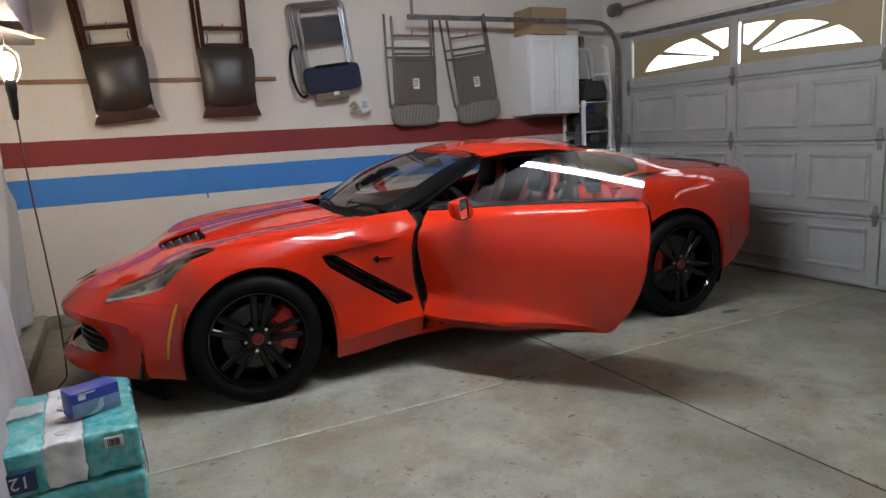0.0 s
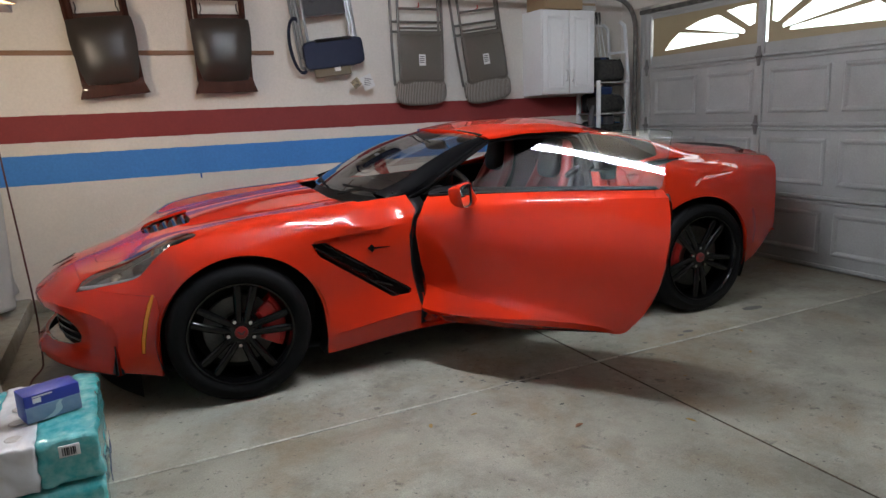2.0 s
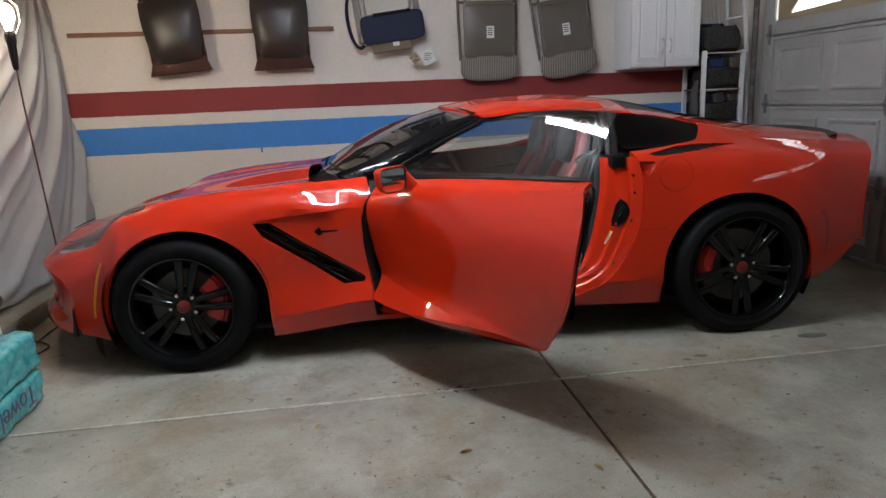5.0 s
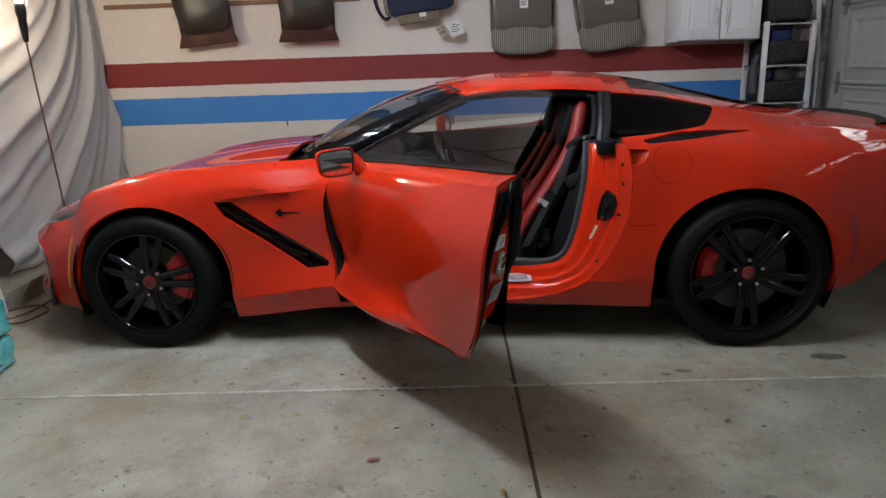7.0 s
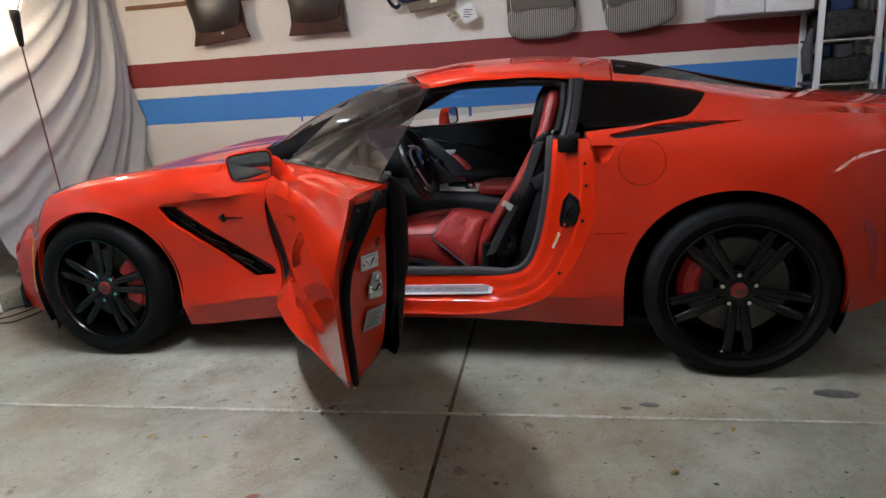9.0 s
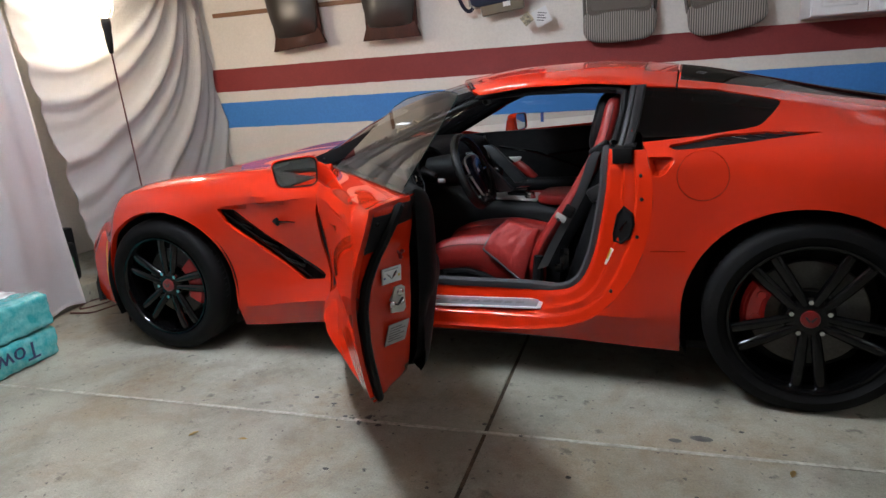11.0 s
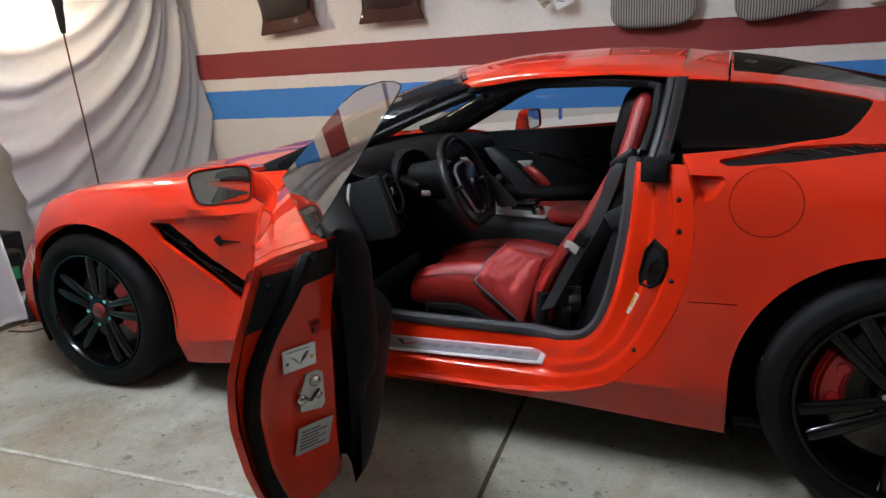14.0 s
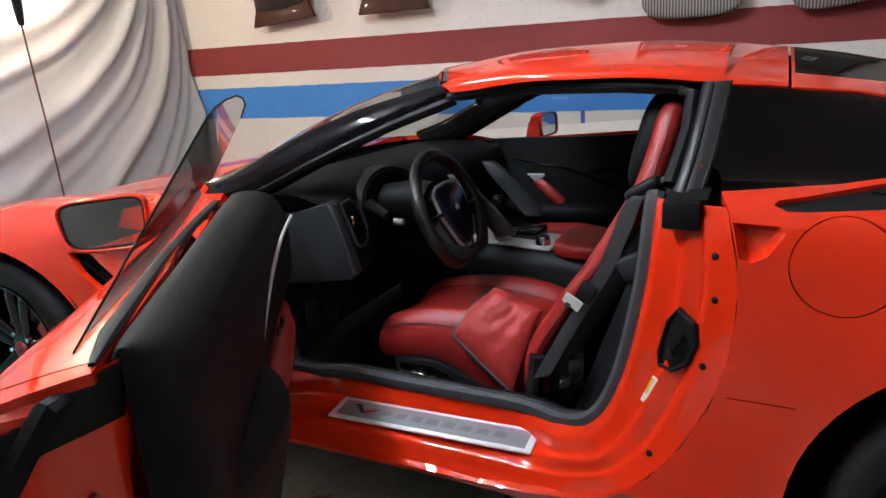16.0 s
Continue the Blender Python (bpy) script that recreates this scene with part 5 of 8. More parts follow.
x, y = on_edge(0.769, 0.018)
g = bmnew()
for dy, dz in ((0, 0), (0.008, 0.006), (-0.006, 0.008), (0.002, -0.009)):
    lathe(g, [(0.0, 0.006), (0.004, 0.005), (0.006, 0.0)], (x, y + dy, 0.769 + dz), "x", 12)
door_part("grommet", g, CAP_RED)

# door mirrors: a rounded red housing on a thick arm, the glass turned in towards the seats
def mirror_ring(x, cy, cz, hw, hh, slant):
    """A rounded, slightly leaning outline; slant draws the inboard side forwards, and the top leans forwards by half as much."""
    ring = []
    for a in range(32):
        w = 2 * math.pi * a / 32
        c, q = math.copysign(abs(math.cos(w)) ** 0.42, math.cos(w)), math.copysign(abs(math.sin(w)) ** 0.42, math.sin(w))
        ring.append((x - slant * hw * c - 0.5 * slant * hh * q, cy + hw * c + 0.008 * -q * (1 if c < 0 else -0.4), cz + hh * q * (1 + 0.06 * c)))
    return ring


def wing_mirror(parent, place):
    """The parts of a mirror; place moves a point of the near side, door shut, to where it belongs."""
    g = bmnew()
    shape = [(1.206, 0.026, 0.900, 0.018, 0.012, 0.0), (1.210, 0.025, 0.900, 0.042, 0.028, 0.05), (1.221, 0.022, 0.900, 0.062, 0.041, 0.10), (1.240, 0.018, 0.900, 0.075, 0.050, 0.15), (1.264, 0.015, 0.900, 0.0815, 0.0545, 0.18),
             (1.284, 0.014, 0.900, 0.082, 0.055, 0.18), (1.289, 0.014, 0.900, 0.080, 0.053, 0.18), (1.287, 0.014, 0.900, 0.0775, 0.0505, 0.18), (1.278, 0.014, 0.900, 0.077, 0.050, 0.18)]
    grid(g, [[place(p) for p in (lambda r: r + r[:1])(mirror_ring(*q))] for q in shape])
    bmesh.ops.remove_doubles(g, verts=g.verts, dist=1e-5)
    front = [e for e in g.edges if e.is_boundary and min((e.verts[0].co - Vector(place(p))).length for p in mirror_ring(*shape[0])) < 0.002]
    bmesh.ops.holes_fill(g, edges=front, sides=60)
    part_of = part("wing_mirror", g, PAINT, parent, "red wing mirror on a thick painted arm", angle=50)
    home = part_of if parent.parent is None else parent
    g = bmnew()
    arm = [(1.238, 0.072, 0.905, 0.026, 0.036), (1.240, 0.098, 0.893, 0.028, 0.038), (1.244, 0.124, 0.868, 0.030, 0.034), (1.248, 0.146, 0.838, 0.034, 0.030), (1.252, 0.170, 0.812, 0.040, 0.028)]
    rows = []
    for x, y, z, wx, wz in smooth_line([(k, *p) for k, p in enumerate(arm)], np.linspace(0, 4, 13)):
        ring = []
        for a in range(17):
            w = 2 * math.pi * a / 16
            c, q = math.copysign(abs(math.cos(w)) ** 0.6, math.cos(w)), math.copysign(abs(math.sin(w)) ** 0.6, math.sin(w))
            ring.append(place((x + wx * c, y + wz * 0.55 * q, z + wz * 0.75 * q)))
        rows.append(ring)
    grid(g, rows)
    part("mirror_arm", g, PAINT, home)
    g = bmnew()
    g.faces.new([g.verts.new(place(p)) for p in mirror_ring(1.281, 0.014, 0.900, 0.075, 0.0475, 0.18)])
    part("mirror_glass", g, MIRROR, home, "mirror glass", smooth=False)
    g = bmnew()
    tube(g, [place(p) for p in mirror_ring(1.2835, 0.014, 0.900, 0.0765, 0.0495, 0.18)], 0.0032, 6, closed=True)
    part("mirror_rim", g, MATT_BLACK, home)


wing_mirror(door, lambda p: tuple(DOOR_M @ Vector(p)))
wing_mirror(car, lambda p: (p[0] + 0.02, 2 * YC - p[1], p[2] - 0.012))

# wing badge
g = bmnew()
plate(g, [(-0.03, 0.0), (-0.008, 0.020), (0.004, 0.010), (0.0, 0.004), (0.085, 0.006), (0.085, 0.002), (0.004, -0.004), (0.006, -0.012), (-0.006, -0.02), (-0.016, -0.010)], 0.004, pose(0.655, 0.070, 0.638, 90, 3, 0), 0.001)
part("wing_badge", g, GLOSS_BLACK, car, "small dark fish-shaped badge")

# ---- inside the car ----
g = bmnew()
box(g, (0.75, 0.28, 0.19), (2.12, 2 * YC - 0.28, 0.215), 0.01)
part("cabin_floor", g, CARPET, car, "black carpeted floor")
g = bmnew()
grid(g, [[(2.10, 0.22, 0.2), (2.10, 0.22, 0.92), (2.13, 0.42, 1.10)], [(2.10, YC, 0.2), (2.10, YC, 0.90), (2.13, YC, 1.15)], [(2.10, 2 * YC - 0.22, 0.2), (2.10, 2 * YC - 0.22, 0.92), (2.13, 2 * YC - 0.42, 1.10)]])
part("rear_bulkhead", g, DARK_VOID, car, "black rear bulkhead")
g = bmnew()
grid(g, [[(0.72, 0.28, 0.2), (0.72, YC, 0.2), (0.72, 2 * YC - 0.28, 0.2)], [(0.72, 0.28, 0.85), (0.72, YC, 0.85), (0.72, 2 * YC - 0.28, 0.85)]])
part("firewall", g, DARK_VOID, car)


def pad(bm, centre, size, power=0.5, m=None, n=20):
    """A plump cushion: a rounded, superelliptic block."""
    made = []
    vs = []
    for i in range(n + 1):
        v = math.pi * (i / n - 0.5)
        ring = []
        for j in range(2 * n):
            u = 2 * math.pi * j / (2 * n)
            f = lambda q: math.copysign(abs(q) ** power, q)  # noqa: E731
            ring.append(bm.verts.new((f(math.cos(v)) * f(math.cos(u)) * size[0] / 2, f(math.cos(v)) * f(math.sin(u)) * size[1] / 2, f(math.sin(v)) * size[2] / 2)))
        vs.append(ring)
    for a, b in zip(vs, vs[1:]):
        for k in range(2 * n):
            bm.faces.new((a[k], a[(k + 1) % (2 * n)], b[(k + 1) % (2 * n)], b[k]))
    made = [v for r in vs for v in r]
    bmesh.ops.transform(bm, matrix=Matrix.Translation(centre) @ (m or Matrix.Identity(4)), verts=made)
    bmesh.ops.remove_doubles(bm, verts=made, dist=1e-5)


CUSHION_TOP = [(1.212, 0.385), (1.222, 0.425), (1.255, 0.466), (1.32, 0.494), (1.42, 0.512), (1.55, 0.520), (1.66, 0.505), (1.76, 0.47)]
CUSHION_LOW = [(1.212, 0.345), (1.28, 0.352), (1.40, 0.362), (1.48, 0.343), (1.55, 0.306), (1.70, 0.285), (1.76, 0.285)]
BOLSTER = [(1.700, 0.300), (1.706, 0.375), (1.735, 0.460), (1.797, 0.567), (1.868, 0.672), (1.938, 0.787), (1.990, 0.885), (2.018, 0.985), (2.030, 1.045), (2.040, 1.075)]
STITCH = mat("dark_red_stitching", (0.05, 0.008, 0.007), 0.7, scale=30)


def bucket_seat(yc):
    """A bucket seat: cushion with raised sides, curved back with slim bolsters, dark shell, padded head area."""
    g = bmnew()
    across = [(-0.188, 0.0), (-0.204, 0.22), (-0.207, 0.55), (-0.196, 0.84), (-0.170, 0.985), (-0.145, 0.99), (-0.120, 0.90), (-0.100, 0.80), (-0.05, 0.77), (0.0, 0.76)]
    across += [(-y, h) for y, h in across[-2::-1]]
    rows = []
    for x in list(np.linspace(1.212, 1.26, 7)) + list(np.linspace(1.28, 1.76, 20)):
        lo, hi = [float(smooth_line([(a, b) for a, b in line], x)[0][0]) for line in (CUSHION_LOW, CUSHION_TOP)]
        f = min(1.0, 0.80 + 0.20 * ((x - 1.212) / 0.06) ** 0.5)
        rows.append([(x - 0.018 * (1 - abs(y) / 0.2) * max(0.0, 1 - (x - 1.212) / 0.2), yc + y * f, lo + (hi - lo) * h) for y, h in across])
    grid(g, rows)
    g.faces.new([g.verts.new((p[0] + 0.001, p[1], p[2])) for p in rows[0]])
    bmesh.ops.remove_doubles(g, verts=g.verts, dist=0.0015)
    base = part("seat", g, LEATHER, car, "red leather bucket seat with black bolster backs", angle=70)
    for y0, h0 in ((-0.111, 0.855), (0.111, 0.855), (-0.200, 0.775), (0.200, 0.775)):
        g = bmnew()
        pts = []
        for x in np.linspace(1.25, 1.72, 20):
            lo, hi = [float(smooth_line([(a, b) for a, b in line], x)[0][0]) for line in (CUSHION_LOW, CUSHION_TOP)]
            pts.append((x - 0.008, yc + y0, lo + (hi - lo) * h0 + 0.0005))
        tube(g, pts, 0.0016, 5)
        part("seam", g, STITCH, base)
    g = bmnew()
    rows = []
    for x, z in smooth_line([(k, *p) for k, p in enumerate(BOLSTER)], np.linspace(0.6, 8.4, 26)):
        half = float(np.interp(z, [0.35, 0.6, 0.85, 1.05], [0.165, 0.165, 0.15, 0.09]))
        rows.append([(x + 0.016 + 0.030 * (1 - (y / half) ** 2), yc + y, z) for y in np.linspace(-half, half, 13)])
    grid(g, rows)
    bmesh.ops.solidify(g, geom=g.faces[:], thickness=0.03)
    part("backrest", g, LEATHER, base, angle=60)
    for side in (-1, 1):
        line = smooth_line([(k, *p) for k, p in enumerate(BOLSTER)], np.linspace(0, 9, 40))
        g = bmnew()
        rows = []
        for k, (x, z) in enumerate(line):
            out = float(np.interp(z, [0.30, 0.45, 0.65, 0.85, 0.98, 1.075], [0.185, 0.188, 0.186, 0.162, 0.128, 0.095]))
            thick = float(np.interp(z, [0.30, 0.36, 0.46, 0.67, 0.9, 1.03, 1.06, 1.075], [0.012, 0.026, 0.030, 0.028, 0.033, 0.034, 0.026, 0.008]))
            deep = thick * 1.25
            a, b = line[max(0, k - 1)], line[min(len(line) - 1, k + 1)]
            way = Vector((b[0] - a[0], 0, b[1] - a[1])).normalized()
            front = Vector((-way.z, 0, way.x))
            rows.append([tuple(Vector((x, yc + side * out, z)) + front * thick * math.cos(w) + Vector((0, side, 0)) * deep * math.sin(w)) for w in np.linspace(0, 2 * math.pi, 15)])
        grid(g, rows)
        part("side_bolster", g, LEATHER, base, angle=70)
        g = bmnew()
        tube(g, [(r[4][0] - 0.004, r[4][1] + side * 0.0005, r[4][2]) for r in rows[6:-3]], 0.0015, 5)
        part("seam", g, STITCH, base)
        g = bmnew()
        shell = []
        for x, z in line[1:32]:
            out = float(np.interp(z, [0.30, 0.45, 0.65, 0.85, 0.98], [0.190, 0.192, 0.190, 0.165, 0.13]))
            wide = float(np.interp(z, [0.30, 0.45, 0.7, 0.95], [0.10, 0.085, 0.07, 0.035]))
            shell.append([(x + 0.016, yc + side * (out + 0.006), z), (x + 0.016 + wide * 0.5, yc + side * (out + 0.016), z - 0.006), (x + 0.016 + wide, yc + side * out, z - 0.014), (x + 0.016 + wide, yc + side * (out - 0.06), z - 0.014)])
        grid(g, shell)
        part("bolster_back", g, DASH, base, "black outer side of the seat back", angle=60)
    g = bmnew()
    pad(g, (1.978, yc, 0.968), (0.085, 0.215, 0.245), 0.6, pose(0, 0, 0, 0, 14, 0))
    part("headrest", g, MATT_BLACK, base, "black padded head area")
    g = bmnew()
    pad(g, (2.035, yc, 1.015), (0.07, 0.17, 0.13), 0.6, pose(0, 0, 0, 0, 14, 0))
    part("headrest_back", g, LEATHER, base)
    g = bmnew()
    plate(g, [(1.285, 0.356), (1.30, 0.268), (1.36, 0.245), (1.72, 0.24), (1.72, 0.286), (1.62, 0.293), (1.55, 0.312), (1.48, 0.350), (1.40, 0.368)][::-1], 0.022, pose(0, yc - 0.186, 0, 90, 0, 0), 0.007)
    part("side_shield", g, MATT_BLACK, base, "black plastic seat side shield")
    g = bmnew()
    plate(g, [(1.305, 0.345), (1.312, 0.285), (1.36, 0.262), (1.45, 0.262), (1.475, 0.30), (1.46, 0.335), (1.40, 0.352)][::-1], 0.004, pose(0, yc - 0.2055, 0, 90, 0, 0), 0.001)
    part("switch_well", g, GLOSS_BLACK, base)
    for x, z, wide in ((1.365, 0.318, 0.055), (1.415, 0.314, 0.026)):
        g = bmnew()
        pad(g, (x, yc - 0.216, z), (wide, 0.022, 0.024), 0.6)
        part("seat_switch", g, CHROME, base)
    for x in (1.36, 1.62):
        g = bmnew()
        box(g, (x - 0.13, yc - 0.17, 0.21), (x + 0.13, yc + 0.17, 0.29), 0.02)
        part("seat_rail", g, DARK_VOID, base)


for yc in (0.57, 2 * YC - 0.57):
    bucket_seat(yc)

# seat belt and buckle
g = bmnew()
pts = [(2.050, 0.40, 0.922), (2.010, 0.355, 0.898), (1.968, 0.335, 0.860), (1.948, 0.332, 0.80), (1.915, 0.330, 0.71), (1.880, 0.328, 0.64), (1.82, 0.325, 0.53), (1.755, 0.322, 0.40)]
rows = []
for x, y, z in smooth_line([(k, *p) for k, p in enumerate(pts)], np.linspace(0, 7, 29)):
    rows.append([(x - 0.021, y - 0.016, z - 0.006), (x, y - 0.012, z), (x + 0.021, y - 0.006, z + 0.006)])
grid(g, rows)
bmesh.ops.solidify(g, geom=g.faces[:], thickness=0.003)
belt = part("seat_belt", g, WEBBING, car, "dark grey seat belt")
g = bmnew()
box(g, (-0.03, -0.008, -0.024), (0.012, 0.008, 0.024), 0.006, pose(1.878, 0.303, 0.640, 0, 30, -10))
part("tongue_cap", g, MATT_BLACK, belt)
g = bmnew()
plate(g, [(-0.026, -0.011), (-0.022, -0.014), (0.022, -0.014), (0.022, 0.014), (-0.022, 0.014), (-0.026, 0.011)], 0.003, pose(1.840, 0.298, 0.618, 90, 30, -10), 0.001)
part("tongue", g, ZINC, belt, "bright belt tongue")
g = bmnew()
box(g, (-0.006, -0.0045, -0.005), (0.007, 0.0, 0.005), 0, pose(1.828, 0.2955, 0.611, 0, 30, -10))
part("slot", g, INK, belt)
g = bmnew()
pad(g, (1.985, 0.352, 0.888), (0.085, 0.05, 0.03), 0.5, pose(0, 0, 0, 0, -32, 0), 10)
part("belt_guide", g, MATT_BLACK, belt)
g = bmnew()
tube(g, [(1.735, 0.335, 0.445), (1.730, 0.330, 0.36), (1.725, 0.325, 0.27)], [0.020, 0.022, 0.024], 10)
part("belt_sleeve", g, DASH, belt)
g = bmnew()
grid(g, [[(1.90, 0.235, 0.20), (2.03, 0.235, 0.22), (2.05, 0.235, 0.60), (2.07, 0.26, 0.9)], [(1.80, 0.30, 0.20), (1.92, 0.30, 0.55), (1.98, 0.31, 0.72), (2.06, 0.34, 0.95)]])
part("rear_side_trim", g, DASH, car, "black trim behind the seat")
g = bmnew()
box(g, (-0.045, -0.03, -0.055), (0.045, 0.01, 0.0), 0.010, pose(1.975, 0.325, 0.745, 0, -28, 0))
part("trim_ledge", g, TRIM, car, "grey moulded ledge behind the seat")
g = bmnew()
box(g, (1.835, 0.268, 0.405), (1.875, 0.285, 0.500), 0.006)
box(g, (1.815, 0.262, 0.400), (1.845, 0.280, 0.435), 0.004)
part("trim_clip", g, GLOSS_BLACK, car)
# loose cushion on the driver's seat: a limp square slab that sags over the side of the seat
CORNERS = [Vector(p) for p in ((1.565, 0.500, 0.556), (1.492, 0.345, 0.462), (1.668, 0.330, 0.325), (1.728, 0.425, 0.535))]


def limp(u, v, lift=0.0):
    """A place on the slab: u from its front to its back side, v from its inner to its outer side."""
    a, b, c, d = CORNERS
    p = (a * (1 - v) + b * v) * (1 - u) + (d * (1 - v) + c * v) * u
    edge = min(1.0, 5 * min(u, 1 - u, v, 1 - v))
    up = (b - a).cross(d - a).normalized()
    up = up if up.z > 0 else -up
    rumple = 0.014 * noise.noise(Vector((u * 3.1, v * 2.6, 1.7))) + 0.010 * (0.35 - abs(noise.noise(Vector((u * 6 + v * 3, v * 3 - u, 4.0))))) + 0.004 * noise.noise(Vector((u * 14, v * 9, 2.0)))
    bow = 0.022 * math.sin(math.pi * v) ** 0.8
    return p + up * (bow + rumple * (0.3 + 0.7 * edge) + lift * edge**0.5)


g = bmnew()
grid(g, [[limp(u, v, 0.026) for v in np.linspace(0, 1, 33)] for u in np.linspace(0, 1, 33)])
grid(g, [[limp(u, v, -0.016) for v in np.linspace(0, 1, 33)] for u in np.linspace(0, 1, 33)])
bmesh.ops.remove_doubles(g, verts=g.verts, dist=1e-4)
cushion = solo("lumbar_cushion", g, mat("faded_red_leatherette", (0.30, 0.022, 0.019), 0.55, second=(0.24, 0.017, 0.015), scale=12, fine=(120, 0.15), bump=0.12, bump_scale=140, spec=0.22),
               "faded red leatherette cushion lying on the car seat", "cushion", angle=80)
g = bmnew()
rim_line = [(0, t) for t in np.linspace(0, 1, 14)] + [(t, 1) for t in np.linspace(0.07, 1, 14)]
tube(g, [tuple(limp(u, v)) for u, v in rim_line], 0.0055, 8)
part("piping", g, INK, cushion, "black piping")

# dashboard
g = bmnew()
rows = []
for s in np.linspace(-1, 1, 31):
    y, d = YC + s * 0.66, abs(s)
    hump = 0.045 * math.exp(-(((y - 0.55) / 0.18) ** 2))
    rows.append([(0.74, y, 0.84), (0.92, y, 0.862 + hump * 0.6 - 0.015 * d), (1.06, y, 0.865 + hump - 0.02 * d), (1.13, y, 0.845 + hump - 0.02 * d), (1.16, y, 0.80 + hump * 0.6), (1.155, y, 0.72), (1.14, y, 0.63), (1.06, y, 0.575), (0.90, y, 0.55)])
grid(g, rows)
dash = part("dashboard", g, DASH, car, "black vinyl dashboard", angle=60)
g = bmnew()
END_CAP = [(0.94, 0.60), (1.00, 0.588), (1.225, 0.622), (1.243, 0.640), (1.215, 0.735), (1.180, 0.828), (1.165, 0.838), (1.06, 0.80), (0.94, 0.79)]
plate(g, END_CAP[::-1], 0.035, pose(0, 0.262, 0, 90, 0, 0), 0.006)
for v in g.verts:
    v.co.y += 0.04
part("end_cap", g, TRIM, dash, "dark grey panel closing the end of the dashboard")
g = bmnew()
rows = []
for y in np.linspace(0.296, 0.46, 9):
    back = 0.05 * ((y - 0.296) / 0.164) ** 1.5
    rows.append([(x - back, y, z) for x, z in ((1.155, 0.842), (1.182, 0.826), (1.218, 0.730), (1.240, 0.642), (1.222, 0.622), (1.10, 0.60))])
grid(g, rows)
part("knee_panel", g, DASH, dash, angle=50)
VENT = [(1.184, 0.312, 0.824), (1.188, 0.352, 0.834), (1.206, 0.372, 0.800), (1.226, 0.374, 0.735), (1.228, 0.352, 0.700), (1.226, 0.316, 0.706)]
g = bmnew()
tube(g, arc_path(VENT + VENT[:1], 0.014), 0.0042, 6)
part("vent_bezel", g, TRIM, dash, "grey vent surround")
for k in range(6):
    g = bmnew()
    t = (k + 0.6) / 6.2
    box(g, (-0.012, -0.024, -0.002), (0.008, 0.026, 0.002), 0.001, pose(1.186 + 0.038 * t, 0.338 + 0.006 * t, 0.826 - 0.118 * t, 0, -22, -16))
    part("vent_slat", g, GLOSS_BLACK, dash)
g = bmnew()
pad(g, (1.204, 0.330, 0.775), (0.016, 0.012, 0.03), 0.6, None, 8)
part("vent_tab", g, CHROME, dash)
for k in range(3):
    g = bmnew()
    box(g, (-0.004, -0.012, -0.009), (0.006, 0.012, 0.009), 0.003, pose(1.222 - 0.004 * k, 0.335 + 0.034 * k, 0.672, 0, -14, -14))
    part("dash_button", g, GLOSS_BLACK, dash)
for radius, tint, name, words in ((0.104, MATT_BLACK, "gauge_hood", "black rim round the gauges"), (0.095, TRIM, "gauge_trim", "thin grey trim inside the gauge hood")):
    g = bmnew()
    lathe(g, [(radius - 0.006, -0.01), (radius, 0.014), (radius + 0.005, 0.016), (radius + 0.007, -0.03)], (1.165, 0.59, 0.775), "x", 40, -30, 210)
    for v in g.verts:
        v.co.y = 0.595 + (v.co.y - 0.59) * 1.62
        v.co.x -= 0.25 * max(0.0, v.co.z - 0.80)
    part(name, g, tint, dash, words)
g = bmnew()
lathe(g, [(0.0, -0.02), (0.095, -0.02)], (1.150, 0.59, 0.775), "x", 32)
for v in g.verts:
    v.co.y = 0.595 + (v.co.y - 0.59) * 1.6
part("gauge_face", g, GLOSS_BLACK, dash)
g = bmnew()
lathe(g, [(0.0, 0.03), (0.009, 0.03), (0.0105, 0.027), (0.011, 0.0)], (1.255, 0.475, 0.742), "x", 20)
part("start_button", g, GREY_PAPER, dash, "pale round knob")
g = bmnew()
tube(g, [(1.20, 0.43, 0.80), (1.27, 0.41, 0.775)], [0.02, 0.012], 8)
part("column_stalk", g, MATT_BLACK, dash)
g = bmnew()
lathe(g, [(0.0, 0.0), (0.07, 0.0), (0.075, -0.06), (0.06, -0.16)], (1.335, 0.575, 0.775), "x", 24)
part("steering_column", g, MATT_BLACK, dash)

# steering wheel
SW = pose(1.392, 0.580, 0.762, 0, 0, 0) @ Matrix.Rotation(radians(68), 4, "Y") @ Matrix.Rotation(radians(0), 4, "Z")
g = bmnew()
rim = []
for k in range(48):
    w = 2 * math.pi * k / 48
    x, y = 0.174 * math.cos(w), 0.174 * math.sin(w)
    x = min(x, 0.145)
    rim.append(tuple(SW @ Vector((x, y, 0))))
tube(g, rim, 0.0195, 12, closed=True)
sw = part("steering_wheel", g, mat("black_leather_rim", (0.008, 0.008, 0.008), 0.22, second=(0.016, 0.016, 0.016), scale=30, bump=0.3, bump_scale=400), car, "black leather steering wheel")
SHIELD = [(1.16 * x, 1.16 * y) for x, y in [(-0.064, -0.050), (-0.068, 0.0), (-0.064, 0.050), (-0.042, 0.076), (0.0, 0.074), (0.045, 0.058), (0.088, 0.034), (0.098, 0.0), (0.088, -0.034), (0.045, -0.058), (0.0, -0.074), (-0.042, -0.076)]]
g = bmnew()
plate(g, [(x, y) for x, y in SHIELD][::-1], 0.032, SW @ pose(0, 0, -0.010), 0.012)
part("airbag_pad", g, mat("blue_black_pad", (0.008, 0.009, 0.018), 0.18, scale=20), sw)
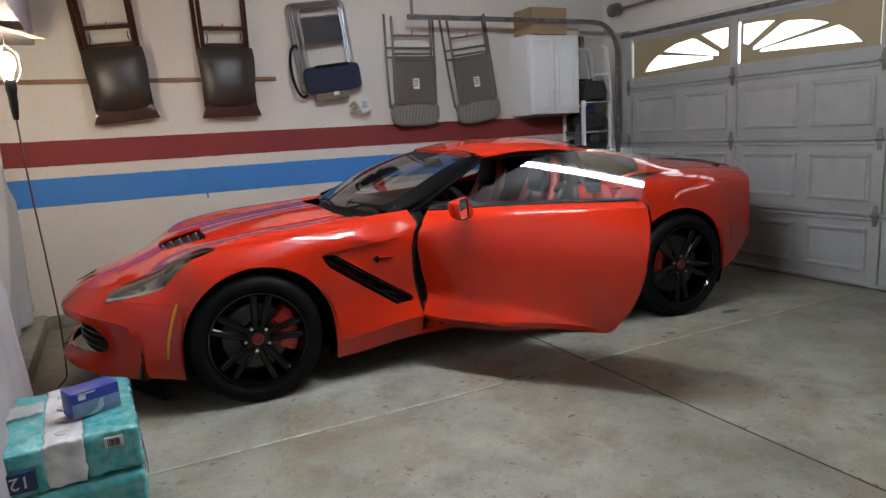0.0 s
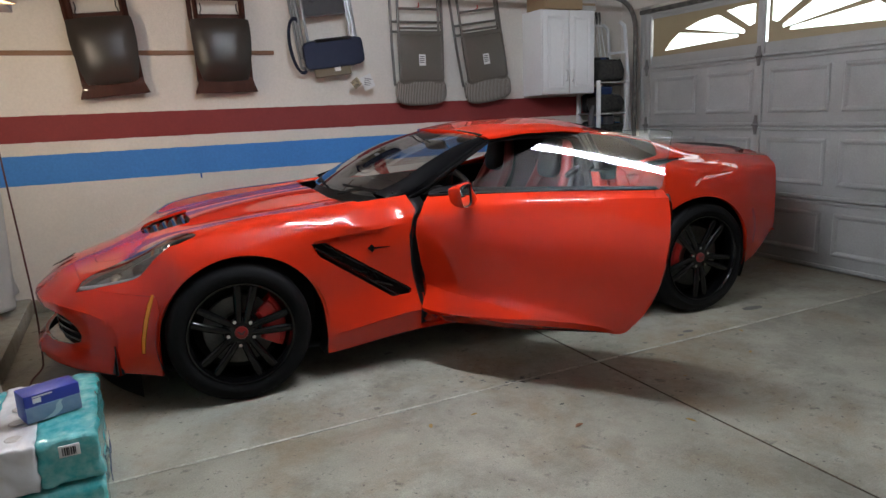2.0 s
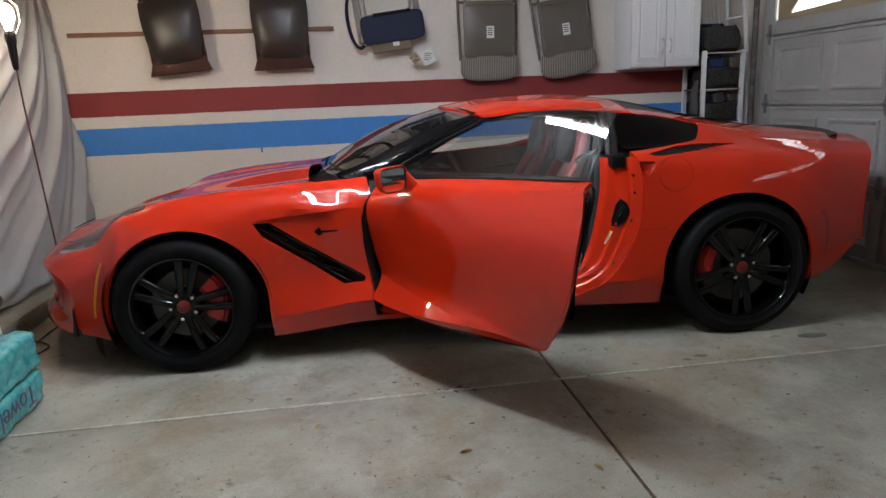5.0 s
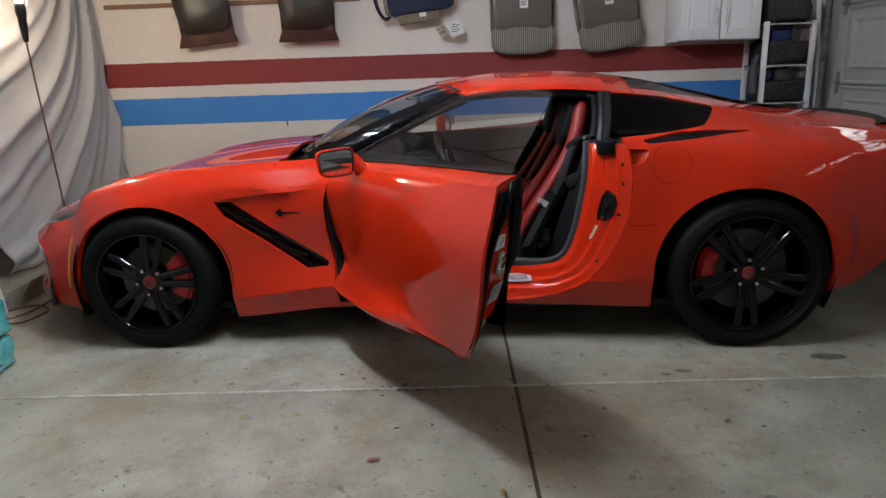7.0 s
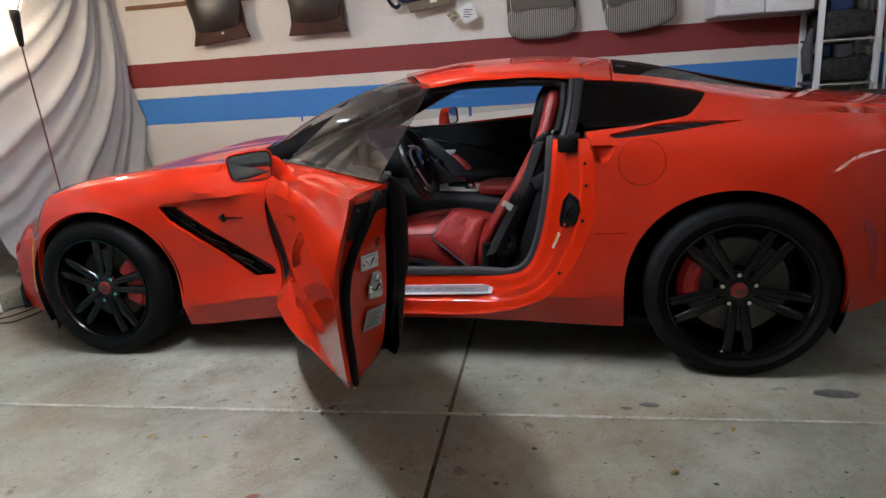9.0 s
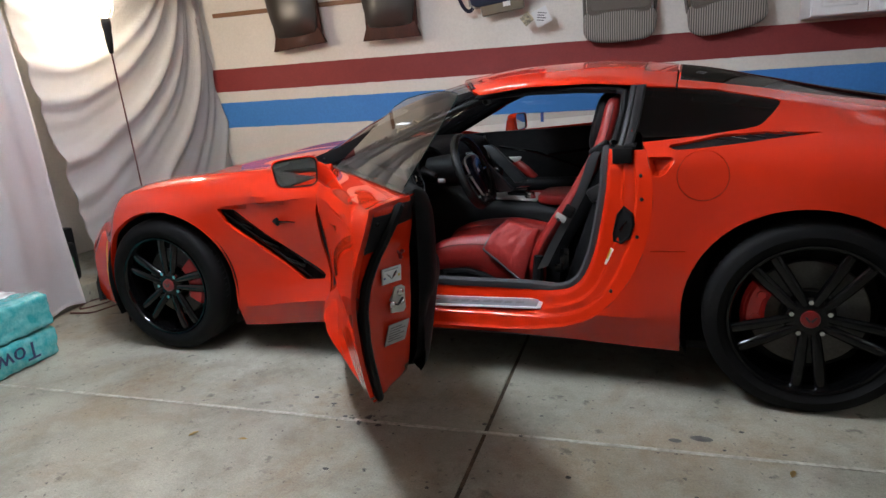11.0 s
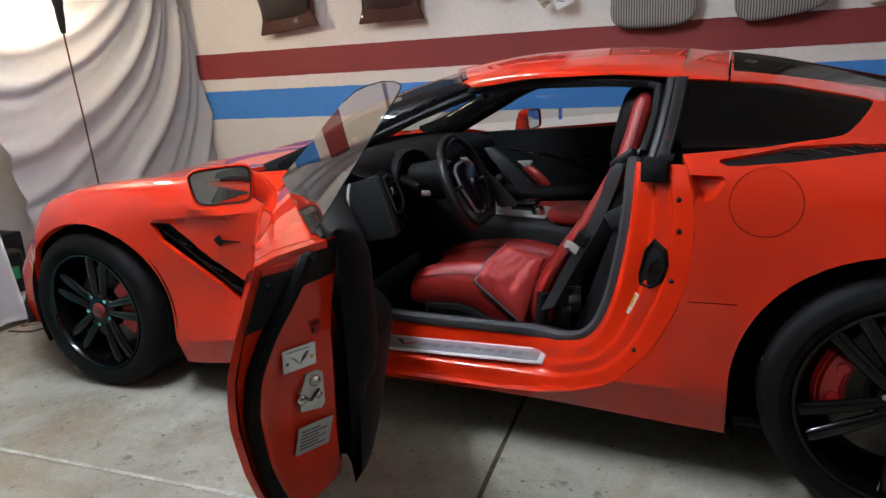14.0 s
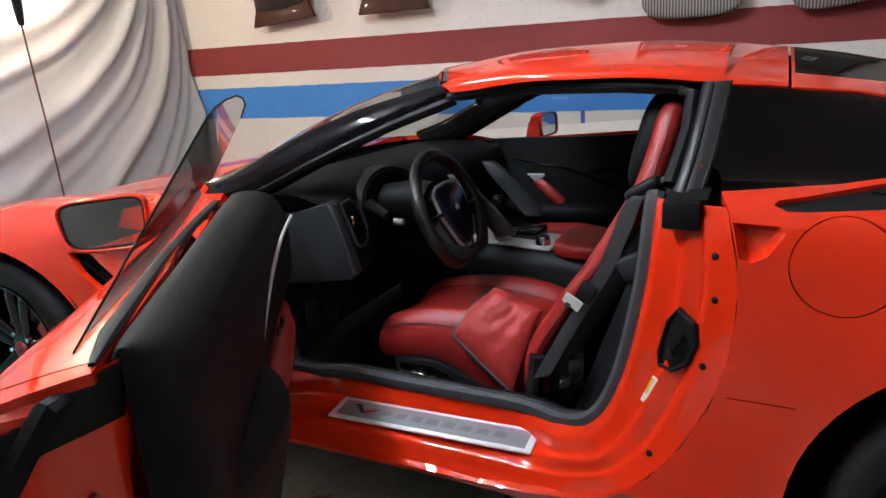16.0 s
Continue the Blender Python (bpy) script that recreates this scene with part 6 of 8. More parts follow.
for a in (90, -90, 12, -12):
    g = bmnew()
    c, s = math.cos(radians(a)), math.sin(radians(a))
    tube(g, [tuple(SW @ Vector((0.05 * c, 0.05 * s, 0.0))), tuple(SW @ Vector((0.11 * c, 0.11 * s, 0.006))), tuple(SW @ Vector((min(0.15, 0.18 * c), 0.18 * s, 0.0)))], [0.02, 0.013, 0.012], 8, flat=((0, 0, 1), 0.6))
    part("spoke", g, TRIM if abs(a) < 60 else GLOSS_BLACK, sw)
g = bmnew()
tube(g, [tuple(SW @ Vector((x * 1.04, y * 1.04, 0.010))) for x, y in smooth_line([(k, *p) for k, p in enumerate(SHIELD + SHIELD[:1])], np.linspace(0, 12, 49))[:-1].tolist()], 0.005, 6, closed=True)
part("bright_ring", g, STEEL, sw, "satin silver ring")
g = bmnew()
plate(g, [(-0.012, 0.0), (-0.004, 0.012), (0.004, 0.012), (0.012, 0.0), (0.0, -0.006)], 0.002, SW @ pose(0, 0, 0.0225) @ pose(0, 0, 0, 0, 0, 90), 0.0005)
part("emblem", g, STEEL, sw)

# centre console
g = bmnew()
rows = []
for x, w, z in ((1.08, 0.16, 0.74), (1.20, 0.15, 0.66), (1.34, 0.135, 0.590), (1.6, 0.13, 0.575), (1.78, 0.13, 0.560), (2.05, 0.13, 0.560)):
    rows.append([(x, YC - w, 0.22), (x, YC - w, z - 0.05), (x, YC - w + 0.02, z - 0.008), (x, YC - w + 0.05, z), (x, YC + w - 0.05, z), (x, YC + w - 0.02, z - 0.008), (x, YC + w, z - 0.05), (x, YC + w, 0.22)])
grid(g, rows)
con = part("console", g, MATT_BLACK, car, "black centre console", angle=50)
g = bmnew()
pad(g, (1.83, YC, 0.585), (0.42, 0.27, 0.06), 0.4)
part("console_lid", g, LEATHER, con, "red leather console lid")
g = bmnew()
box(g, (1.32, YC - 0.10, -0.001), (1.62, YC + 0.10, 0.008), 0.004, pose(0, 0, 0.662, 0, 3.1, 0))
part("shift_plate", g, STEEL, con, "satin metal shifter surround")
g = bmnew()
tube(g, [(1.42, YC - 0.02, 0.61), (1.42, YC - 0.02, 0.66), (1.41, YC - 0.02, 0.70)], [0.028, 0.016, 0.010], 10)
pad(g, (1.41, YC - 0.02, 0.715), (0.05, 0.05, 0.055), 0.85, None, 10)
part("shift_lever", g, GLOSS_BLACK, con, "black shift lever")
g = bmnew()
lathe(g, [(0.0, 0.03), (0.022, 0.03), (0.026, 0.02), (0.03, 0.0)], (1.575, YC - 0.045, 0.582), "z", 20)
part("drive_knob", g, CHROME, con)
g = bmnew()
box(g, (1.45, YC - 0.02, 0.586), (1.55, YC + 0.10, 0.618), 0.008)
part("cup_lid", g, GLOSS_BLACK, con)
for side in (-1, 1):
    g = bmnew()
    wing = [(1.30, 0.84), (1.350, 0.842), (1.38, 0.822), (1.475, 0.735), (1.550, 0.660), (1.545, 0.648), (1.480, 0.640), (1.385, 0.745), (1.34, 0.790)]
    wing = [(1.06 + (x - 1.06) * 0.93, z - 0.012) for x, z in wing]
    plate(g, wing[::-1], 0.022, pose(0, YC + side * 0.148 + 0.011, 0, 90, 0, 0), 0.006)
    part("console_rib", g, TRIM, con, "dark grey console wing")

# inside of the far door
g = bmnew()
outl = [(0.95, 0.25), (0.95, 0.835), (1.2, 0.848), (1.6, 0.858), (2.08, 0.880), (2.08, 0.25)]
plate(g, outl, 0.04, pose(0, 2 * YC - 0.21, 0, 90, 0, 0), 0.012)
fd = part("far_door_panel", g, DASH, car, "black inner panel of the closed passenger door")
g = bmnew()
tube(g, [(1.10, 2 * YC - 0.27, 0.56), (1.35, 2 * YC - 0.295, 0.535), (1.6, 2 * YC - 0.30, 0.535), (1.95, 2 * YC - 0.27, 0.56)], [0.02, 0.04, 0.042, 0.02], 12)
part("armrest", g, DASH, fd)
g = bmnew()
tube(g, [(1.325, 2 * YC - 0.280, 0.672), (1.36, 2 * YC - 0.292, 0.648), (1.41, 2 * YC - 0.298, 0.605), (1.445, 2 * YC - 0.292, 0.570)], [0.020, 0.024, 0.026, 0.024], 12, flat=((0, 1, 0), 0.7))
part("door_pull", g, LEATHER, fd, "red leather door pull")
g = bmnew()
plate(g, [(-0.042, 0.008), (0.034, 0.010), (0.038, 0.002), (0.012, -0.026), (-0.004, -0.024)], 0.012, pose(1.328, 2 * YC - 0.285, 0.690, 90, 0, 0), 0.004)
part("door_handle", g, STEEL, fd, "chrome inner door handle")
g = bmnew()
tube(g, [(1.128, 2 * YC - 0.258, 0.83), (1.150, 2 * YC - 0.262, 0.77), (1.175, 2 * YC - 0.262, 0.69), (1.20, 2 * YC - 0.262, 0.60)], 0.007, 6)
part("trim_line", g, TRIM, fd)
for pts in (((1.22, 0.76), (1.45, 0.72), (1.70, 0.63), (1.98, 0.56)), ((1.50, 0.70), (1.75, 0.73), (2.0, 0.76))):
    g = bmnew()
    tube(g, [(x, 2 * YC - 0.253, z) for x, z in pts], 0.008, 6, flat=((0, 1, 0), 0.6))
    part("panel_crease", g, GLOSS_BLACK, fd)
g = bmnew()
tube(g, [(1.155, 2 * YC - 0.30, 0.735), (1.165, 2 * YC - 0.30, 0.70), (1.18, 2 * YC - 0.30, 0.665)], [0.004, 0.007, 0.004], 8)
part("vent_edge", g, CHROME, fd, "bright edge of the far air vent")
# rear-view mirror, sun visor
g = bmnew()
pad(g, (1.36, YC, 1.075), (0.03, 0.22, 0.06), 0.5, pose(0, 0, 0, 0, -10, 12))
part("rear_view_mirror", g, MATT_BLACK, car, "black rear-view mirror")
g = bmnew()
pad(g, (1.52, 0.68, 1.115), (0.17, 0.30, 0.02), 0.4, pose(0, 0, 0, 0, -14, 0))
part("sun_visor", g, DASH, car)
# pedals in the footwell
for k, (y, z) in enumerate(((0.42, 0.36), (0.53, 0.38), (0.64, 0.36))):
    g = bmnew()
    box(g, (0.86, y - 0.03, z - 0.05), (0.875, y + 0.03, z + 0.05), 0.005, None)
    part("pedal", g, TRIM, car)

# ---- the garage ----
WALL = mat("cream_wall_paint", (0.70, 0.655, 0.585), 0.75, second=(0.63, 0.585, 0.515), scale=2.2, amount=0.6, fine=(60, 0.06), bump=0.5, bump_scale=95)
RED_BAND = mat("brick_red_wall_paint", (0.235, 0.028, 0.026), 0.7, second=(0.20, 0.022, 0.022), scale=3, amount=0.6, fine=(60, 0.08), bump=0.5, bump_scale=95)
BLUE_BAND = mat("sky_blue_wall_paint", (0.05, 0.23, 0.60), 0.7, second=(0.045, 0.205, 0.55), scale=3, amount=0.6, fine=(60, 0.08), bump=0.5, bump_scale=95)
CEIL = mat("ceiling_white", (0.64, 0.63, 0.61), 0.9, scale=3, fine=(80, 0.06), bump=0.4, bump_scale=110)
DOOR_PAINT = mat("garage_door_white", (0.41, 0.405, 0.385), 0.55, second=(0.32, 0.316, 0.295), scale=3.5, amount=0.7, fine=(90, 0.08), bump=0.25, bump_scale=260)
TAN = mat("tan_window_insert", (0.36, 0.29, 0.17), 0.6, second=(0.30, 0.235, 0.13), scale=4)
IRON = mat("galvanised_iron", (0.30, 0.30, 0.29), 0.5, 0.8, second=(0.16, 0.14, 0.12), scale=10, amount=0.8, fine=(80, 0.2))
DARK_IRON = mat("painted_dark_track", (0.05, 0.048, 0.045), 0.55, second=(0.35, 0.32, 0.28), scale=16, amount=0.45, fine=(90, 0.2))
WHITE = mat("white_melamine", (0.74, 0.74, 0.73), 0.38, second=(0.68, 0.68, 0.67), scale=3, fine=(40, 0.03))
BROWN_BOX = mat("cardboard", (0.33, 0.23, 0.13), 0.85, second=(0.27, 0.18, 0.10), scale=6, fine=(70, 0.1), bump=0.2, bump_scale=150)


def concrete(name):
    m = bpy.data.materials.new(name)
    m.use_nodes = True
    n, l = m.node_tree.nodes, m.node_tree.links
    b = n["Principled BSDF"]
    tc = n.new("ShaderNodeTexCoord")

    def noise_node(scale, detail, rough=0.6, distortion=0.0):
        t = n.new("ShaderNodeTexNoise")
        t.inputs["Scale"].default_value, t.inputs["Detail"].default_value, t.inputs["Roughness"].default_value, t.inputs["Distortion"].default_value = scale, detail, rough, distortion
        l.new(tc.outputs["Object"], t.inputs["Vector"])
        return t.outputs["Fac"]

    def span(value, lo, hi, a, c):
        r = n.new("ShaderNodeMapRange")
        for key, x in (("From Min", lo), ("From Max", hi), ("To Min", a), ("To Max", c)):
            r.inputs[key].default_value = x
        l.new(value, r.inputs["Value"])
        return r.outputs["Result"]

    def blend(fac, a, c, kind="MIX"):
        x = n.new("ShaderNodeMix")
        x.data_type, x.blend_type = "RGBA", kind
        for socket, v in (("Factor", fac), ("A", a), ("B", c)):
            if isinstance(v, (tuple, float, int)):
                x.inputs[socket].default_value = (*v, 1) if isinstance(v, tuple) else v
            else:
                l.new(v, x.inputs[socket])
        return x.outputs["Result"]

    col = blend(span(noise_node(0.9, 5), 0.38, 0.66, 0, 1), (0.40, 0.382, 0.312), (0.24, 0.228, 0.180))
    col = blend(span(noise_node(2.3, 8, 0.72, 0.15), 0.46, 0.64, 0, 0.75), col, (0.15, 0.136, 0.102))
    col = blend(span(noise_node(1.3, 7, 0.7, 0.3), 0.50, 0.66, 0, 0.65), col, (0.23, 0.155, 0.08))
    col = blend(span(noise_node(5.5, 9, 0.75, 0.2), 0.54, 0.74, 0, 0.5), col, (0.46, 0.438, 0.365))
    col = blend(span(noise_node(26, 6, 0.7), 0.40, 0.7, 0.0, 0.35), col, (0.36, 0.338, 0.272))
    col = blend(1.0, col, span(noise_node(150, 4), 0.3, 0.7, 0.78, 1.12), "MULTIPLY")
    col = blend(span(noise_node(11, 6, 0.6), 0.62, 0.70, 0, 0.7), col, (0.055, 0.05, 0.042))
    col = blend(span(noise_node(38, 4, 0.55), 0.645, 0.70, 0, 0.85), col, (0.05, 0.045, 0.038))
    l.new(col, b.inputs["Base Color"])
    l.new(span(noise_node(2.6, 6), 0.3, 0.7, 0.42, 0.68), b.inputs["Roughness"])
    bp = n.new("ShaderNodeBump")
    bp.inputs["Strength"].default_value, bp.inputs["Distance"].default_value = 0.35, 0.004
    l.new(noise_node(70, 6), bp.inputs["Height"])
    l.new(bp.outputs["Normal"], b.inputs["Normal"])
    return m


CONCRETE = concrete("stained_concrete")


def gsolo(name, bm, material, label, category, group="", kind="", smooth=True, angle=35):
    return solo(name, move(bm, GM), material, label, category, group, kind, smooth, angle)


def gpart(name, bm, material, parent, label="", smooth=True, angle=35):
    return part(name, move(bm, GM), material, parent, label, smooth, angle)


def gthing(name, x, y, z, label, category, group="", kind=""):
    return thing(name, GM @ pose(x, y, z), label, category, group, kind)


X0, X1, Y1, TOP = -1.95, 4.06, -6.2, 2.62
# ground sheet and floor slabs
g = bmnew()
grid(g, [[(-300, -300, -0.03), (300, -300, -0.03)], [(-300, 300, -0.03), (300, 300, -0.03)]])
solo("ground", g, mat("driveway_concrete", (0.24, 0.23, 0.20), 0.9, scale=0.6, fine=(30, 0.15)), "pale concrete ground outside the garage", "ground", kind="structure")
floor_root = gthing("floor", 1.5, -2.8, 0, "stained grey concrete garage floor with sawn joints", "floor", kind="structure")
for xa, xb in ((X0, 1.52), (1.52, X1 + 0.12)):
    for ya, yb in ((0.0, -2.84), (-2.84, Y1)):
        g = bmnew()
        box(g, (xa + 0.006, yb + 0.006, -0.028), (xb - 0.006, ya - 0.006, 0.0), 0.006)
        gpart("slab", g, CONCRETE, floor_root)
g = bmnew()
box(g, (X0, -2.8475, -0.027), (X1, -2.8325, 0.0008))
gpart("joint_filler", g, mat("pale_joint_dust", (0.52, 0.49, 0.42), 0.95, second=(0.20, 0.17, 0.13), scale=7, amount=0.7, fine=(60, 0.3)), floor_root)
g = bmnew()
for ya, yb in ((Y1, -2.848), (-2.832, 0)):
    box(g, (1.513, ya, -0.027), (1.527, yb, -0.004))
gpart("joint_filler", g, mat("joint_dirt", (0.03, 0.022, 0.014), 0.95, second=(0.15, 0.10, 0.055), scale=14, amount=0.8, fine=(80, 0.4)), floor_root)

# walls and ceiling
g = bmnew()
box(g, (X0 - 0.15, 0.0, 0.0), (X1 + 0.3, 0.14, TOP))
gsolo("wall_north", g, WALL, "cream painted garage wall with orange-peel texture", "wall", kind="structure", smooth=False)
g = bmnew()
box(g, (X0 - 0.15, Y1, 0.0), (X0, 0.0, TOP))
gsolo("wall_west", g, WALL, "cream painted end wall", "wall", kind="structure", smooth=False)
# never in view; its dark tone is set for bounce and reflections on the car
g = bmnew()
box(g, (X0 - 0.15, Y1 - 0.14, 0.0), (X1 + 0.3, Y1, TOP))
gsolo("wall_south", g, mat("bounce_limiting_brown_grey", (0.27, 0.26, 0.24), 0.8, second=(0.21, 0.20, 0.185), scale=1.5, amount=0.8, fine=(60, 0.08)), "unseen side wall, brown-grey to limit the bounced light", "wall", kind="structure", smooth=False)
g = bmnew()
box(g, (X0 - 0.15, Y1 - 0.14, TOP), (X1 + 0.3, 0.14, TOP + 0.15))
gsolo("ceiling", g, CEIL, "off-white plastered ceiling", "ceiling", kind="structure", smooth=False)
g = bmnew()
box(g, (X1 + 0.04, -0.40, 0.0), (X1 + 0.24, 0.0, TOP))
box(g, (X1 + 0.04, Y1, 0.0), (X1 + 0.24, -5.36, TOP))
box(g, (X1 + 0.04, -5.36, 2.10), (X1 + 0.24, -0.40, TOP))
gsolo("wall_east", g, WALL, "cream wall round the garage door", "wall", kind="structure", smooth=False)


def band(z0, z1, material, label):
    """A painted stripe with slightly uneven edges."""
    g = bmnew()
    rng = random.Random(int(z0 * 1000))
    xs = np.linspace(X0, X1 + 0.03, 160)
    rows = [[(x, -0.0025, z0 + rng.uniform(-0.0016, 0.0016)) for x in xs], [(x, -0.0025, z1 + rng.uniform(-0.0016, 0.0016)) for x in xs]]
    grid(g, rows)
    gsolo("trim", g, material, label, "wall stripe", kind="structure", smooth=False)


band(1.188, 1.368, RED_BAND, "dark red stripe painted along the wall")
band(0.897, 1.100, BLUE_BAND, "blue stripe painted along the wall")
g = bmnew()
box(g, (X0, -0.05, 0.0), (X1, 0.0, 0.09), 0.008)
gsolo("baseboard", g, CONCRETE, "low concrete footing along the wall", "footing", kind="structure")
g = bmnew()
box(g, (X0, -2.6, 0.0), (-1.22, -0.05, 0.115), 0.012)
gsolo("concrete_step", g, CONCRETE, "low worn concrete step along the end wall", "step", kind="structure")
g = bmnew()
box(g, (1.30, -0.004, 0.83), (1.322, -0.001, 0.90), 0)
TAPE = mat("blue_masking_tape", (0.02, 0.10, 0.35), 0.6, scale=10)
gsolo("masking_tape", g, TAPE, "strip of blue masking tape on the wall", "tape")
g = bmnew()
box(g, (-0.0, -0.004, 0.86), (0.012, -0.001, 0.897), 0)
gsolo("masking_tape", g, TAPE, "short strip of blue masking tape on the wall", "tape")

# ---- garage door ----
gd = gthing("door_1", X1, -2.88, 0, "white panelled sectional garage door with sunburst windows", "garage door", kind="structure")
COLS = [-0.44, -1.665, -2.875, -4.085, -5.30]
JOINTS = [0.012, 0.52, 1.055, 1.585, 2.085]
LIGHTS = [[(-0.63, 1.735), (-0.70, 1.81), (-0.80, 1.872), (-1.43, 1.787), (-1.44, 1.765)], [(-0.87, 1.897), (-1.02, 1.945), (-1.20, 1.965), (-1.25, 1.955), (-1.50, 1.812), (-1.495, 1.785)],
          [(-1.31, 1.985), (-1.45, 2.0), (-1.592, 2.0), (-1.592, 1.855), (-1.54, 1.835)]]


for r in range(4):
    z0, z1 = JOINTS[r], JOINTS[r + 1]
    g = bmnew()
    if r < 3:
        box(g, (X1, COLS[-1], z0 + 0.004), (X1 + 0.035, COLS[0], z1 - 0.004), 0.004)
        box(g, (X1 + 0.012, COLS[-1], max(0.001, z0 - 0.03)), (X1 + 0.030, COLS[0], z0 + 0.03))
        sec = gpart("section", g, DOOR_PAINT, gd)
    else:
        box(g, (X1, COLS[-1], z0 + 0.004), (X1 + 0.035, COLS[0], 1.70), 0.004)
        box(g, (X1 + 0.012, COLS[-1], z0 - 0.03), (X1 + 0.030, COLS[0], z0 + 0.03))
        box(g, (X1, COLS[-1], 2.025), (X1 + 0.035, COLS[0], z1), 0.004)
        sec = gpart("section", g, DOOR_PAINT, gd)
    for x in range(5):
        g = bmnew()
        box(g, (X1 - 0.022, COLS[x] - 0.033, z0 + 0.008), (X1 + 0.002, COLS[x] + 0.033, z1 - 0.008), 0.004)
        gpart("stile", g, DOOR_PAINT, gd)
    g = bmnew()
    box(g, (X1 - 0.018, COLS[-1], z0 + 0.004), (X1 + 0.002, COLS[0], z0 + 0.03), 0.006)
    box(g, (X1 - 0.018, COLS[-1], z1 - 0.03), (X1 + 0.002, COLS[0], z1 - 0.005), 0.006)
    gpart("rail", g, DOOR_PAINT, gd)
    if r < 3:
        for c in range(4):
            ya, yb = COLS[c] - 0.085, COLS[c + 1] + 0.06
            for a, b in ((ya, ya - 0.50), (yb + 0.47, yb)):
                g = bmnew()
                zl, zh = z0 + 0.105, z1 - 0.085
                ring = []
                for o, q in ((0.0, 0.0), (0.010, -0.010), (0.022, -0.010), (0.040, 0.002)):
                    ring.append([g.verts.new((X1 + 0.0005 - 0.006 + q, yy, zz)) for yy, zz in ((a - o, zl + o), (b + o, zl + o), (b + o, zh - o), (a - o, zh - o))])
                for u, v in zip(ring, ring[1:]):
                    for k in range(4):
                        g.faces.new((u[k], u[(k + 1) % 4], v[(k + 1) % 4], v[k]))
                g.faces.new(ring[-1])
                gpart("raised_panel", g, DOOR_PAINT, gd, smooth=False)
    else:
        for c in range(4):
            g = bmnew()
            lo, hi = COLS[c + 1] + 0.05, COLS[c] - 0.05
            grid(g, [[(X1 + 0.012, y, z) for y in np.linspace(lo, hi, 12)] for z in np.linspace(1.69, 2.035, 8)])
            for poly in LIGHTS:
                flip = poly if c == 0 else [(2 * COLS[1] - y, z) for y, z in poly] if c == 1 else [(y + COLS[2] - COLS[0], z) for y, z in poly] if c == 2 else [(2 * COLS[1] - y + COLS[2] - COLS[0], z) for y, z in poly]
                cut_out(g, flip, "x").free()
            bmesh.ops.solidify(g, geom=g.faces[:], thickness=0.012)
            ins = gpart("window_insert", g, TAN, gd, "tan plastic sunburst window insert", smooth=False)
            g = bmnew()
            grid(g, [[(X1 + 0.027, y, z) for y in (lo, hi)] for z in (1.69, 2.035)])
            pane = gpart("pane", g, GLASS, ins, smooth=False)
            pane.visible_shadow = False
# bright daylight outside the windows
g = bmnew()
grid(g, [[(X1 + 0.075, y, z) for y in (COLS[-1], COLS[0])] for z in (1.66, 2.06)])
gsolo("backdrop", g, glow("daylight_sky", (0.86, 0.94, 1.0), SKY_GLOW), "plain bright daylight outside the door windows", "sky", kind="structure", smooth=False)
# hinges and rollers
for r in range(1, 4):
    for x in range(5):
        g = bmnew()
        y, z = COLS[x], JOINTS[r]
        plate(g, [(-0.03, 0), (-0.018, 0.03), (-0.012, 0.075), (0.012, 0.075), (0.018, 0.03), (0.03, 0), (0.018, -0.03), (0.012, -0.075), (-0.012, -0.075), (-0.018, -0.03)], 0.004, pose(X1 - 0.027, y, z + 0.012, 90, 0, -90), 0.001)
        tube(g, [(X1 - 0.034, y - 0.03, z + 0.012), (X1 - 0.034, y + 0.03, z + 0.012)], 0.009, 8)
        gpart("hinge", g, IRON, gd, "grey steel hinge")
# weather strip and header beam
g = bmnew()
box(g, (X1 - 0.03, -5.5, 2.088), (X1 + 0.02, -0.33, 2.125), 0.005)
gpart("top_seal", g, DARK_IRON, gd)
g = bmnew()
box(g, (X1 - 0.02, -5.6, 2.15), (X1 + 0.039, -0.22, 2.62), 0.006)
gsolo("header_beam", g, WALL, "cream painted beam above the garage door", "beam", kind="structure")
g = bmnew()
box(g, (X1 - 0.01, -0.415, 0.0), (X1 + 0.039, -0.33, 2.15), 0.004)
gsolo("door_frame", g, DOOR_PAINT, "painted garage door jamb", "door frame", kind="structure")

# track with its curve
trk = gthing("door_track", 3.4, -0.36, 2.2, "dark steel garage door track bending up to the ceiling", "track")
g = bmnew()
path = arc_path([(X1 - 0.10, -0.36, 0.03), (X1 - 0.10, -0.36, 2.235), (1.72, -0.36, 2.235)], 0.32, 10)
tube(g, path, 0.024, 6, flat=((0, 1, 0), 0.7))
gpart("rail", g, DARK_IRON, trk)
g = bmnew()
box(g, (1.70, -0.375, 2.215), (2.02, -0.345, 2.255), 0.003)
gpart("end_plate", g, IRON, trk)
g = bmnew()
box(g, (1.72, -0.385, 2.24), (1.745, -0.375, TOP), 0.002)
for k in range(9):
    lathe(g, [(0.0, -0.002), (0.005, -0.002)], (1.7325, -0.385, 2.27 + 0.04 * k), "y", 8)
gpart("hanger_strap", g, IRON, trk, "perforated steel hanger strap")
g = bmnew()
lathe(g, [(0.015, -0.05), (0.06, -0.05), (0.062, -0.03), (0.05, -0.02), (0.05, 0.02), (0.062, 0.03), (0.06, 0.05), (0.015, 0.05)], (X1 - 0.10, -0.33, 2.36), "y", 24)
gpart("cable_drum", g, DARK_IRON, trk)
g = bmnew()
tube(g, [(X1 - 0.10, -0.3, 2.36), (X1 - 0.10, -5.5, 2.36)], 0.013, 10)
gpart("torsion_shaft", g, IRON, trk)

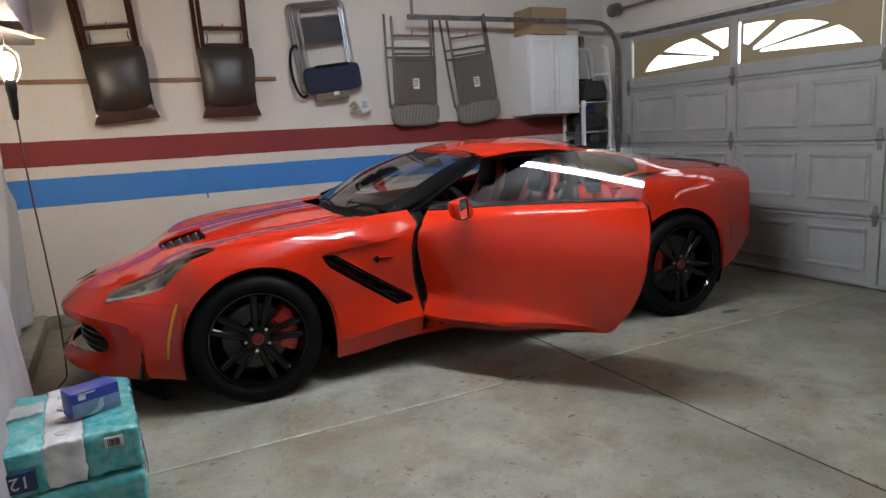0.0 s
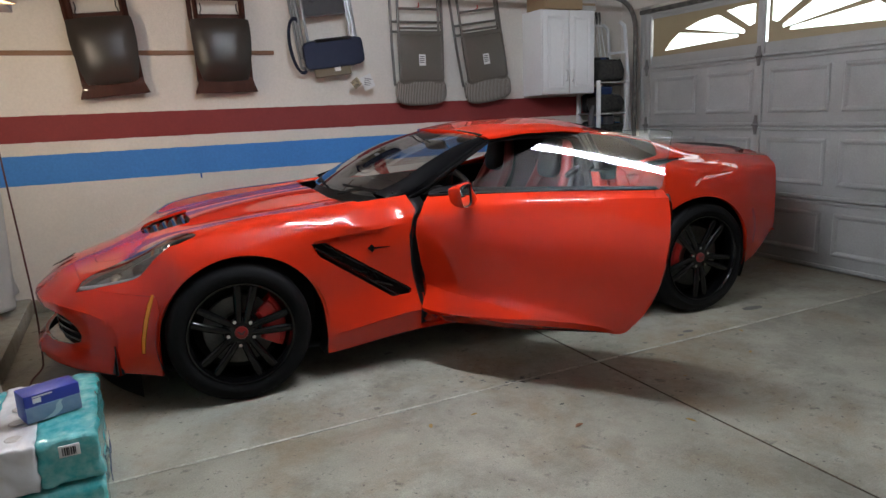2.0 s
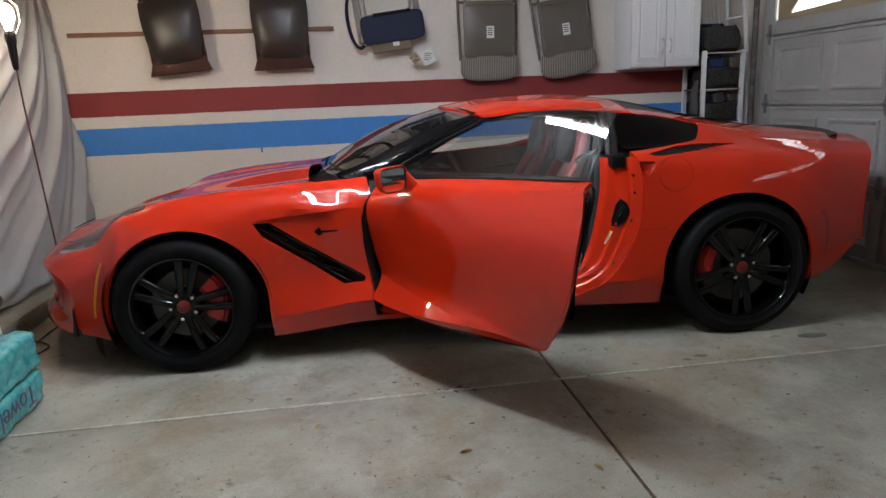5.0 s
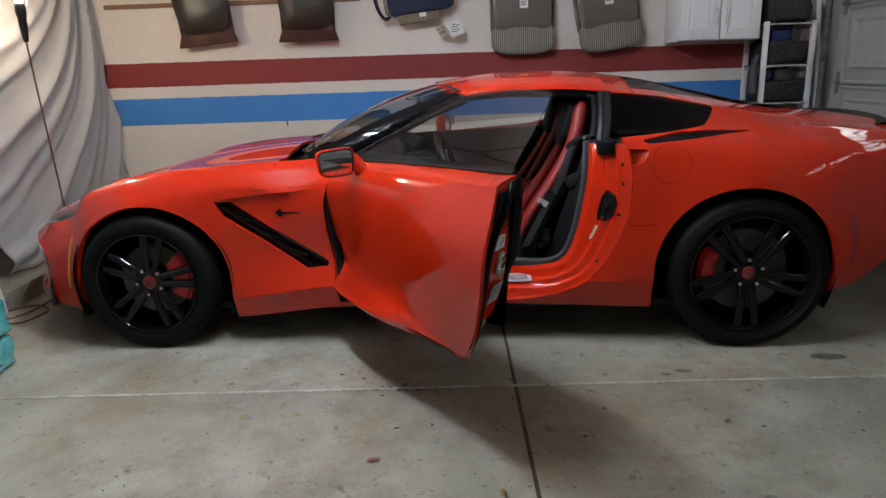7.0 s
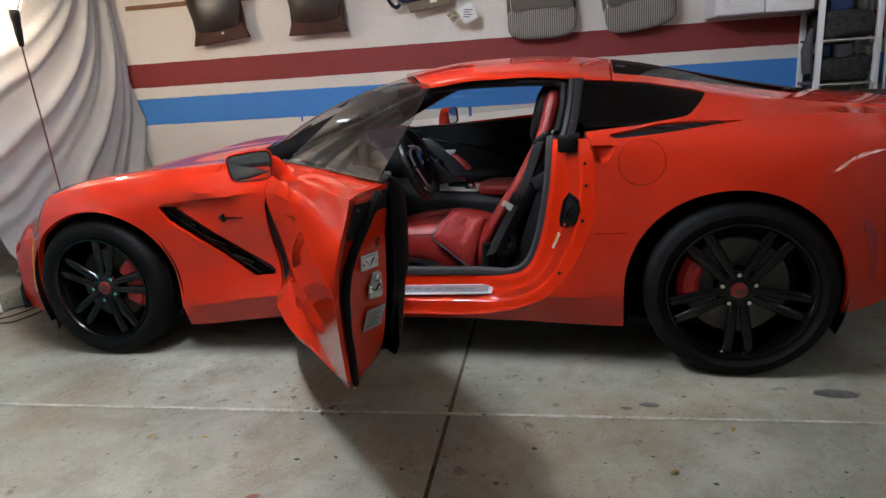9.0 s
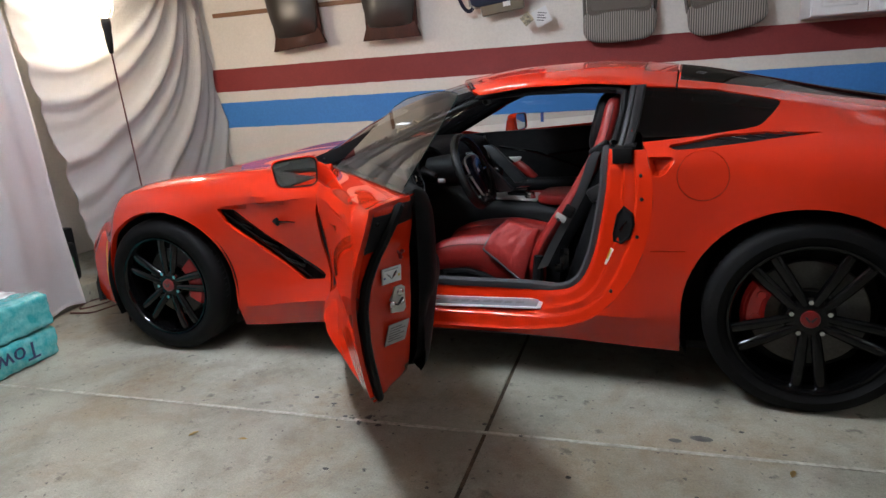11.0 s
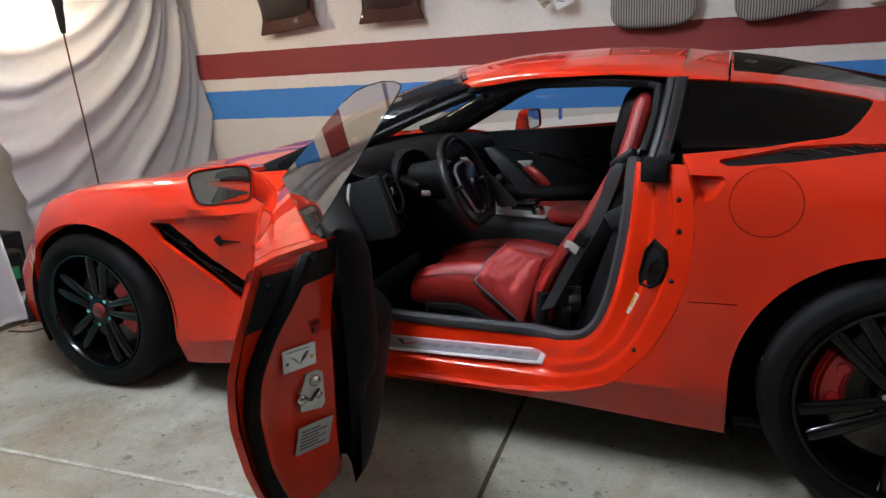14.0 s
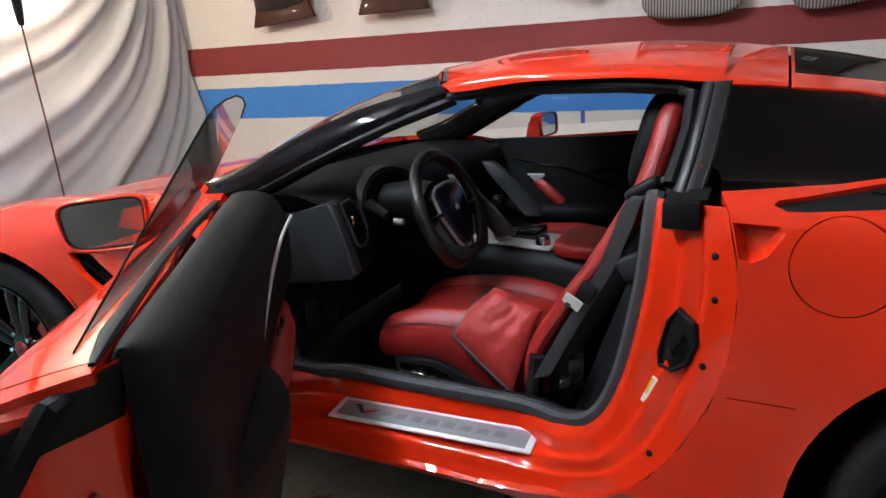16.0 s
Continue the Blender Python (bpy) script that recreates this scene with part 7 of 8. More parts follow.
# shop light hung askew under the ceiling, and beside it an added, unseen fill bulb
LM = GM @ pose(0.588, -2.96, 0, 0, 0, 23.5)
cl = thing("shop_light", LM @ pose(0, 0, 2.5), "white fluorescent shop light hanging under the ceiling", "lamp")
g = bmnew()
box(g, (-0.03, -0.73, 2.537), (0.03, 0.73, 2.575), 0.006, LM)
part("housing", g, WHITE, cl)
g = bmnew()
box(g, (-0.019, -0.72, 2.498), (0.019, 0.72, 2.535), 0.014, LM)
part("diffuser", g, glow("fluorescent_diffuser", (0.90, 1.0, 1.16), TUBE_GLOW), cl, "glowing white diffuser")
for y in (-0.55, 0.55):
    g = bmnew()
    tube(g, [tuple(LM @ Vector((0, y, 2.57))), tuple(LM @ Vector((0, y, 2.63)))], 0.004, 6)
    part("chain", g, IRON, cl)
cb = gthing("fill_bulb", 0.80, -2.90, 2.4, "added warm fill bulb in a ceiling holder, out of view", "lamp")
g = bmnew()
lathe(g, [(0.0, 0.0), (0.05, 0.0), (0.055, -0.03), (0.03, -0.07), (0.02, -0.09)], (0.80, -2.90, TOP), "z", 20)
gpart("holder", g, WHITE, cb)
g = bmnew()
bmesh.ops.create_uvsphere(g, u_segments=16, v_segments=10, radius=0.032, matrix=pose(0.80, -2.90, TOP - 0.125))
gpart("bulb", g, glow("warm_fill_glow", (1.0, 0.82, 0.58), 110.0), cb)

# ---- things on and along the wall ----
MAHOGANY = mat("red_brown_wood", (0.062, 0.019, 0.010), 0.6, spec=0.2, second=(0.035, 0.010, 0.006), scale=5, amount=0.8, fine=(60, 0.2), coat=0.08, stretch=(3, 3, 0.6))
VINYL = mat("dark_brown_vinyl", (0.030, 0.024, 0.019), 0.34, second=(0.04, 0.032, 0.024), scale=6, fine=(100, 0.12), bump=0.25, bump_scale=220)
PINE = mat("stained_pine_strip", (0.24, 0.12, 0.06), 0.55, second=(0.17, 0.08, 0.04), scale=6, fine=(80, 0.15), stretch=(0.4, 4, 4))
ALU = mat("dull_aluminium", (0.30, 0.30, 0.30), 0.34, 0.9, second=(0.3, 0.3, 0.29), scale=12)
NAVY = mat("navy_cloth", (0.012, 0.018, 0.042), 0.85, second=(0.018, 0.024, 0.05), scale=20, bump=0.4, bump_scale=400)
GREY_CLOTH = mat("dark_grey_cloth", (0.045, 0.045, 0.05), 0.85, second=(0.06, 0.06, 0.06), scale=20, bump=0.4, bump_scale=400)
KHAKI = mat("khaki_webbing", (0.17, 0.14, 0.095), 0.85, scale=20, bump=0.4, bump_scale=400)
TAUPE = mat("taupe_enamelled_steel", (0.115, 0.10, 0.082), 0.42, second=(0.095, 0.083, 0.068), scale=5, fine=(90, 0.08))


def stripes(name, a, b, count):
    """Woven cloth with narrow stripes."""
    m = mat(name, a, 0.9, second=tuple(c * 0.9 for c in a), scale=20, bump=0.3, bump_scale=500)
    n, l = m.node_tree.nodes, m.node_tree.links
    w, tc, mx = n.new("ShaderNodeTexWave"), n.new("ShaderNodeTexCoord"), n.new("ShaderNodeMix")
    mx.data_type = "RGBA"
    w.inputs["Scale"].default_value, w.inputs["Distortion"].default_value = count, 0.3
    l.new(tc.outputs["Object"], w.inputs["Vector"])
    l.new(w.outputs["Fac"], mx.inputs["Factor"])
    mx.inputs["A"].default_value, mx.inputs["B"].default_value = (*a, 1), (*b, 1)
    l.new(mx.outputs["Result"], n["Principled BSDF"].inputs["Base Color"])
    return m


TICKING = stripes("striped_cushion_cloth", (0.05, 0.045, 0.04), (0.33, 0.30, 0.26), 22)

g = bmnew()
box(g, (-1.30, -0.02, 1.765), (0.64, 0.0, 1.797), 0.003)
gsolo("hanging_rail", g, PINE, "long brown wooden strip screwed to the wall", "rail")


def wooden_chair(x, z, tilt, lean):
    """A folded wooden chair hung up by its legs, the padded seat facing out."""
    L = GM @ pose(x, -0.03, z, 0, tilt, 0)
    root = thing("folding_chair", L, "folded dark wood chair with brown vinyl seat hung on the wall", "chair", "wooden chairs on the wall")

    def p(name, bm, material, label="", angle=35):
        return part(name, move(bm, L), material, root, label, angle=angle)

    for k, (xa, xb, y) in enumerate(((-0.20, -0.155, -0.03), (-0.165, -0.125, -0.075), (0.165, 0.125, -0.075), (0.185, 0.155, -0.03))):
        g = bmnew()
        tube(g, [(xa - 0.0, y, 0.40), (xa * 0.97, y, 0.06), (xb * 1.05, y + 0.01, -0.44)], 0.017, 4)
        p("leg", g, MAHOGANY, angle=20)
    for zz, h in ((0.185, 0.022), (0.055, 0.03)):
        g = bmnew()
        box(g, (-0.15, -0.09, zz - h), (0.15, -0.068, zz + h * 0.4), 0.006)
        p("crossbar", g, MAHOGANY)
    g = bmnew()
    rows = []
    for t in 0.5 - 0.5 * np.cos(np.linspace(0, math.pi, 17)):
        w = 0.214 * (1 - 0.2 * t**2.2)
        zz = 0.03 - 0.43 * t
        rows.append([])
        for s in np.sin(np.linspace(-math.pi / 2, math.pi / 2, 19)):
            puff = (1 - abs(s) ** 3.2) * (1 - abs(2 * t - 1) ** 3.2)
            rows[-1].append((s * w * (0.93 + 0.07 * math.sin(math.pi * t) ** 0.5), -0.10 - 0.062 * puff, zz - 0.01 * (1 - s * s) * (1 if t > 0.5 else -1) * abs(2 * t - 1)))
    grid(g, rows)
    back_rows = [[(a, -0.085, c) for a, b, c in row] for row in rows]
    grid(g, back_rows)
    edge = [rows[0], back_rows[0]], [rows[-1], back_rows[-1]], [[r[0] for r in rows], [r[0] for r in back_rows]], [[r[-1] for r in rows], [r[-1] for r in back_rows]]
    for e in edge:
        grid(g, e)
    bmesh.ops.remove_doubles(g, verts=g.verts, dist=1e-4)
    p("seat_pad", g, VINYL, "padded dark brown vinyl seat", angle=50)
    g = bmnew()
    plate(g, [(-0.225, -0.49), (0.225, -0.49), (0.19, -0.385), (-0.185, -0.385)], 0.030, pose(0, -0.06, 0, 90, 0, 0), 0.004)
    p("top_rail", g, MAHOGANY)
    for xa in (-0.20, 0.165):
        g = bmnew()
        box(g, (xa, -0.075, -0.41), (xa + 0.035, -0.045, -0.05), 0.006)
        p("back_post", g, MAHOGANY)
    for s in (-1, 1):
        g = bmnew()
        tube(g, arc_path([(s * 0.128, -0.09, 0.14), (s * 0.122, -0.105, 0.10), (s * 0.135, -0.10, 0.07), (s * 0.125, -0.10, 0.05)], 0.02), 0.004, 5)
        p("hook", g, MATT_BLACK)
    g = bmnew()
    tube(g, [(0.0, -0.10, 0.215), (0.0, -0.105, 0.175)], 0.003, 5)
    p("cord_tie", g, CALIPER)
    g = bmnew()
    tube(g, [(0.0, 0.03, 0.20), (0.0, -0.10, 0.205)], 0.004, 5)
    p("wall_hook", g, IRON)


wooden_chair(-0.545, 1.97, -5.0, 0)
wooden_chair(0.245, 1.975, -0.5, 0)


def lawn_chair():
    L = GM @ pose(1.05, -0.03, 1.95, 0, -6.6, 0)
    root = thing("lawn_chair", L, "folded aluminium lawn chair with navy cloth hung on the wall", "chair")

    def p(name, bm, material, label="", angle=35):
        return part(name, move(bm, L), material, root, label, angle=angle)

    for k, (w, y, top, bot) in enumerate(((0.245, -0.025, 0.43, -0.27), (0.228, -0.05, 0.415, -0.20), (0.21, -0.07, 0.40, -0.29), (0.175, -0.10, 0.385, -0.085))):
        g = bmnew()
        tube(g, arc_path([(-w, y, bot), (-w, y, top), (w, y, top), (w, y, bot), (-w, y, bot), (-w, y, bot + 0.05)], 0.06, 5), 0.011, 8)
        p("frame_tube", g, ALU)
    g = bmnew()
    pad(g, (0.0, -0.085, 0.205), (0.36, 0.025, 0.22), 0.35)
    p("side_table", g, GREY_CLOTH, "dark grey folding cup tray")
    g = bmnew()
    lathe(g, [(0.018, -0.004), (0.036, -0.006), (0.04, 0.0)], (-0.08, -0.10, 0.24), "y", 24)
    p("cup_ring", g, INK)
    g = bmnew()
    tube(g, arc_path([(-0.18, -0.10, 0.10), (0.18, -0.10, 0.10), (0.18, -0.10, 0.31), (-0.18, -0.10, 0.31), (-0.18, -0.10, 0.10), (-0.10, -0.10, 0.10)], 0.04), 0.006, 8)
    p("tray_rim", g, ALU)
    g = bmnew()
    tube(g, [(-0.12, -0.105, -0.085), (0.17, -0.105, -0.085)], 0.016, 10)
    p("foam_grip", g, MATT_BLACK)
    g = bmnew()
    pad(g, (0.02, -0.085, -0.185), (0.49, 0.06, 0.22), 0.3)
    for v in g.verts:
        v.co.y += 0.008 * noise.noise(Vector((v.co.x * 12, v.co.z * 14, 0)))
    p("cloth_seat", g, NAVY, "folded navy cloth seat")
    g = bmnew()
    box(g, (-0.16, -0.095, -0.36), (0.14, -0.06, -0.28), 0.012)
    p("khaki_flap", g, KHAKI)
    g = bmnew()
    box(g, (0.0, -0.1, -0.325), (0.05, -0.096, -0.295), 0.001)
    p("white_tag", g, PAPER)
    g = bmnew()
    rows = []
    for t in np.linspace(0, 1, 21):
        w = math.pi * (0.35 + 1.35 * t)
        x, z = -0.235 + 0.085 * math.cos(w) * 0.8 - 0.01, -0.10 + 0.24 * math.sin(w) * 0.85
        dx, dz = 0.014 * math.cos(w), 0.014 * math.sin(w)
        rows.append([(x - dx, -0.07, z - dz), (x + dx, -0.075, z + dz)])
    grid(g, rows)
    bmesh.ops.solidify(g, geom=g.faces[:], thickness=0.006)
    p("shoulder_strap", g, NAVY, "dark shoulder strap")
    g = bmnew()
    tube(g, [(0.10, -0.05, 0.41), (0.11, -0.06, 0.46)], 0.006, 6)
    p("wall_hook", g, CALIPER)
    g = bmnew()
    plate(g, [(-0.05, -0.055), (0.055, -0.05), (0.05, 0.06), (-0.055, 0.055)], 0.001, pose(0.25, -0.11, -0.445, 90, -14, 8))
    card = p("price_card", g, PAPER, "white printed card hanging by a string")
    g = bmnew()
    plate(g, [(-0.05, -0.03), (0.02, -0.03), (0.02, 0.04), (-0.05, 0.04)], 0.002, pose(0.165, -0.115, -0.435, 90, -30, 0))
    p("picture_card", g, mat("printed_card", (0.05, 0.045, 0.03), 0.5, second=(0.6, 0.5, 0.3), scale=40, amount=0.9), "printed card")
    for k in range(4):
        g = bmnew()
        box(g, (-0.03, -0.0022, -0.001 - 0.016 * k), (0.03 - 0.012 * (k % 2), -0.0012, 0.004 - 0.016 * k), 0, pose(0.255, -0.112, -0.42, 0, 14, 8))
        p("print", g, INK)


lawn_chair()


def steel_chair(x, z, tilt):
    """A folded steel chair with a striped cushion on its back."""
    L = GM @ pose(x, -0.03, z, 0, tilt, 0)
    root = thing("folding_chair", L, "folded taupe steel chair with striped cushion hung on the wall", "chair", "steel chairs on the wall")

    def p(name, bm, material, label="", angle=35):
        return part(name, move(bm, L), material, root, label, angle=angle)

    for w, y, top in ((0.235, -0.02, 0.48), (0.185, -0.06, 0.46)):
        for s in (-1, 1):
            g = bmnew()
            tube(g, [(s * w, y, top), (s * w, y, 0.0), (s * (w - 0.01), y, -0.32)], 0.0115, 8)
            p("leg", g, TAUPE)
    for zz, w, y in ((0.30, 0.185, -0.06), (0.20, 0.235, -0.02), (0.145, 0.185, -0.062), (0.12, 0.235, -0.02)):
        g = bmnew()
        tube(g, [(-w, y, zz), (w, y, zz)], 0.010, 8)
        p("crossbar", g, TAUPE)
    g = bmnew()
    outline = []
    for cx, cz, a0 in ((0.165, 0.075, 0), (-0.165, 0.075, 90), (-0.165, -0.27, 180), (0.165, -0.27, 270)):
        for k in range(6):
            a = radians(a0 + 18 * k)
            outline.append((cx + 0.04 * math.cos(a), cz + 0.04 * math.sin(a)))
    plate(g, outline, 0.022, pose(0, -0.072, 0, 90, 0, 0), 0.008)
    p("seat_pan", g, TAUPE, "pressed steel seat seen from below")
    g = bmnew()
    tube(g, arc_path([(-0.19, -0.095, 0.09), (0.19, -0.095, 0.09), (0.19, -0.095, -0.285), (-0.19, -0.095, -0.285), (-0.19, -0.095, 0.09), (-0.1, -0.095, 0.09)], 0.035), 0.005, 6)
    p("pressed_rim", g, TAUPE)
    g = bmnew()
    plate(g, [(-0.03, -0.045), (0.03, -0.045), (0.03, 0.045), (-0.03, 0.045)], 0.0012, pose(0.005, -0.0945, -0.115, 90, 0, 0))
    lab = p("label", g, PAPER, "white paper label")
    for k in range(4):
        g = bmnew()
        box(g, (-0.018, -0.0972, -0.09 - 0.016 * k), (0.022, -0.0957, -0.083 - 0.016 * k))
        p("print", g, INK)
    g = bmnew()
    pad(g, (0, -0.055, -0.37), (0.47, 0.085, 0.235), 0.6)
    p("cushion", g, TICKING, "striped cushion over the chair back", angle=60)
    g = bmnew()
    tube(g, [(0.0, 0.03, 0.305), (0.0, -0.075, 0.315), (0.0, -0.078, 0.345)], 0.005, 6)
    p("wall_hook", g, CALIPER)


steel_chair(1.85, 1.825, 0.0)
steel_chair(2.455, 1.83, -8.0)

# wall cabinet
cab = gthing("wall_cabinet", 3.22, -0.16, 1.385, "white two-door wall cabinet with panelled doors", "cabinet")
g = bmnew()
box(g, (2.935, -0.30, 1.385), (3.515, -0.001, 2.12), 0.003)
gpart("body", g, WHITE, cab)
for a, b in ((2.94, 3.222), (3.228, 3.51)):
    g = bmnew()
    box(g, (a, -0.32, 1.39), (b, -0.301, 2.115), 0.004)
    d = gpart("door", g, WHITE, cab)
    g = bmnew()
    for lo, hi, q in ((0.045, 0.058, 0.0), (0.058, 0.075, -0.004)):
        pass
    ring = []
    for o, q in ((0.045, 0.0), (0.05, -0.005), (0.062, -0.005), (0.072, 0.0), (0.085, -0.004)):
        ring.append([g.verts.new((x, -0.3205 + q, z)) for x, z in ((a + o, 1.39 + o), (b - o, 1.39 + o), (b - o, 2.115 - o), (a + o, 2.115 - o))])
    for u, v in zip(ring, ring[1:]):
        for k in range(4):
            g.faces.new((u[k], u[(k + 1) % 4], v[(k + 1) % 4], v[k]))
    g.faces.new(ring[-1])
    part("raised_panel", move(g, GM), WHITE, d, smooth=False)
    g = bmnew()
    hx = b - 0.03 if b < 3.3 else a + 0.03
    tube(g, arc_path([(hx, -0.32, 1.60), (hx, -0.345, 1.59), (hx, -0.345, 1.51), (hx, -0.32, 1.50)], 0.02), 0.005, 8)
    part("handle", move(g, GM), STEEL, d, "brushed steel handle")
for x0, x1, z1, y0, lab in ((2.96, 3.36, 2.36, -0.34, "brown cardboard box on the cabinet"), (3.37, 3.56, 2.23, -0.28, "small pale cardboard box on the cabinet")):
    g = bmnew()
    box(g, (x0, y0, 2.121), (x1, -0.04, z1), 0.004)
    bx = gsolo("cardboard_box", g, BROWN_BOX if x0 < 3 else mat("pale_card", (0.5, 0.48, 0.45), 0.8, scale=10), lab, "box")
    g = bmnew()
    box(g, (x0 + 0.01, y0 - 0.002, (2.121 + z1) / 2 - 0.01), (x1 - 0.01, y0 - 0.0005, (2.121 + z1) / 2 + 0.01))
    gpart("tape", g, mat("parcel_tape", (0.28, 0.19, 0.10), 0.3, scale=10), bx)

# ---- the corner with the dust sheets ----
SHEET = mat("grey_cotton_dust_sheet", (0.76, 0.75, 0.73), 0.9, second=(0.68, 0.67, 0.65), scale=3, amount=0.7, fine=(220, 0.08), bump=0.25, bump_scale=500)
SHEET_PINK = mat("pinkish_white_sheet", (0.76, 0.72, 0.72), 0.9, second=(0.74, 0.63, 0.62), scale=2.2, amount=0.6, fine=(220, 0.06), bump=0.2, bump_scale=500)


def cloth(name, corners, depth, folds, sweep, material, label, n=90, m=60, seed=0):
    """A hanging cloth between four corners (top start, top end, bottom start, bottom end), in garage places, with folds that sweep as they fall."""
    a, b, c, d = [Vector(p) for p in corners]
    across = ((b - a) + (d - c)).normalized()
    out = across.cross(Vector((0, 0, 1))).normalized()
    if out.x < 0:
        out.negate()
    rows = []
    for i in range(m + 1):
        v = i / m
        row = []
        for j in range(n + 1):
            u = j / n
            p = (a * (1 - u) + b * u) * (1 - v) + (c * (1 - u) + d * u) * v
            s = u
            soft = 0.45 + 0.55 * v**0.7
            if sweep:
                du, dv = 0.90 - u, v * 1.2 + 0.03
                reach = math.hypot(du, dv)
                s = math.atan2(dv, du) / (math.pi / 2) + 0.42 * reach
                soft = min(1.0, reach / 0.45) * (0.35 + 0.65 * min(1.0, max(0.0, s - 0.25)))
            s += 0.035 * noise.noise(Vector((u * 3, v * 2, seed)))
            f = sum(math.sin(2 * math.pi * s * k + ph) * w for k, ph, w in folds)
            swag = 0.5 * noise.noise(Vector((s * 6 + 3, v * 2.5, seed + 2.0)))
            q = p + out * depth * (f * soft + swag)
            q.z += 0.012 * math.sin(u * 23 + seed) * v
            row.append(q)
        rows.append(row)
    g = bmnew()
    grid(g, rows)
    bmesh.ops.solidify(g, geom=g.faces[:], thickness=0.003)
    return gsolo(name, g, material, label, "dust sheet", angle=80)


cloth("dust_sheet", ((-1.36, -1.95, 2.35), (-1.40, -0.10, 2.35), (-1.33, -1.56, 0.14), (-1.30, 0.02, 0.17)), 0.030,
      ((9.3, 0.4, 0.50), (14.1, 1.0, 0.42), (23.0, 2.0, 0.22), (5.1, 0.3, 0.40)), 1.0, SHEET, "grey cotton dust sheet hanging in soft folds along the end wall", n=150, m=90, seed=1)
cloth("dust_sheet", ((-1.17, -3.3, 1.75), (-1.22, -1.98, 1.75), (-1.10, -3.5, 0.02), (-1.17, -1.90, 0.03)), 0.02,
      ((4, 0.4, 0.8), (9, 1.0, 0.4)), 0.0, SHEET_PINK, "pinkish white sheet draped down to the floor", seed=5)

# hanging work lamp
wl = thing("work_lamp", (-1.0, 0.94, 1.46), "hand-held work lamp with glowing bulb and dark rubber handle", "lamp")
g = bmnew()
lathe(g, [(0.0, 0.0), (0.012, 0.0), (0.016, 0.02), (0.021, 0.08), (0.022, 0.13), (0.027, 0.15), (0.027, 0.19), (0.02, 0.205), (0.0, 0.21)], (-1.0, 0.94, 1.465), "z", 20)
part("handle", g, MATT_BLACK, wl)
g = bmnew()
lathe(g, [(0.014, 0.0), (0.018, 0.02), (0.034, 0.055), (0.038, 0.085), (0.03, 0.115), (0.014, 0.133), (0.0, 0.137)], (-1.0, 0.94, 1.675), "z", 24)
part("bulb", g, glow("work_bulb", (1.0, 0.84, 0.64), BULB_GLOW), wl, "glowing incandescent bulb")
g = bmnew()
for k in range(3):
    a = radians(120 * k + 20)
    tube(g, [(-1.0 + 0.03 * math.cos(a), 0.94 + 0.03 * math.sin(a), 1.655), (-1.0 + 0.058 * math.cos(a), 0.94 + 0.058 * math.sin(a), 1.72), (-1.0 + 0.055 * math.cos(a), 0.94 + 0.055 * math.sin(a), 1.80), (-1.0, 0.94, 1.85)], 0.0022, 5)
tube(g, [(-1.0, 0.94, 1.85), (-1.0, 0.95, 1.90), (-1.02, 0.96, 1.925)], 0.003, 5)
part("wire_guard", g, IRON, wl)
g = bmnew()
pts = [(-1.0, 0.94, 1.465), (-0.995, 0.945, 1.25), (-0.985, 0.95, 1.0), (-0.97, 0.95, 0.7), (-0.955, 0.95, 0.3), (-0.96, 0.92, 0.04), (-1.0, 0.80, 0.007), (-0.98, 0.55, 0.007), (-1.05, 0.40, 0.007), (-1.12, 0.52, 0.007), (-1.0, 0.62, 0.012), (-0.88, 0.52, 0.007),
       (-0.92, 0.36, 0.007), (-1.05, 0.33, 0.007)]
tube(g, smooth_line([(k, *p) for k, p in enumerate(pts)], np.linspace(0, len(pts) - 1, 90)).tolist(), 0.0048, 6)
part("cord", g, mat("brown_red_flex", (0.10, 0.022, 0.018), 0.5, second=(0.05, 0.02, 0.018), scale=12), wl, "brown power cord trailing to the floor")
# shelf over the lamp, from which it hangs
sh = gthing("wall_shelf", -1.45, -1.45, 1.86, "pale painted overhead shelf box above the work lamp", "shelf")
g = bmnew()
box(g, (-1.93, -2.30, 1.95), (-0.99, -0.62, 2.30), 0.006)
gpart("box", g, mat("mauve_grey_paint", (0.36, 0.33, 0.34), 0.7, second=(0.31, 0.28, 0.29), scale=4), sh)
g = bmnew()
box(g, (-0.02, -0.09, -0.002), (0.20, 0.14, 0.003), 0.001, pose(-1.10, -1.42, 1.935, 8, 14, 20))
gpart("card_flap", g, BROWN_BOX, sh)

# packs of paper rolls, with a small carton on them
TEAL = mat("teal_plastic_wrap", (0.035, 0.36, 0.36), 0.22, second=(0.22, 0.55, 0.54), scale=22, amount=0.9, bump=1.0, bump_scale=34, coat=0.6)
WRAP_WHITE = mat("clear_wrap_over_white_paper", (0.72, 0.72, 0.72), 0.25, second=(0.6, 0.56, 0.52), scale=18, amount=0.6, bump=0.6, bump_scale=26, coat=0.5)
FAINT_CORE = mat("roll_core_under_wrap", (0.50, 0.45, 0.40), 0.25, second=(0.62, 0.60, 0.57), scale=30, amount=0.9, coat=0.5)
BROWN_PRINT = mat("brown_printed_wrap", (0.09, 0.03, 0.025), 0.3, scale=12, coat=0.4)
NAVY_PRINT = mat("navy_printed_wrap", (0.012, 0.03, 0.10), 0.3, scale=12, coat=0.4)
PM = pose(-0.86, -0.47, 0, 0, 0, 5)


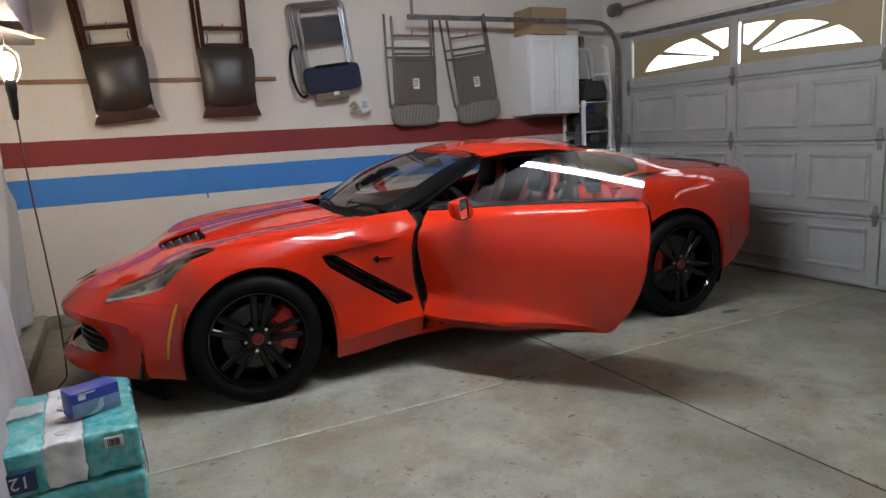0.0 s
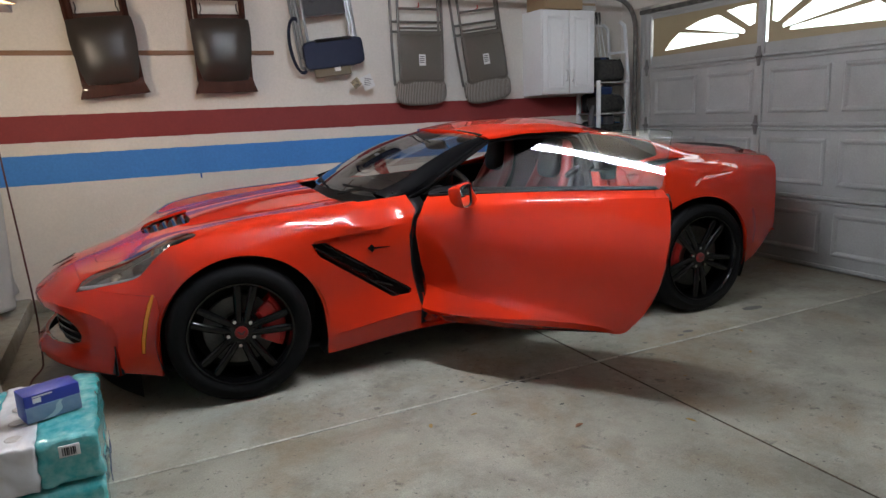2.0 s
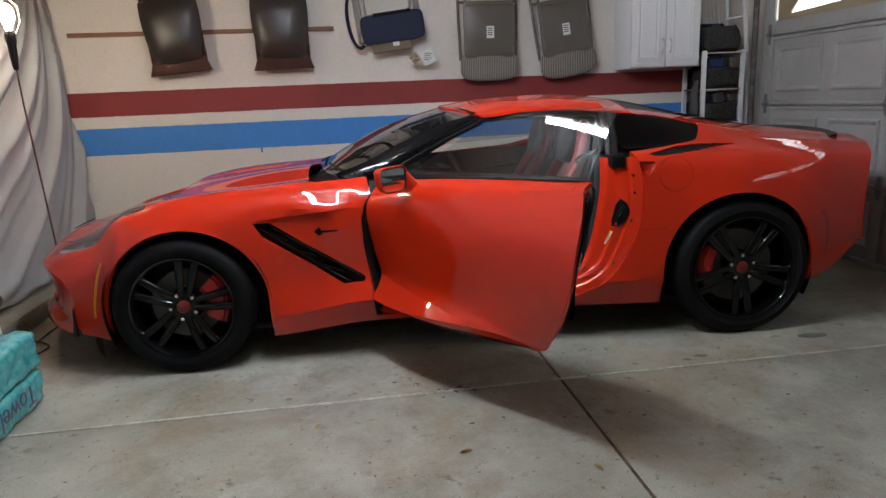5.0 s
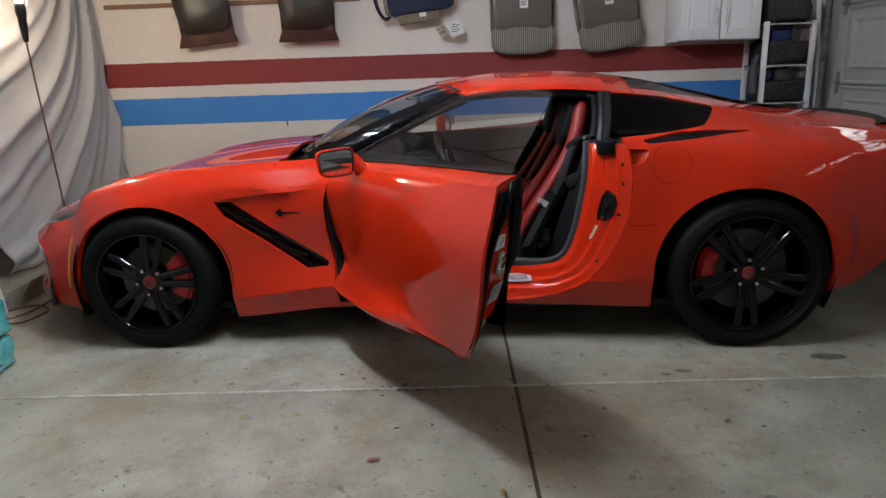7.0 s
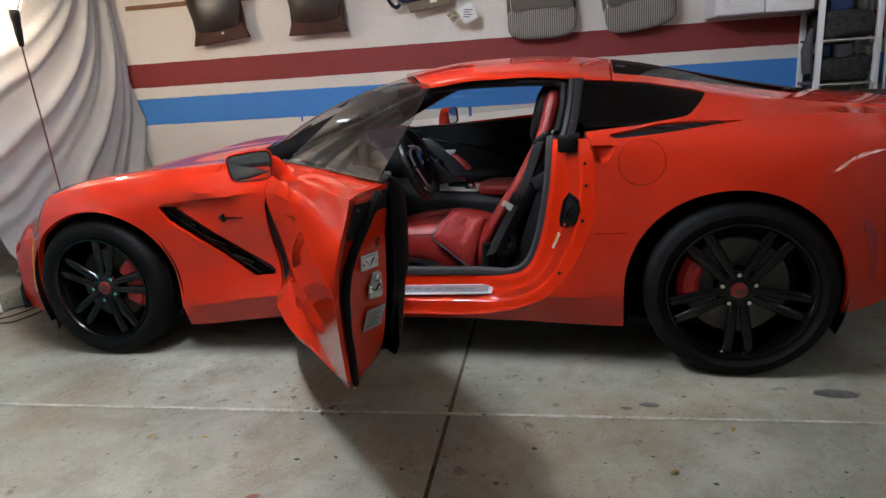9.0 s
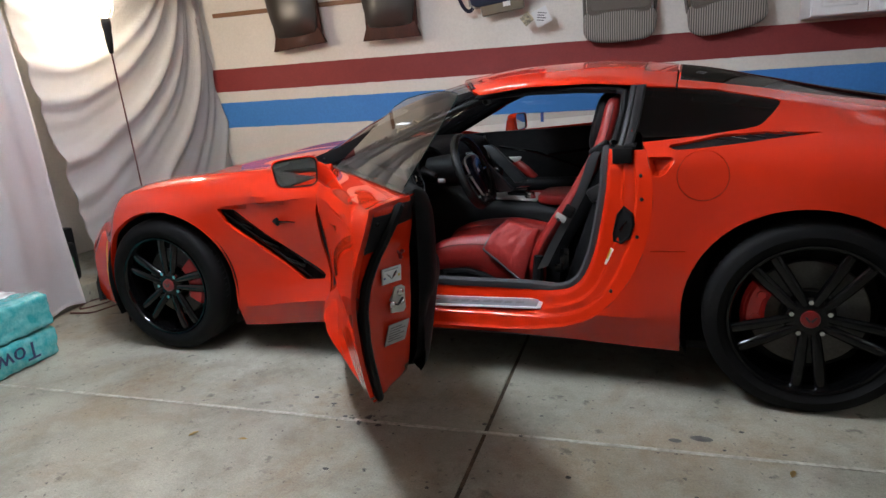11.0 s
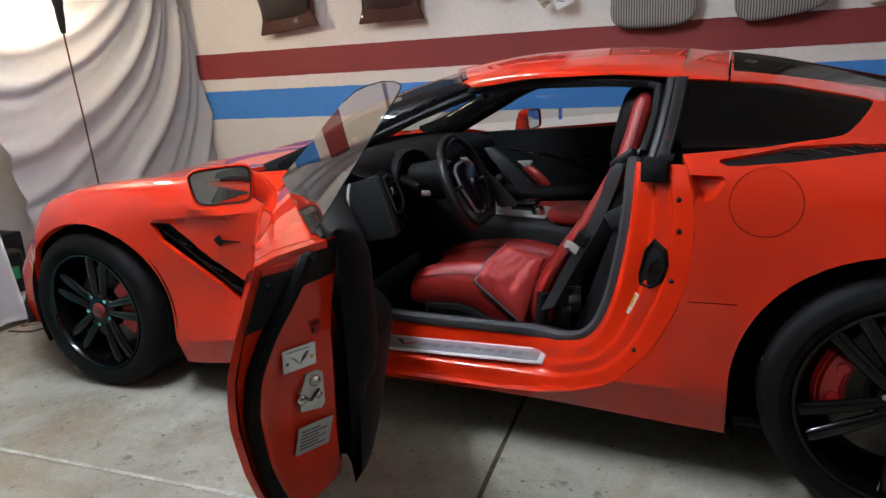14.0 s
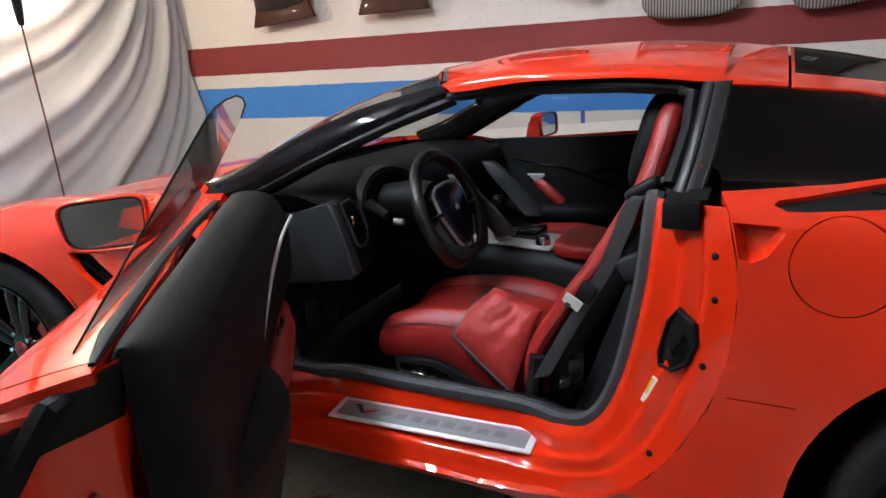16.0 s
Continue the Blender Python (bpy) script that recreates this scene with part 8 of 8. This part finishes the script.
def crumpled(bm, lo, hi, r, seed):
    g = bmnew()
    box(g, lo, hi, r, None, 3)
    bmesh.ops.subdivide_edges(g, edges=[e for e in g.edges if e.calc_length() > 0.05], cuts=15, use_grid_fill=True)
    for v in g.verts:
        p = v.co * 1.0
        v.co += 0.007 * Vector((noise.noise(p * 11 + Vector((seed, 0, 0))), noise.noise(p * 12 + Vector((0, seed, 3))), noise.noise(p * 10 + Vector((5, 0, seed)))))
        v.co += 0.005 * Vector((noise.noise(p * 31), noise.noise(p * 29 + Vector((3, 0, 0))), noise.noise(p * 34)))
        v.co -= v.normal * 0.010 * (0.5 - abs(noise.noise(p * 15 + Vector((seed, 2, 1)))))
        if v.co.z < 0.004:
            v.co.z = 0.002
    move(g, PM)
    return g


lower = thing("paper_roll_pack", PM @ pose(0, 0, 0), "shrink-wrapped teal pack of paper rolls on the floor", "pack", "paper packs")
part("wrap", crumpled(None, (-0.30, -0.30, 0.0), (0.31, 0.33, 0.150), 0.03, 1.0), TEAL, lower, "crinkled teal plastic wrap")
g = bmnew()
box(g, (-0.20, -0.308, 0.0), (0.18, -0.295, 0.022), 0.003, PM)
part("brown_band", g, BROWN_PRINT, lower)
upper = thing("paper_roll_pack", PM @ pose(0, 0, 0.15), "shrink-wrapped teal and white pack of paper rolls lying on another", "pack", "paper packs")
part("wrap", crumpled(None, (-0.31, -0.29, 0.152), (0.012, 0.31, 0.315), 0.016, 2.0), TEAL, upper, "crinkled teal plastic wrap")
part("clear_window", crumpled(None, (0.002, -0.287, 0.152), (0.130, 0.31, 0.317), 0.010, 3.0), WRAP_WHITE, upper, "clear wrap over white rolls")
part("wrap_end", crumpled(None, (0.122, -0.284, 0.152), (0.31, 0.32, 0.318), 0.020, 4.0), TEAL, upper, "crinkled teal plastic wrap")
for k in range(4):
    g = bmnew()
    lathe(g, [(0.0, 0.001), (0.022, 0.001), (0.026, -0.002)], tuple(PM @ Vector((0.066, -0.2 + 0.13 * k, 0.319))), "z", 20)
    part("roll_core", g, FAINT_CORE, upper)
g = bmnew()
box(g, (-0.30, -0.303, 0.178), (-0.020, -0.288, 0.250), 0.004, PM)
part("count_panel", g, NAVY_PRINT, upper, "navy printed panel")


def writing(text, size, m, material, parent, name="lettering"):
    curve = bpy.data.curves.new(name, "FONT")
    curve.body, curve.size, curve.extrude, curve.align_x, curve.align_y = text, size, 0.0008, "CENTER", "CENTER"
    tmp = bpy.data.objects.new("tmp", curve)
    data = bpy.data.meshes.new_from_object(tmp)
    bpy.data.objects.remove(tmp)
    data.transform(m)
    data.materials.clear()
    data.materials.append(material)
    ob = new(name, data)
    ob.parent = parent
    if parent.parent is None and parent.type == "EMPTY":
        ob.matrix_parent_inverse = parent.matrix_basis.inverted()
    return ob


writing("12", 0.062, PM @ pose(-0.070, -0.304, 0.218, 90, 180, 0), PAPER, upper)
writing("160", 0.062, PM @ pose(-0.185, -0.304, 0.218, 90, 180, 0), PAPER, upper)
writing("Towels", 0.12, PM @ pose(0.320, 0.02, 0.085, 90, 180, 90), NAVY_PRINT, lower)
writing("Towels", 0.12, PM @ pose(-0.025, -0.312, 0.070, 90, 180, 0), NAVY_PRINT, lower)
for k in range(7):
    g = bmnew()
    box(g, (0.20 + 0.006 * k, -0.292, 0.262), (0.2025 + 0.006 * k + 0.001 * (k % 3), -0.283, 0.288), 0, PM)
    part("bar_code", g, INK, upper)
g = bmnew()
box(g, (0.19, -0.289, 0.256), (0.25, -0.282, 0.294), 0.001, PM)
part("code_panel", g, PAPER, upper)
g = bmnew()
grid(g, [[(-0.20 + 0.20 * i / 9, 0.03 + 0.13 * j / 7, 0.322 + 0.014 * abs(noise.noise(Vector((i * 0.7, j * 0.6, 4.0)))) ) for i in range(10)] for j in range(8)])
bmesh.ops.solidify(g, geom=g.faces[:], thickness=0.004)
move(g, PM)
solo("paper_leaflet", g, PAPER, "crumpled white leaflet lying on the paper pack", "leaflet")
CB = PM @ pose(0.165, -0.05, 0.325, 0, 0, 20)
carton = thing("small_carton", CB, "small blue and grey printed parts carton lying on the pack", "box")
g = bmnew()
box(g, (-0.085, -0.05, 0), (0.085, 0.05, 0.095), 0.003, CB)
part("sleeve", g, mat("blue_carton", (0.02, 0.035, 0.24), 0.4, second=(0.03, 0.05, 0.3), scale=14), carton)
g = bmnew()
box(g, (-0.084, -0.0515, 0.0), (0.084, -0.0495, 0.055), 0.001, CB)
part("grey_print", g, mat("blue_grey_print", (0.08, 0.14, 0.26), 0.45, second=(0.22, 0.30, 0.38), scale=12, amount=0.8), carton)
g = bmnew()
rows = []
for t in np.linspace(0, 1, 12):
    rows.append([tuple(CB @ Vector((-0.04 + 0.07 * t + 0.012 * math.sin(5 * t), -0.0525, 0.002 + 0.05 * t))), tuple(CB @ Vector((-0.005 + 0.045 * t + 0.012 * math.sin(5 * t), -0.0525, 0.002 + 0.05 * t)))])
grid(g, rows)
part("road_print", g, mat("pale_blue_print", (0.4, 0.5, 0.55), 0.45, scale=12), carton)
g = bmnew()
box(g, (-0.06, -0.0525, 0.066), (-0.035, -0.0505, 0.082), 0, CB)
box(g, (-0.06, -0.0525, 0.085), (0.0, -0.0505, 0.089), 0, CB)
part("mark", g, PAPER, carton)
g = bmnew()
box(g, (0.0845, -0.04, 0.01), (0.0865, 0.04, 0.08), 0, CB)
part("address_label", g, PAPER, carton)

# jug and blue cloth in the gap between the sheets
jug = gthing("oil_jug", -1.42, -1.80, 0.115, "black plastic oil jug with a green label on the step", "jug")
g = bmnew()
box(g, (-1.50, -1.88, 0.116), (-1.34, -1.70, 0.36), 0.03, None, 3)
gpart("body", g, MATT_BLACK, jug)
g = bmnew()
tube(g, arc_path([(-1.42, -1.86, 0.36), (-1.42, -1.86, 0.43), (-1.42, -1.74, 0.43), (-1.42, -1.74, 0.36)], 0.03), 0.014, 8)
gpart("handle", g, MATT_BLACK, jug)
g = bmnew()
box(g, (-1.342, -1.84, 0.20), (-1.338, -1.75, 0.27))
gpart("label", g, mat("green_label", (0.02, 0.16, 0.06), 0.5, scale=20), jug)
g = bmnew()
pad(g, (-1.55, -1.80, 0.47), (0.2, 0.22, 0.08), 0.7, None, 14)
for v in g.verts:
    v.co += 0.03 * noise.noise_vector(v.co * 9)
gsolo("blue_tarp", g, mat("blue_tarp_plastic", (0.02, 0.14, 0.5), 0.4, scale=10), "crumpled blue plastic tarp", "tarp")
g = bmnew()
box(g, (-1.66, -2.0, 0.116), (-1.46, -1.6, 0.425), 0.01)
gsolo("storage_crate", g, MATT_BLACK, "dark plastic crate behind the dust sheets", "crate")

# ---- rack with clutter beside the garage door ----
rack = gthing("storage_rack", 3.72, -0.2, 0, "narrow white storage rack crammed with dark speckled bags", "rack")
for x, y, top in ((3.552, -0.33, 1.50), (3.552, -0.03, 1.50), (3.885, -0.33, 1.50), (3.885, -0.03, 1.50)):
    g = bmnew()
    box(g, (x - 0.016, y - 0.016, 0.0), (x + 0.016, y + 0.016, top), 0.003)
    gpart("post", g, WHITE, rack)
SHELVES = (0.30, 0.61, 0.925, 1.19, 1.475)
for z in SHELVES:
    g = bmnew()
    box(g, (3.537, -0.34, z), (3.90, -0.02, z + 0.014), 0.003)
    gpart("shelf", g, DARK_IRON, rack)
    g = bmnew()
    tube(g, [(3.54, -0.345, z + 0.004), (3.90, -0.345, z + 0.004)], 0.005, 6)
    gpart("shelf_wire", g, STEEL, rack)
SPECKLED = mat("speckled_dark_cloth", (0.006, 0.006, 0.007), 0.75, second=(0.075, 0.075, 0.060), scale=48, amount=0.55, fine=(160, 0.35))
BLUE_CLOTH = mat("deep_blue_nylon", (0.006, 0.025, 0.10), 0.6, second=(0.004, 0.012, 0.05), scale=20)
rng = random.Random(4)


def lumpy(lo, hi, seed, rough=0.02, freq=14.0):
    """A soft bag between two corners, slumped on its shelf."""
    g = bmnew()
    c = [(a + b) / 2 for a, b in zip(lo, hi)]
    pad(g, c, [b - a for a, b in zip(lo, hi)], 0.34, None, 20)
    for v in g.verts:
        v.co += rough * noise.noise_vector(v.co * freq + Vector((seed * 3.1, 0, 0))) + 0.4 * rough * noise.noise_vector(v.co * freq * 2.7)
        v.co.z = max(v.co.z, lo[2])
    return g


for z, high in zip(SHELVES, (0.24, 0.25, 0.155, 0.165, 0.20)):
    gsolo("kit_bag", lumpy((3.57, -0.335, z + 0.015), (3.872, -0.12, z + 0.015 + high), z * 10), SPECKLED, "dark speckled cloth kit bag slumped on the rack shelf", "bag", "bags on the rack")
    gsolo("dark_case", lumpy((3.58, -0.12, z + 0.015), (3.86, -0.03, z + 0.20), z * 7, 0.008), MATT_BLACK, "black soft case pushed to the back of the shelf", "case", "cases on the rack")
for x0, z0, w, h in ((3.60, 1.37, 0.15, 0.075), (3.585, 1.10, 0.05, 0.075)):
    gsolo("blue_pouch", lumpy((x0, -0.30, z0 - 0.005), (x0 + w, -0.17, z0 + h), x0 * 9, 0.01), BLUE_CLOTH, "small deep blue nylon pouch lying on a bag", "pouch")
gsolo("grey_pouch", lumpy((3.66, -0.31, 1.085), (3.77, -0.20, 1.178), 5.0, 0.012), GREY_CLOTH, "dull grey cloth pouch lying on a bag", "pouch")
pole_group = "standing clubs"
for k in range(6):
    x = 3.585 + 0.034 * k
    g = bmnew()
    tube(g, [(x + 0.012, -0.16 - 0.02 * (k % 2), 1.66), (x, -0.10, 2.06)], 0.0055, 6)
    rod = gthing("golf_club", x, -0.1, 1.66, "thin steel-shafted club with dark grip standing upright on the rack", "club", pole_group)
    gpart("shaft", g, STEEL, rod)
    g = bmnew()
    tube(g, [(x, -0.10, 2.03), (x - 0.003, -0.085, 2.14)], [0.009, 0.012], 8)
    gpart("grip", g, DARK_IRON, rod)
    g = bmnew()
    pad(g, (x + 0.014, -0.175, 1.685), (0.045, 0.06, 0.07), 0.6, None, 8)
    gpart("head", g, BLUE_CLOTH if k in (3, 4) else MATT_BLACK, rod)
g = bmnew()
box(g, (3.565, -0.115, 2.005), (3.775, -0.085, 2.025), 0.004)
gsolo("club_bracket", g, WHITE, "white wall bracket that holds the upright clubs", "bracket")
st = gthing("step_ladder", 3.97, -0.2, 0, "white metal step ladder leaning folded in the corner", "ladder")
for y in (-0.30, -0.06):
    g = bmnew()
    tube(g, arc_path([(4.01, y, 0.0), (3.93, y, 1.5), (3.88, y, 2.0), (3.82, y, 2.03)], 0.06), 0.016, 8)
    gpart("rail", g, WHITE, st)
for k in range(6):
    g = bmnew()
    z = 0.25 + 0.3 * k
    box(g, (3.985 - 0.053 * z - 0.02, -0.30, z), (3.985 - 0.053 * z + 0.02, -0.06, z + 0.02), 0.004)
    gpart("step", g, WHITE, st)
g = bmnew()
rows = []
for t in np.linspace(0, 1, 12):
    wide = 0.018 + 0.062 * math.sin(math.pi * min(1.0, t * 1.25) * 0.62) * (1 - 0.45 * t)
    rows.append([(3.525 - wide * (0.5 - 0.5 * math.cos(a)) + 0.008 * noise.noise(Vector((a, t * 5, 1))), -0.30 + 0.035 * math.sin(a) * (0.4 + t), 1.275 - 0.27 * t) for a in np.linspace(0, 2 * math.pi, 15)])
grid(g, rows)
gsolo("hanging_bag", g, mat("smoky_mesh_cloth", (0.07, 0.07, 0.075), 0.7, second=(0.035, 0.035, 0.038), scale=18), "smoky grey cloth bag hanging on the rack post", "bag")

# ---- on the floor: leaves, drips, oil ----
LEAF = mat("dry_leaf", (0.36, 0.24, 0.08), 0.8, second=(0.25, 0.15, 0.05), scale=30)
for x, y, s, a, ob_col in ((1.196, -0.888, 0.026, 20, (0.30, 0.14, 0.08)), (0.655, -0.614, 0.022, 70, None), (0.86, -0.60, 0.018, 10, None), (1.62, -1.06, 0.024, 110, None), (2.42, -0.62, 0.018, 40, None), (1.92, -0.70, 0.012, 0, None), (2.63, -0.36, 0.02, 75, None)):
    g = bmnew()
    pts = [(-1, 0), (-0.5, 0.32), (0.1, 0.42), (0.7, 0.25), (1, 0), (0.7, -0.28), (0.1, -0.38), (-0.5, -0.3)]
    vs = [g.verts.new((px * s, py * s, 0.003 + 0.25 * s * abs(py))) for px, py in pts]
    mid = g.verts.new((0, 0, 0.002))
    for k in range(8):
        g.faces.new((mid, vs[k], vs[(k + 1) % 8]))
    bmesh.ops.solidify(g, geom=g.faces[:], thickness=0.0006)
    move(g, pose(x, y, 0.001, 0, 0, a))
    solo("dry_leaf", g, LEAF if not ob_col else mat("reddish_leaf", ob_col, 0.8, scale=30), "dry curled leaf on the concrete", "leaf", "leaves on the floor")
OIL = mat("dark_oil_spot", (0.012, 0.011, 0.010), 0.35, second=(0.03, 0.027, 0.022), scale=30)
rng = random.Random(9)
g = bmnew()
for k in range(46):
    if k < 16:
        x, y, r = 1.21 + rng.gauss(0, 0.045), -0.375 + rng.gauss(0, 0.022), rng.uniform(0.004, 0.013)
    elif k < 30:
        x, y, r = rng.uniform(0.8, 1.5), rng.uniform(-0.75, -0.05), rng.uniform(0.004, 0.011)
    else:
        x, y, r = rng.uniform(1.6, 2.9), rng.uniform(-1.0, 0.0), rng.uniform(0.003, 0.010)
    n = 10
    vs = [g.verts.new((x + r * (1 + 0.25 * rng.uniform(-1, 1)) * math.cos(2 * math.pi * i / n), y + r * 0.8 * (1 + 0.25 * rng.uniform(-1, 1)) * math.sin(2 * math.pi * i / n), 0.0012)) for i in range(n)]
    g.faces.new(vs)
solo("oil_drips", g, OIL, "scattered dark oil drips on the concrete floor", "stain", kind="stuff", smooth=False)
g = bmnew()
for x, y, rx, ry in ((3.02, -0.08, 0.075, 0.032), (2.38, -0.22, 0.034, 0.017), (2.30, -0.25, 0.02, 0.012), (2.95, 0.35, 0.12, 0.05)):
    n = 26
    vs = [g.verts.new((x + rx * (1 + 0.18 * noise.noise(Vector((i * 0.9, x, 0)))) * math.cos(2 * math.pi * i / n), y + ry * (1 + 0.2 * noise.noise(Vector((i * 0.8, y, 3)))) * math.sin(2 * math.pi * i / n), 0.0014)) for i in range(n)]
    g.faces.new(vs)
solo("oil_stains", g, mat("soaked_in_oil", (0.075, 0.068, 0.06), 0.5, second=(0.14, 0.13, 0.115), scale=25, amount=0.9), "dark oil stains soaked into the concrete", "stain", kind="stuff", smooth=False)
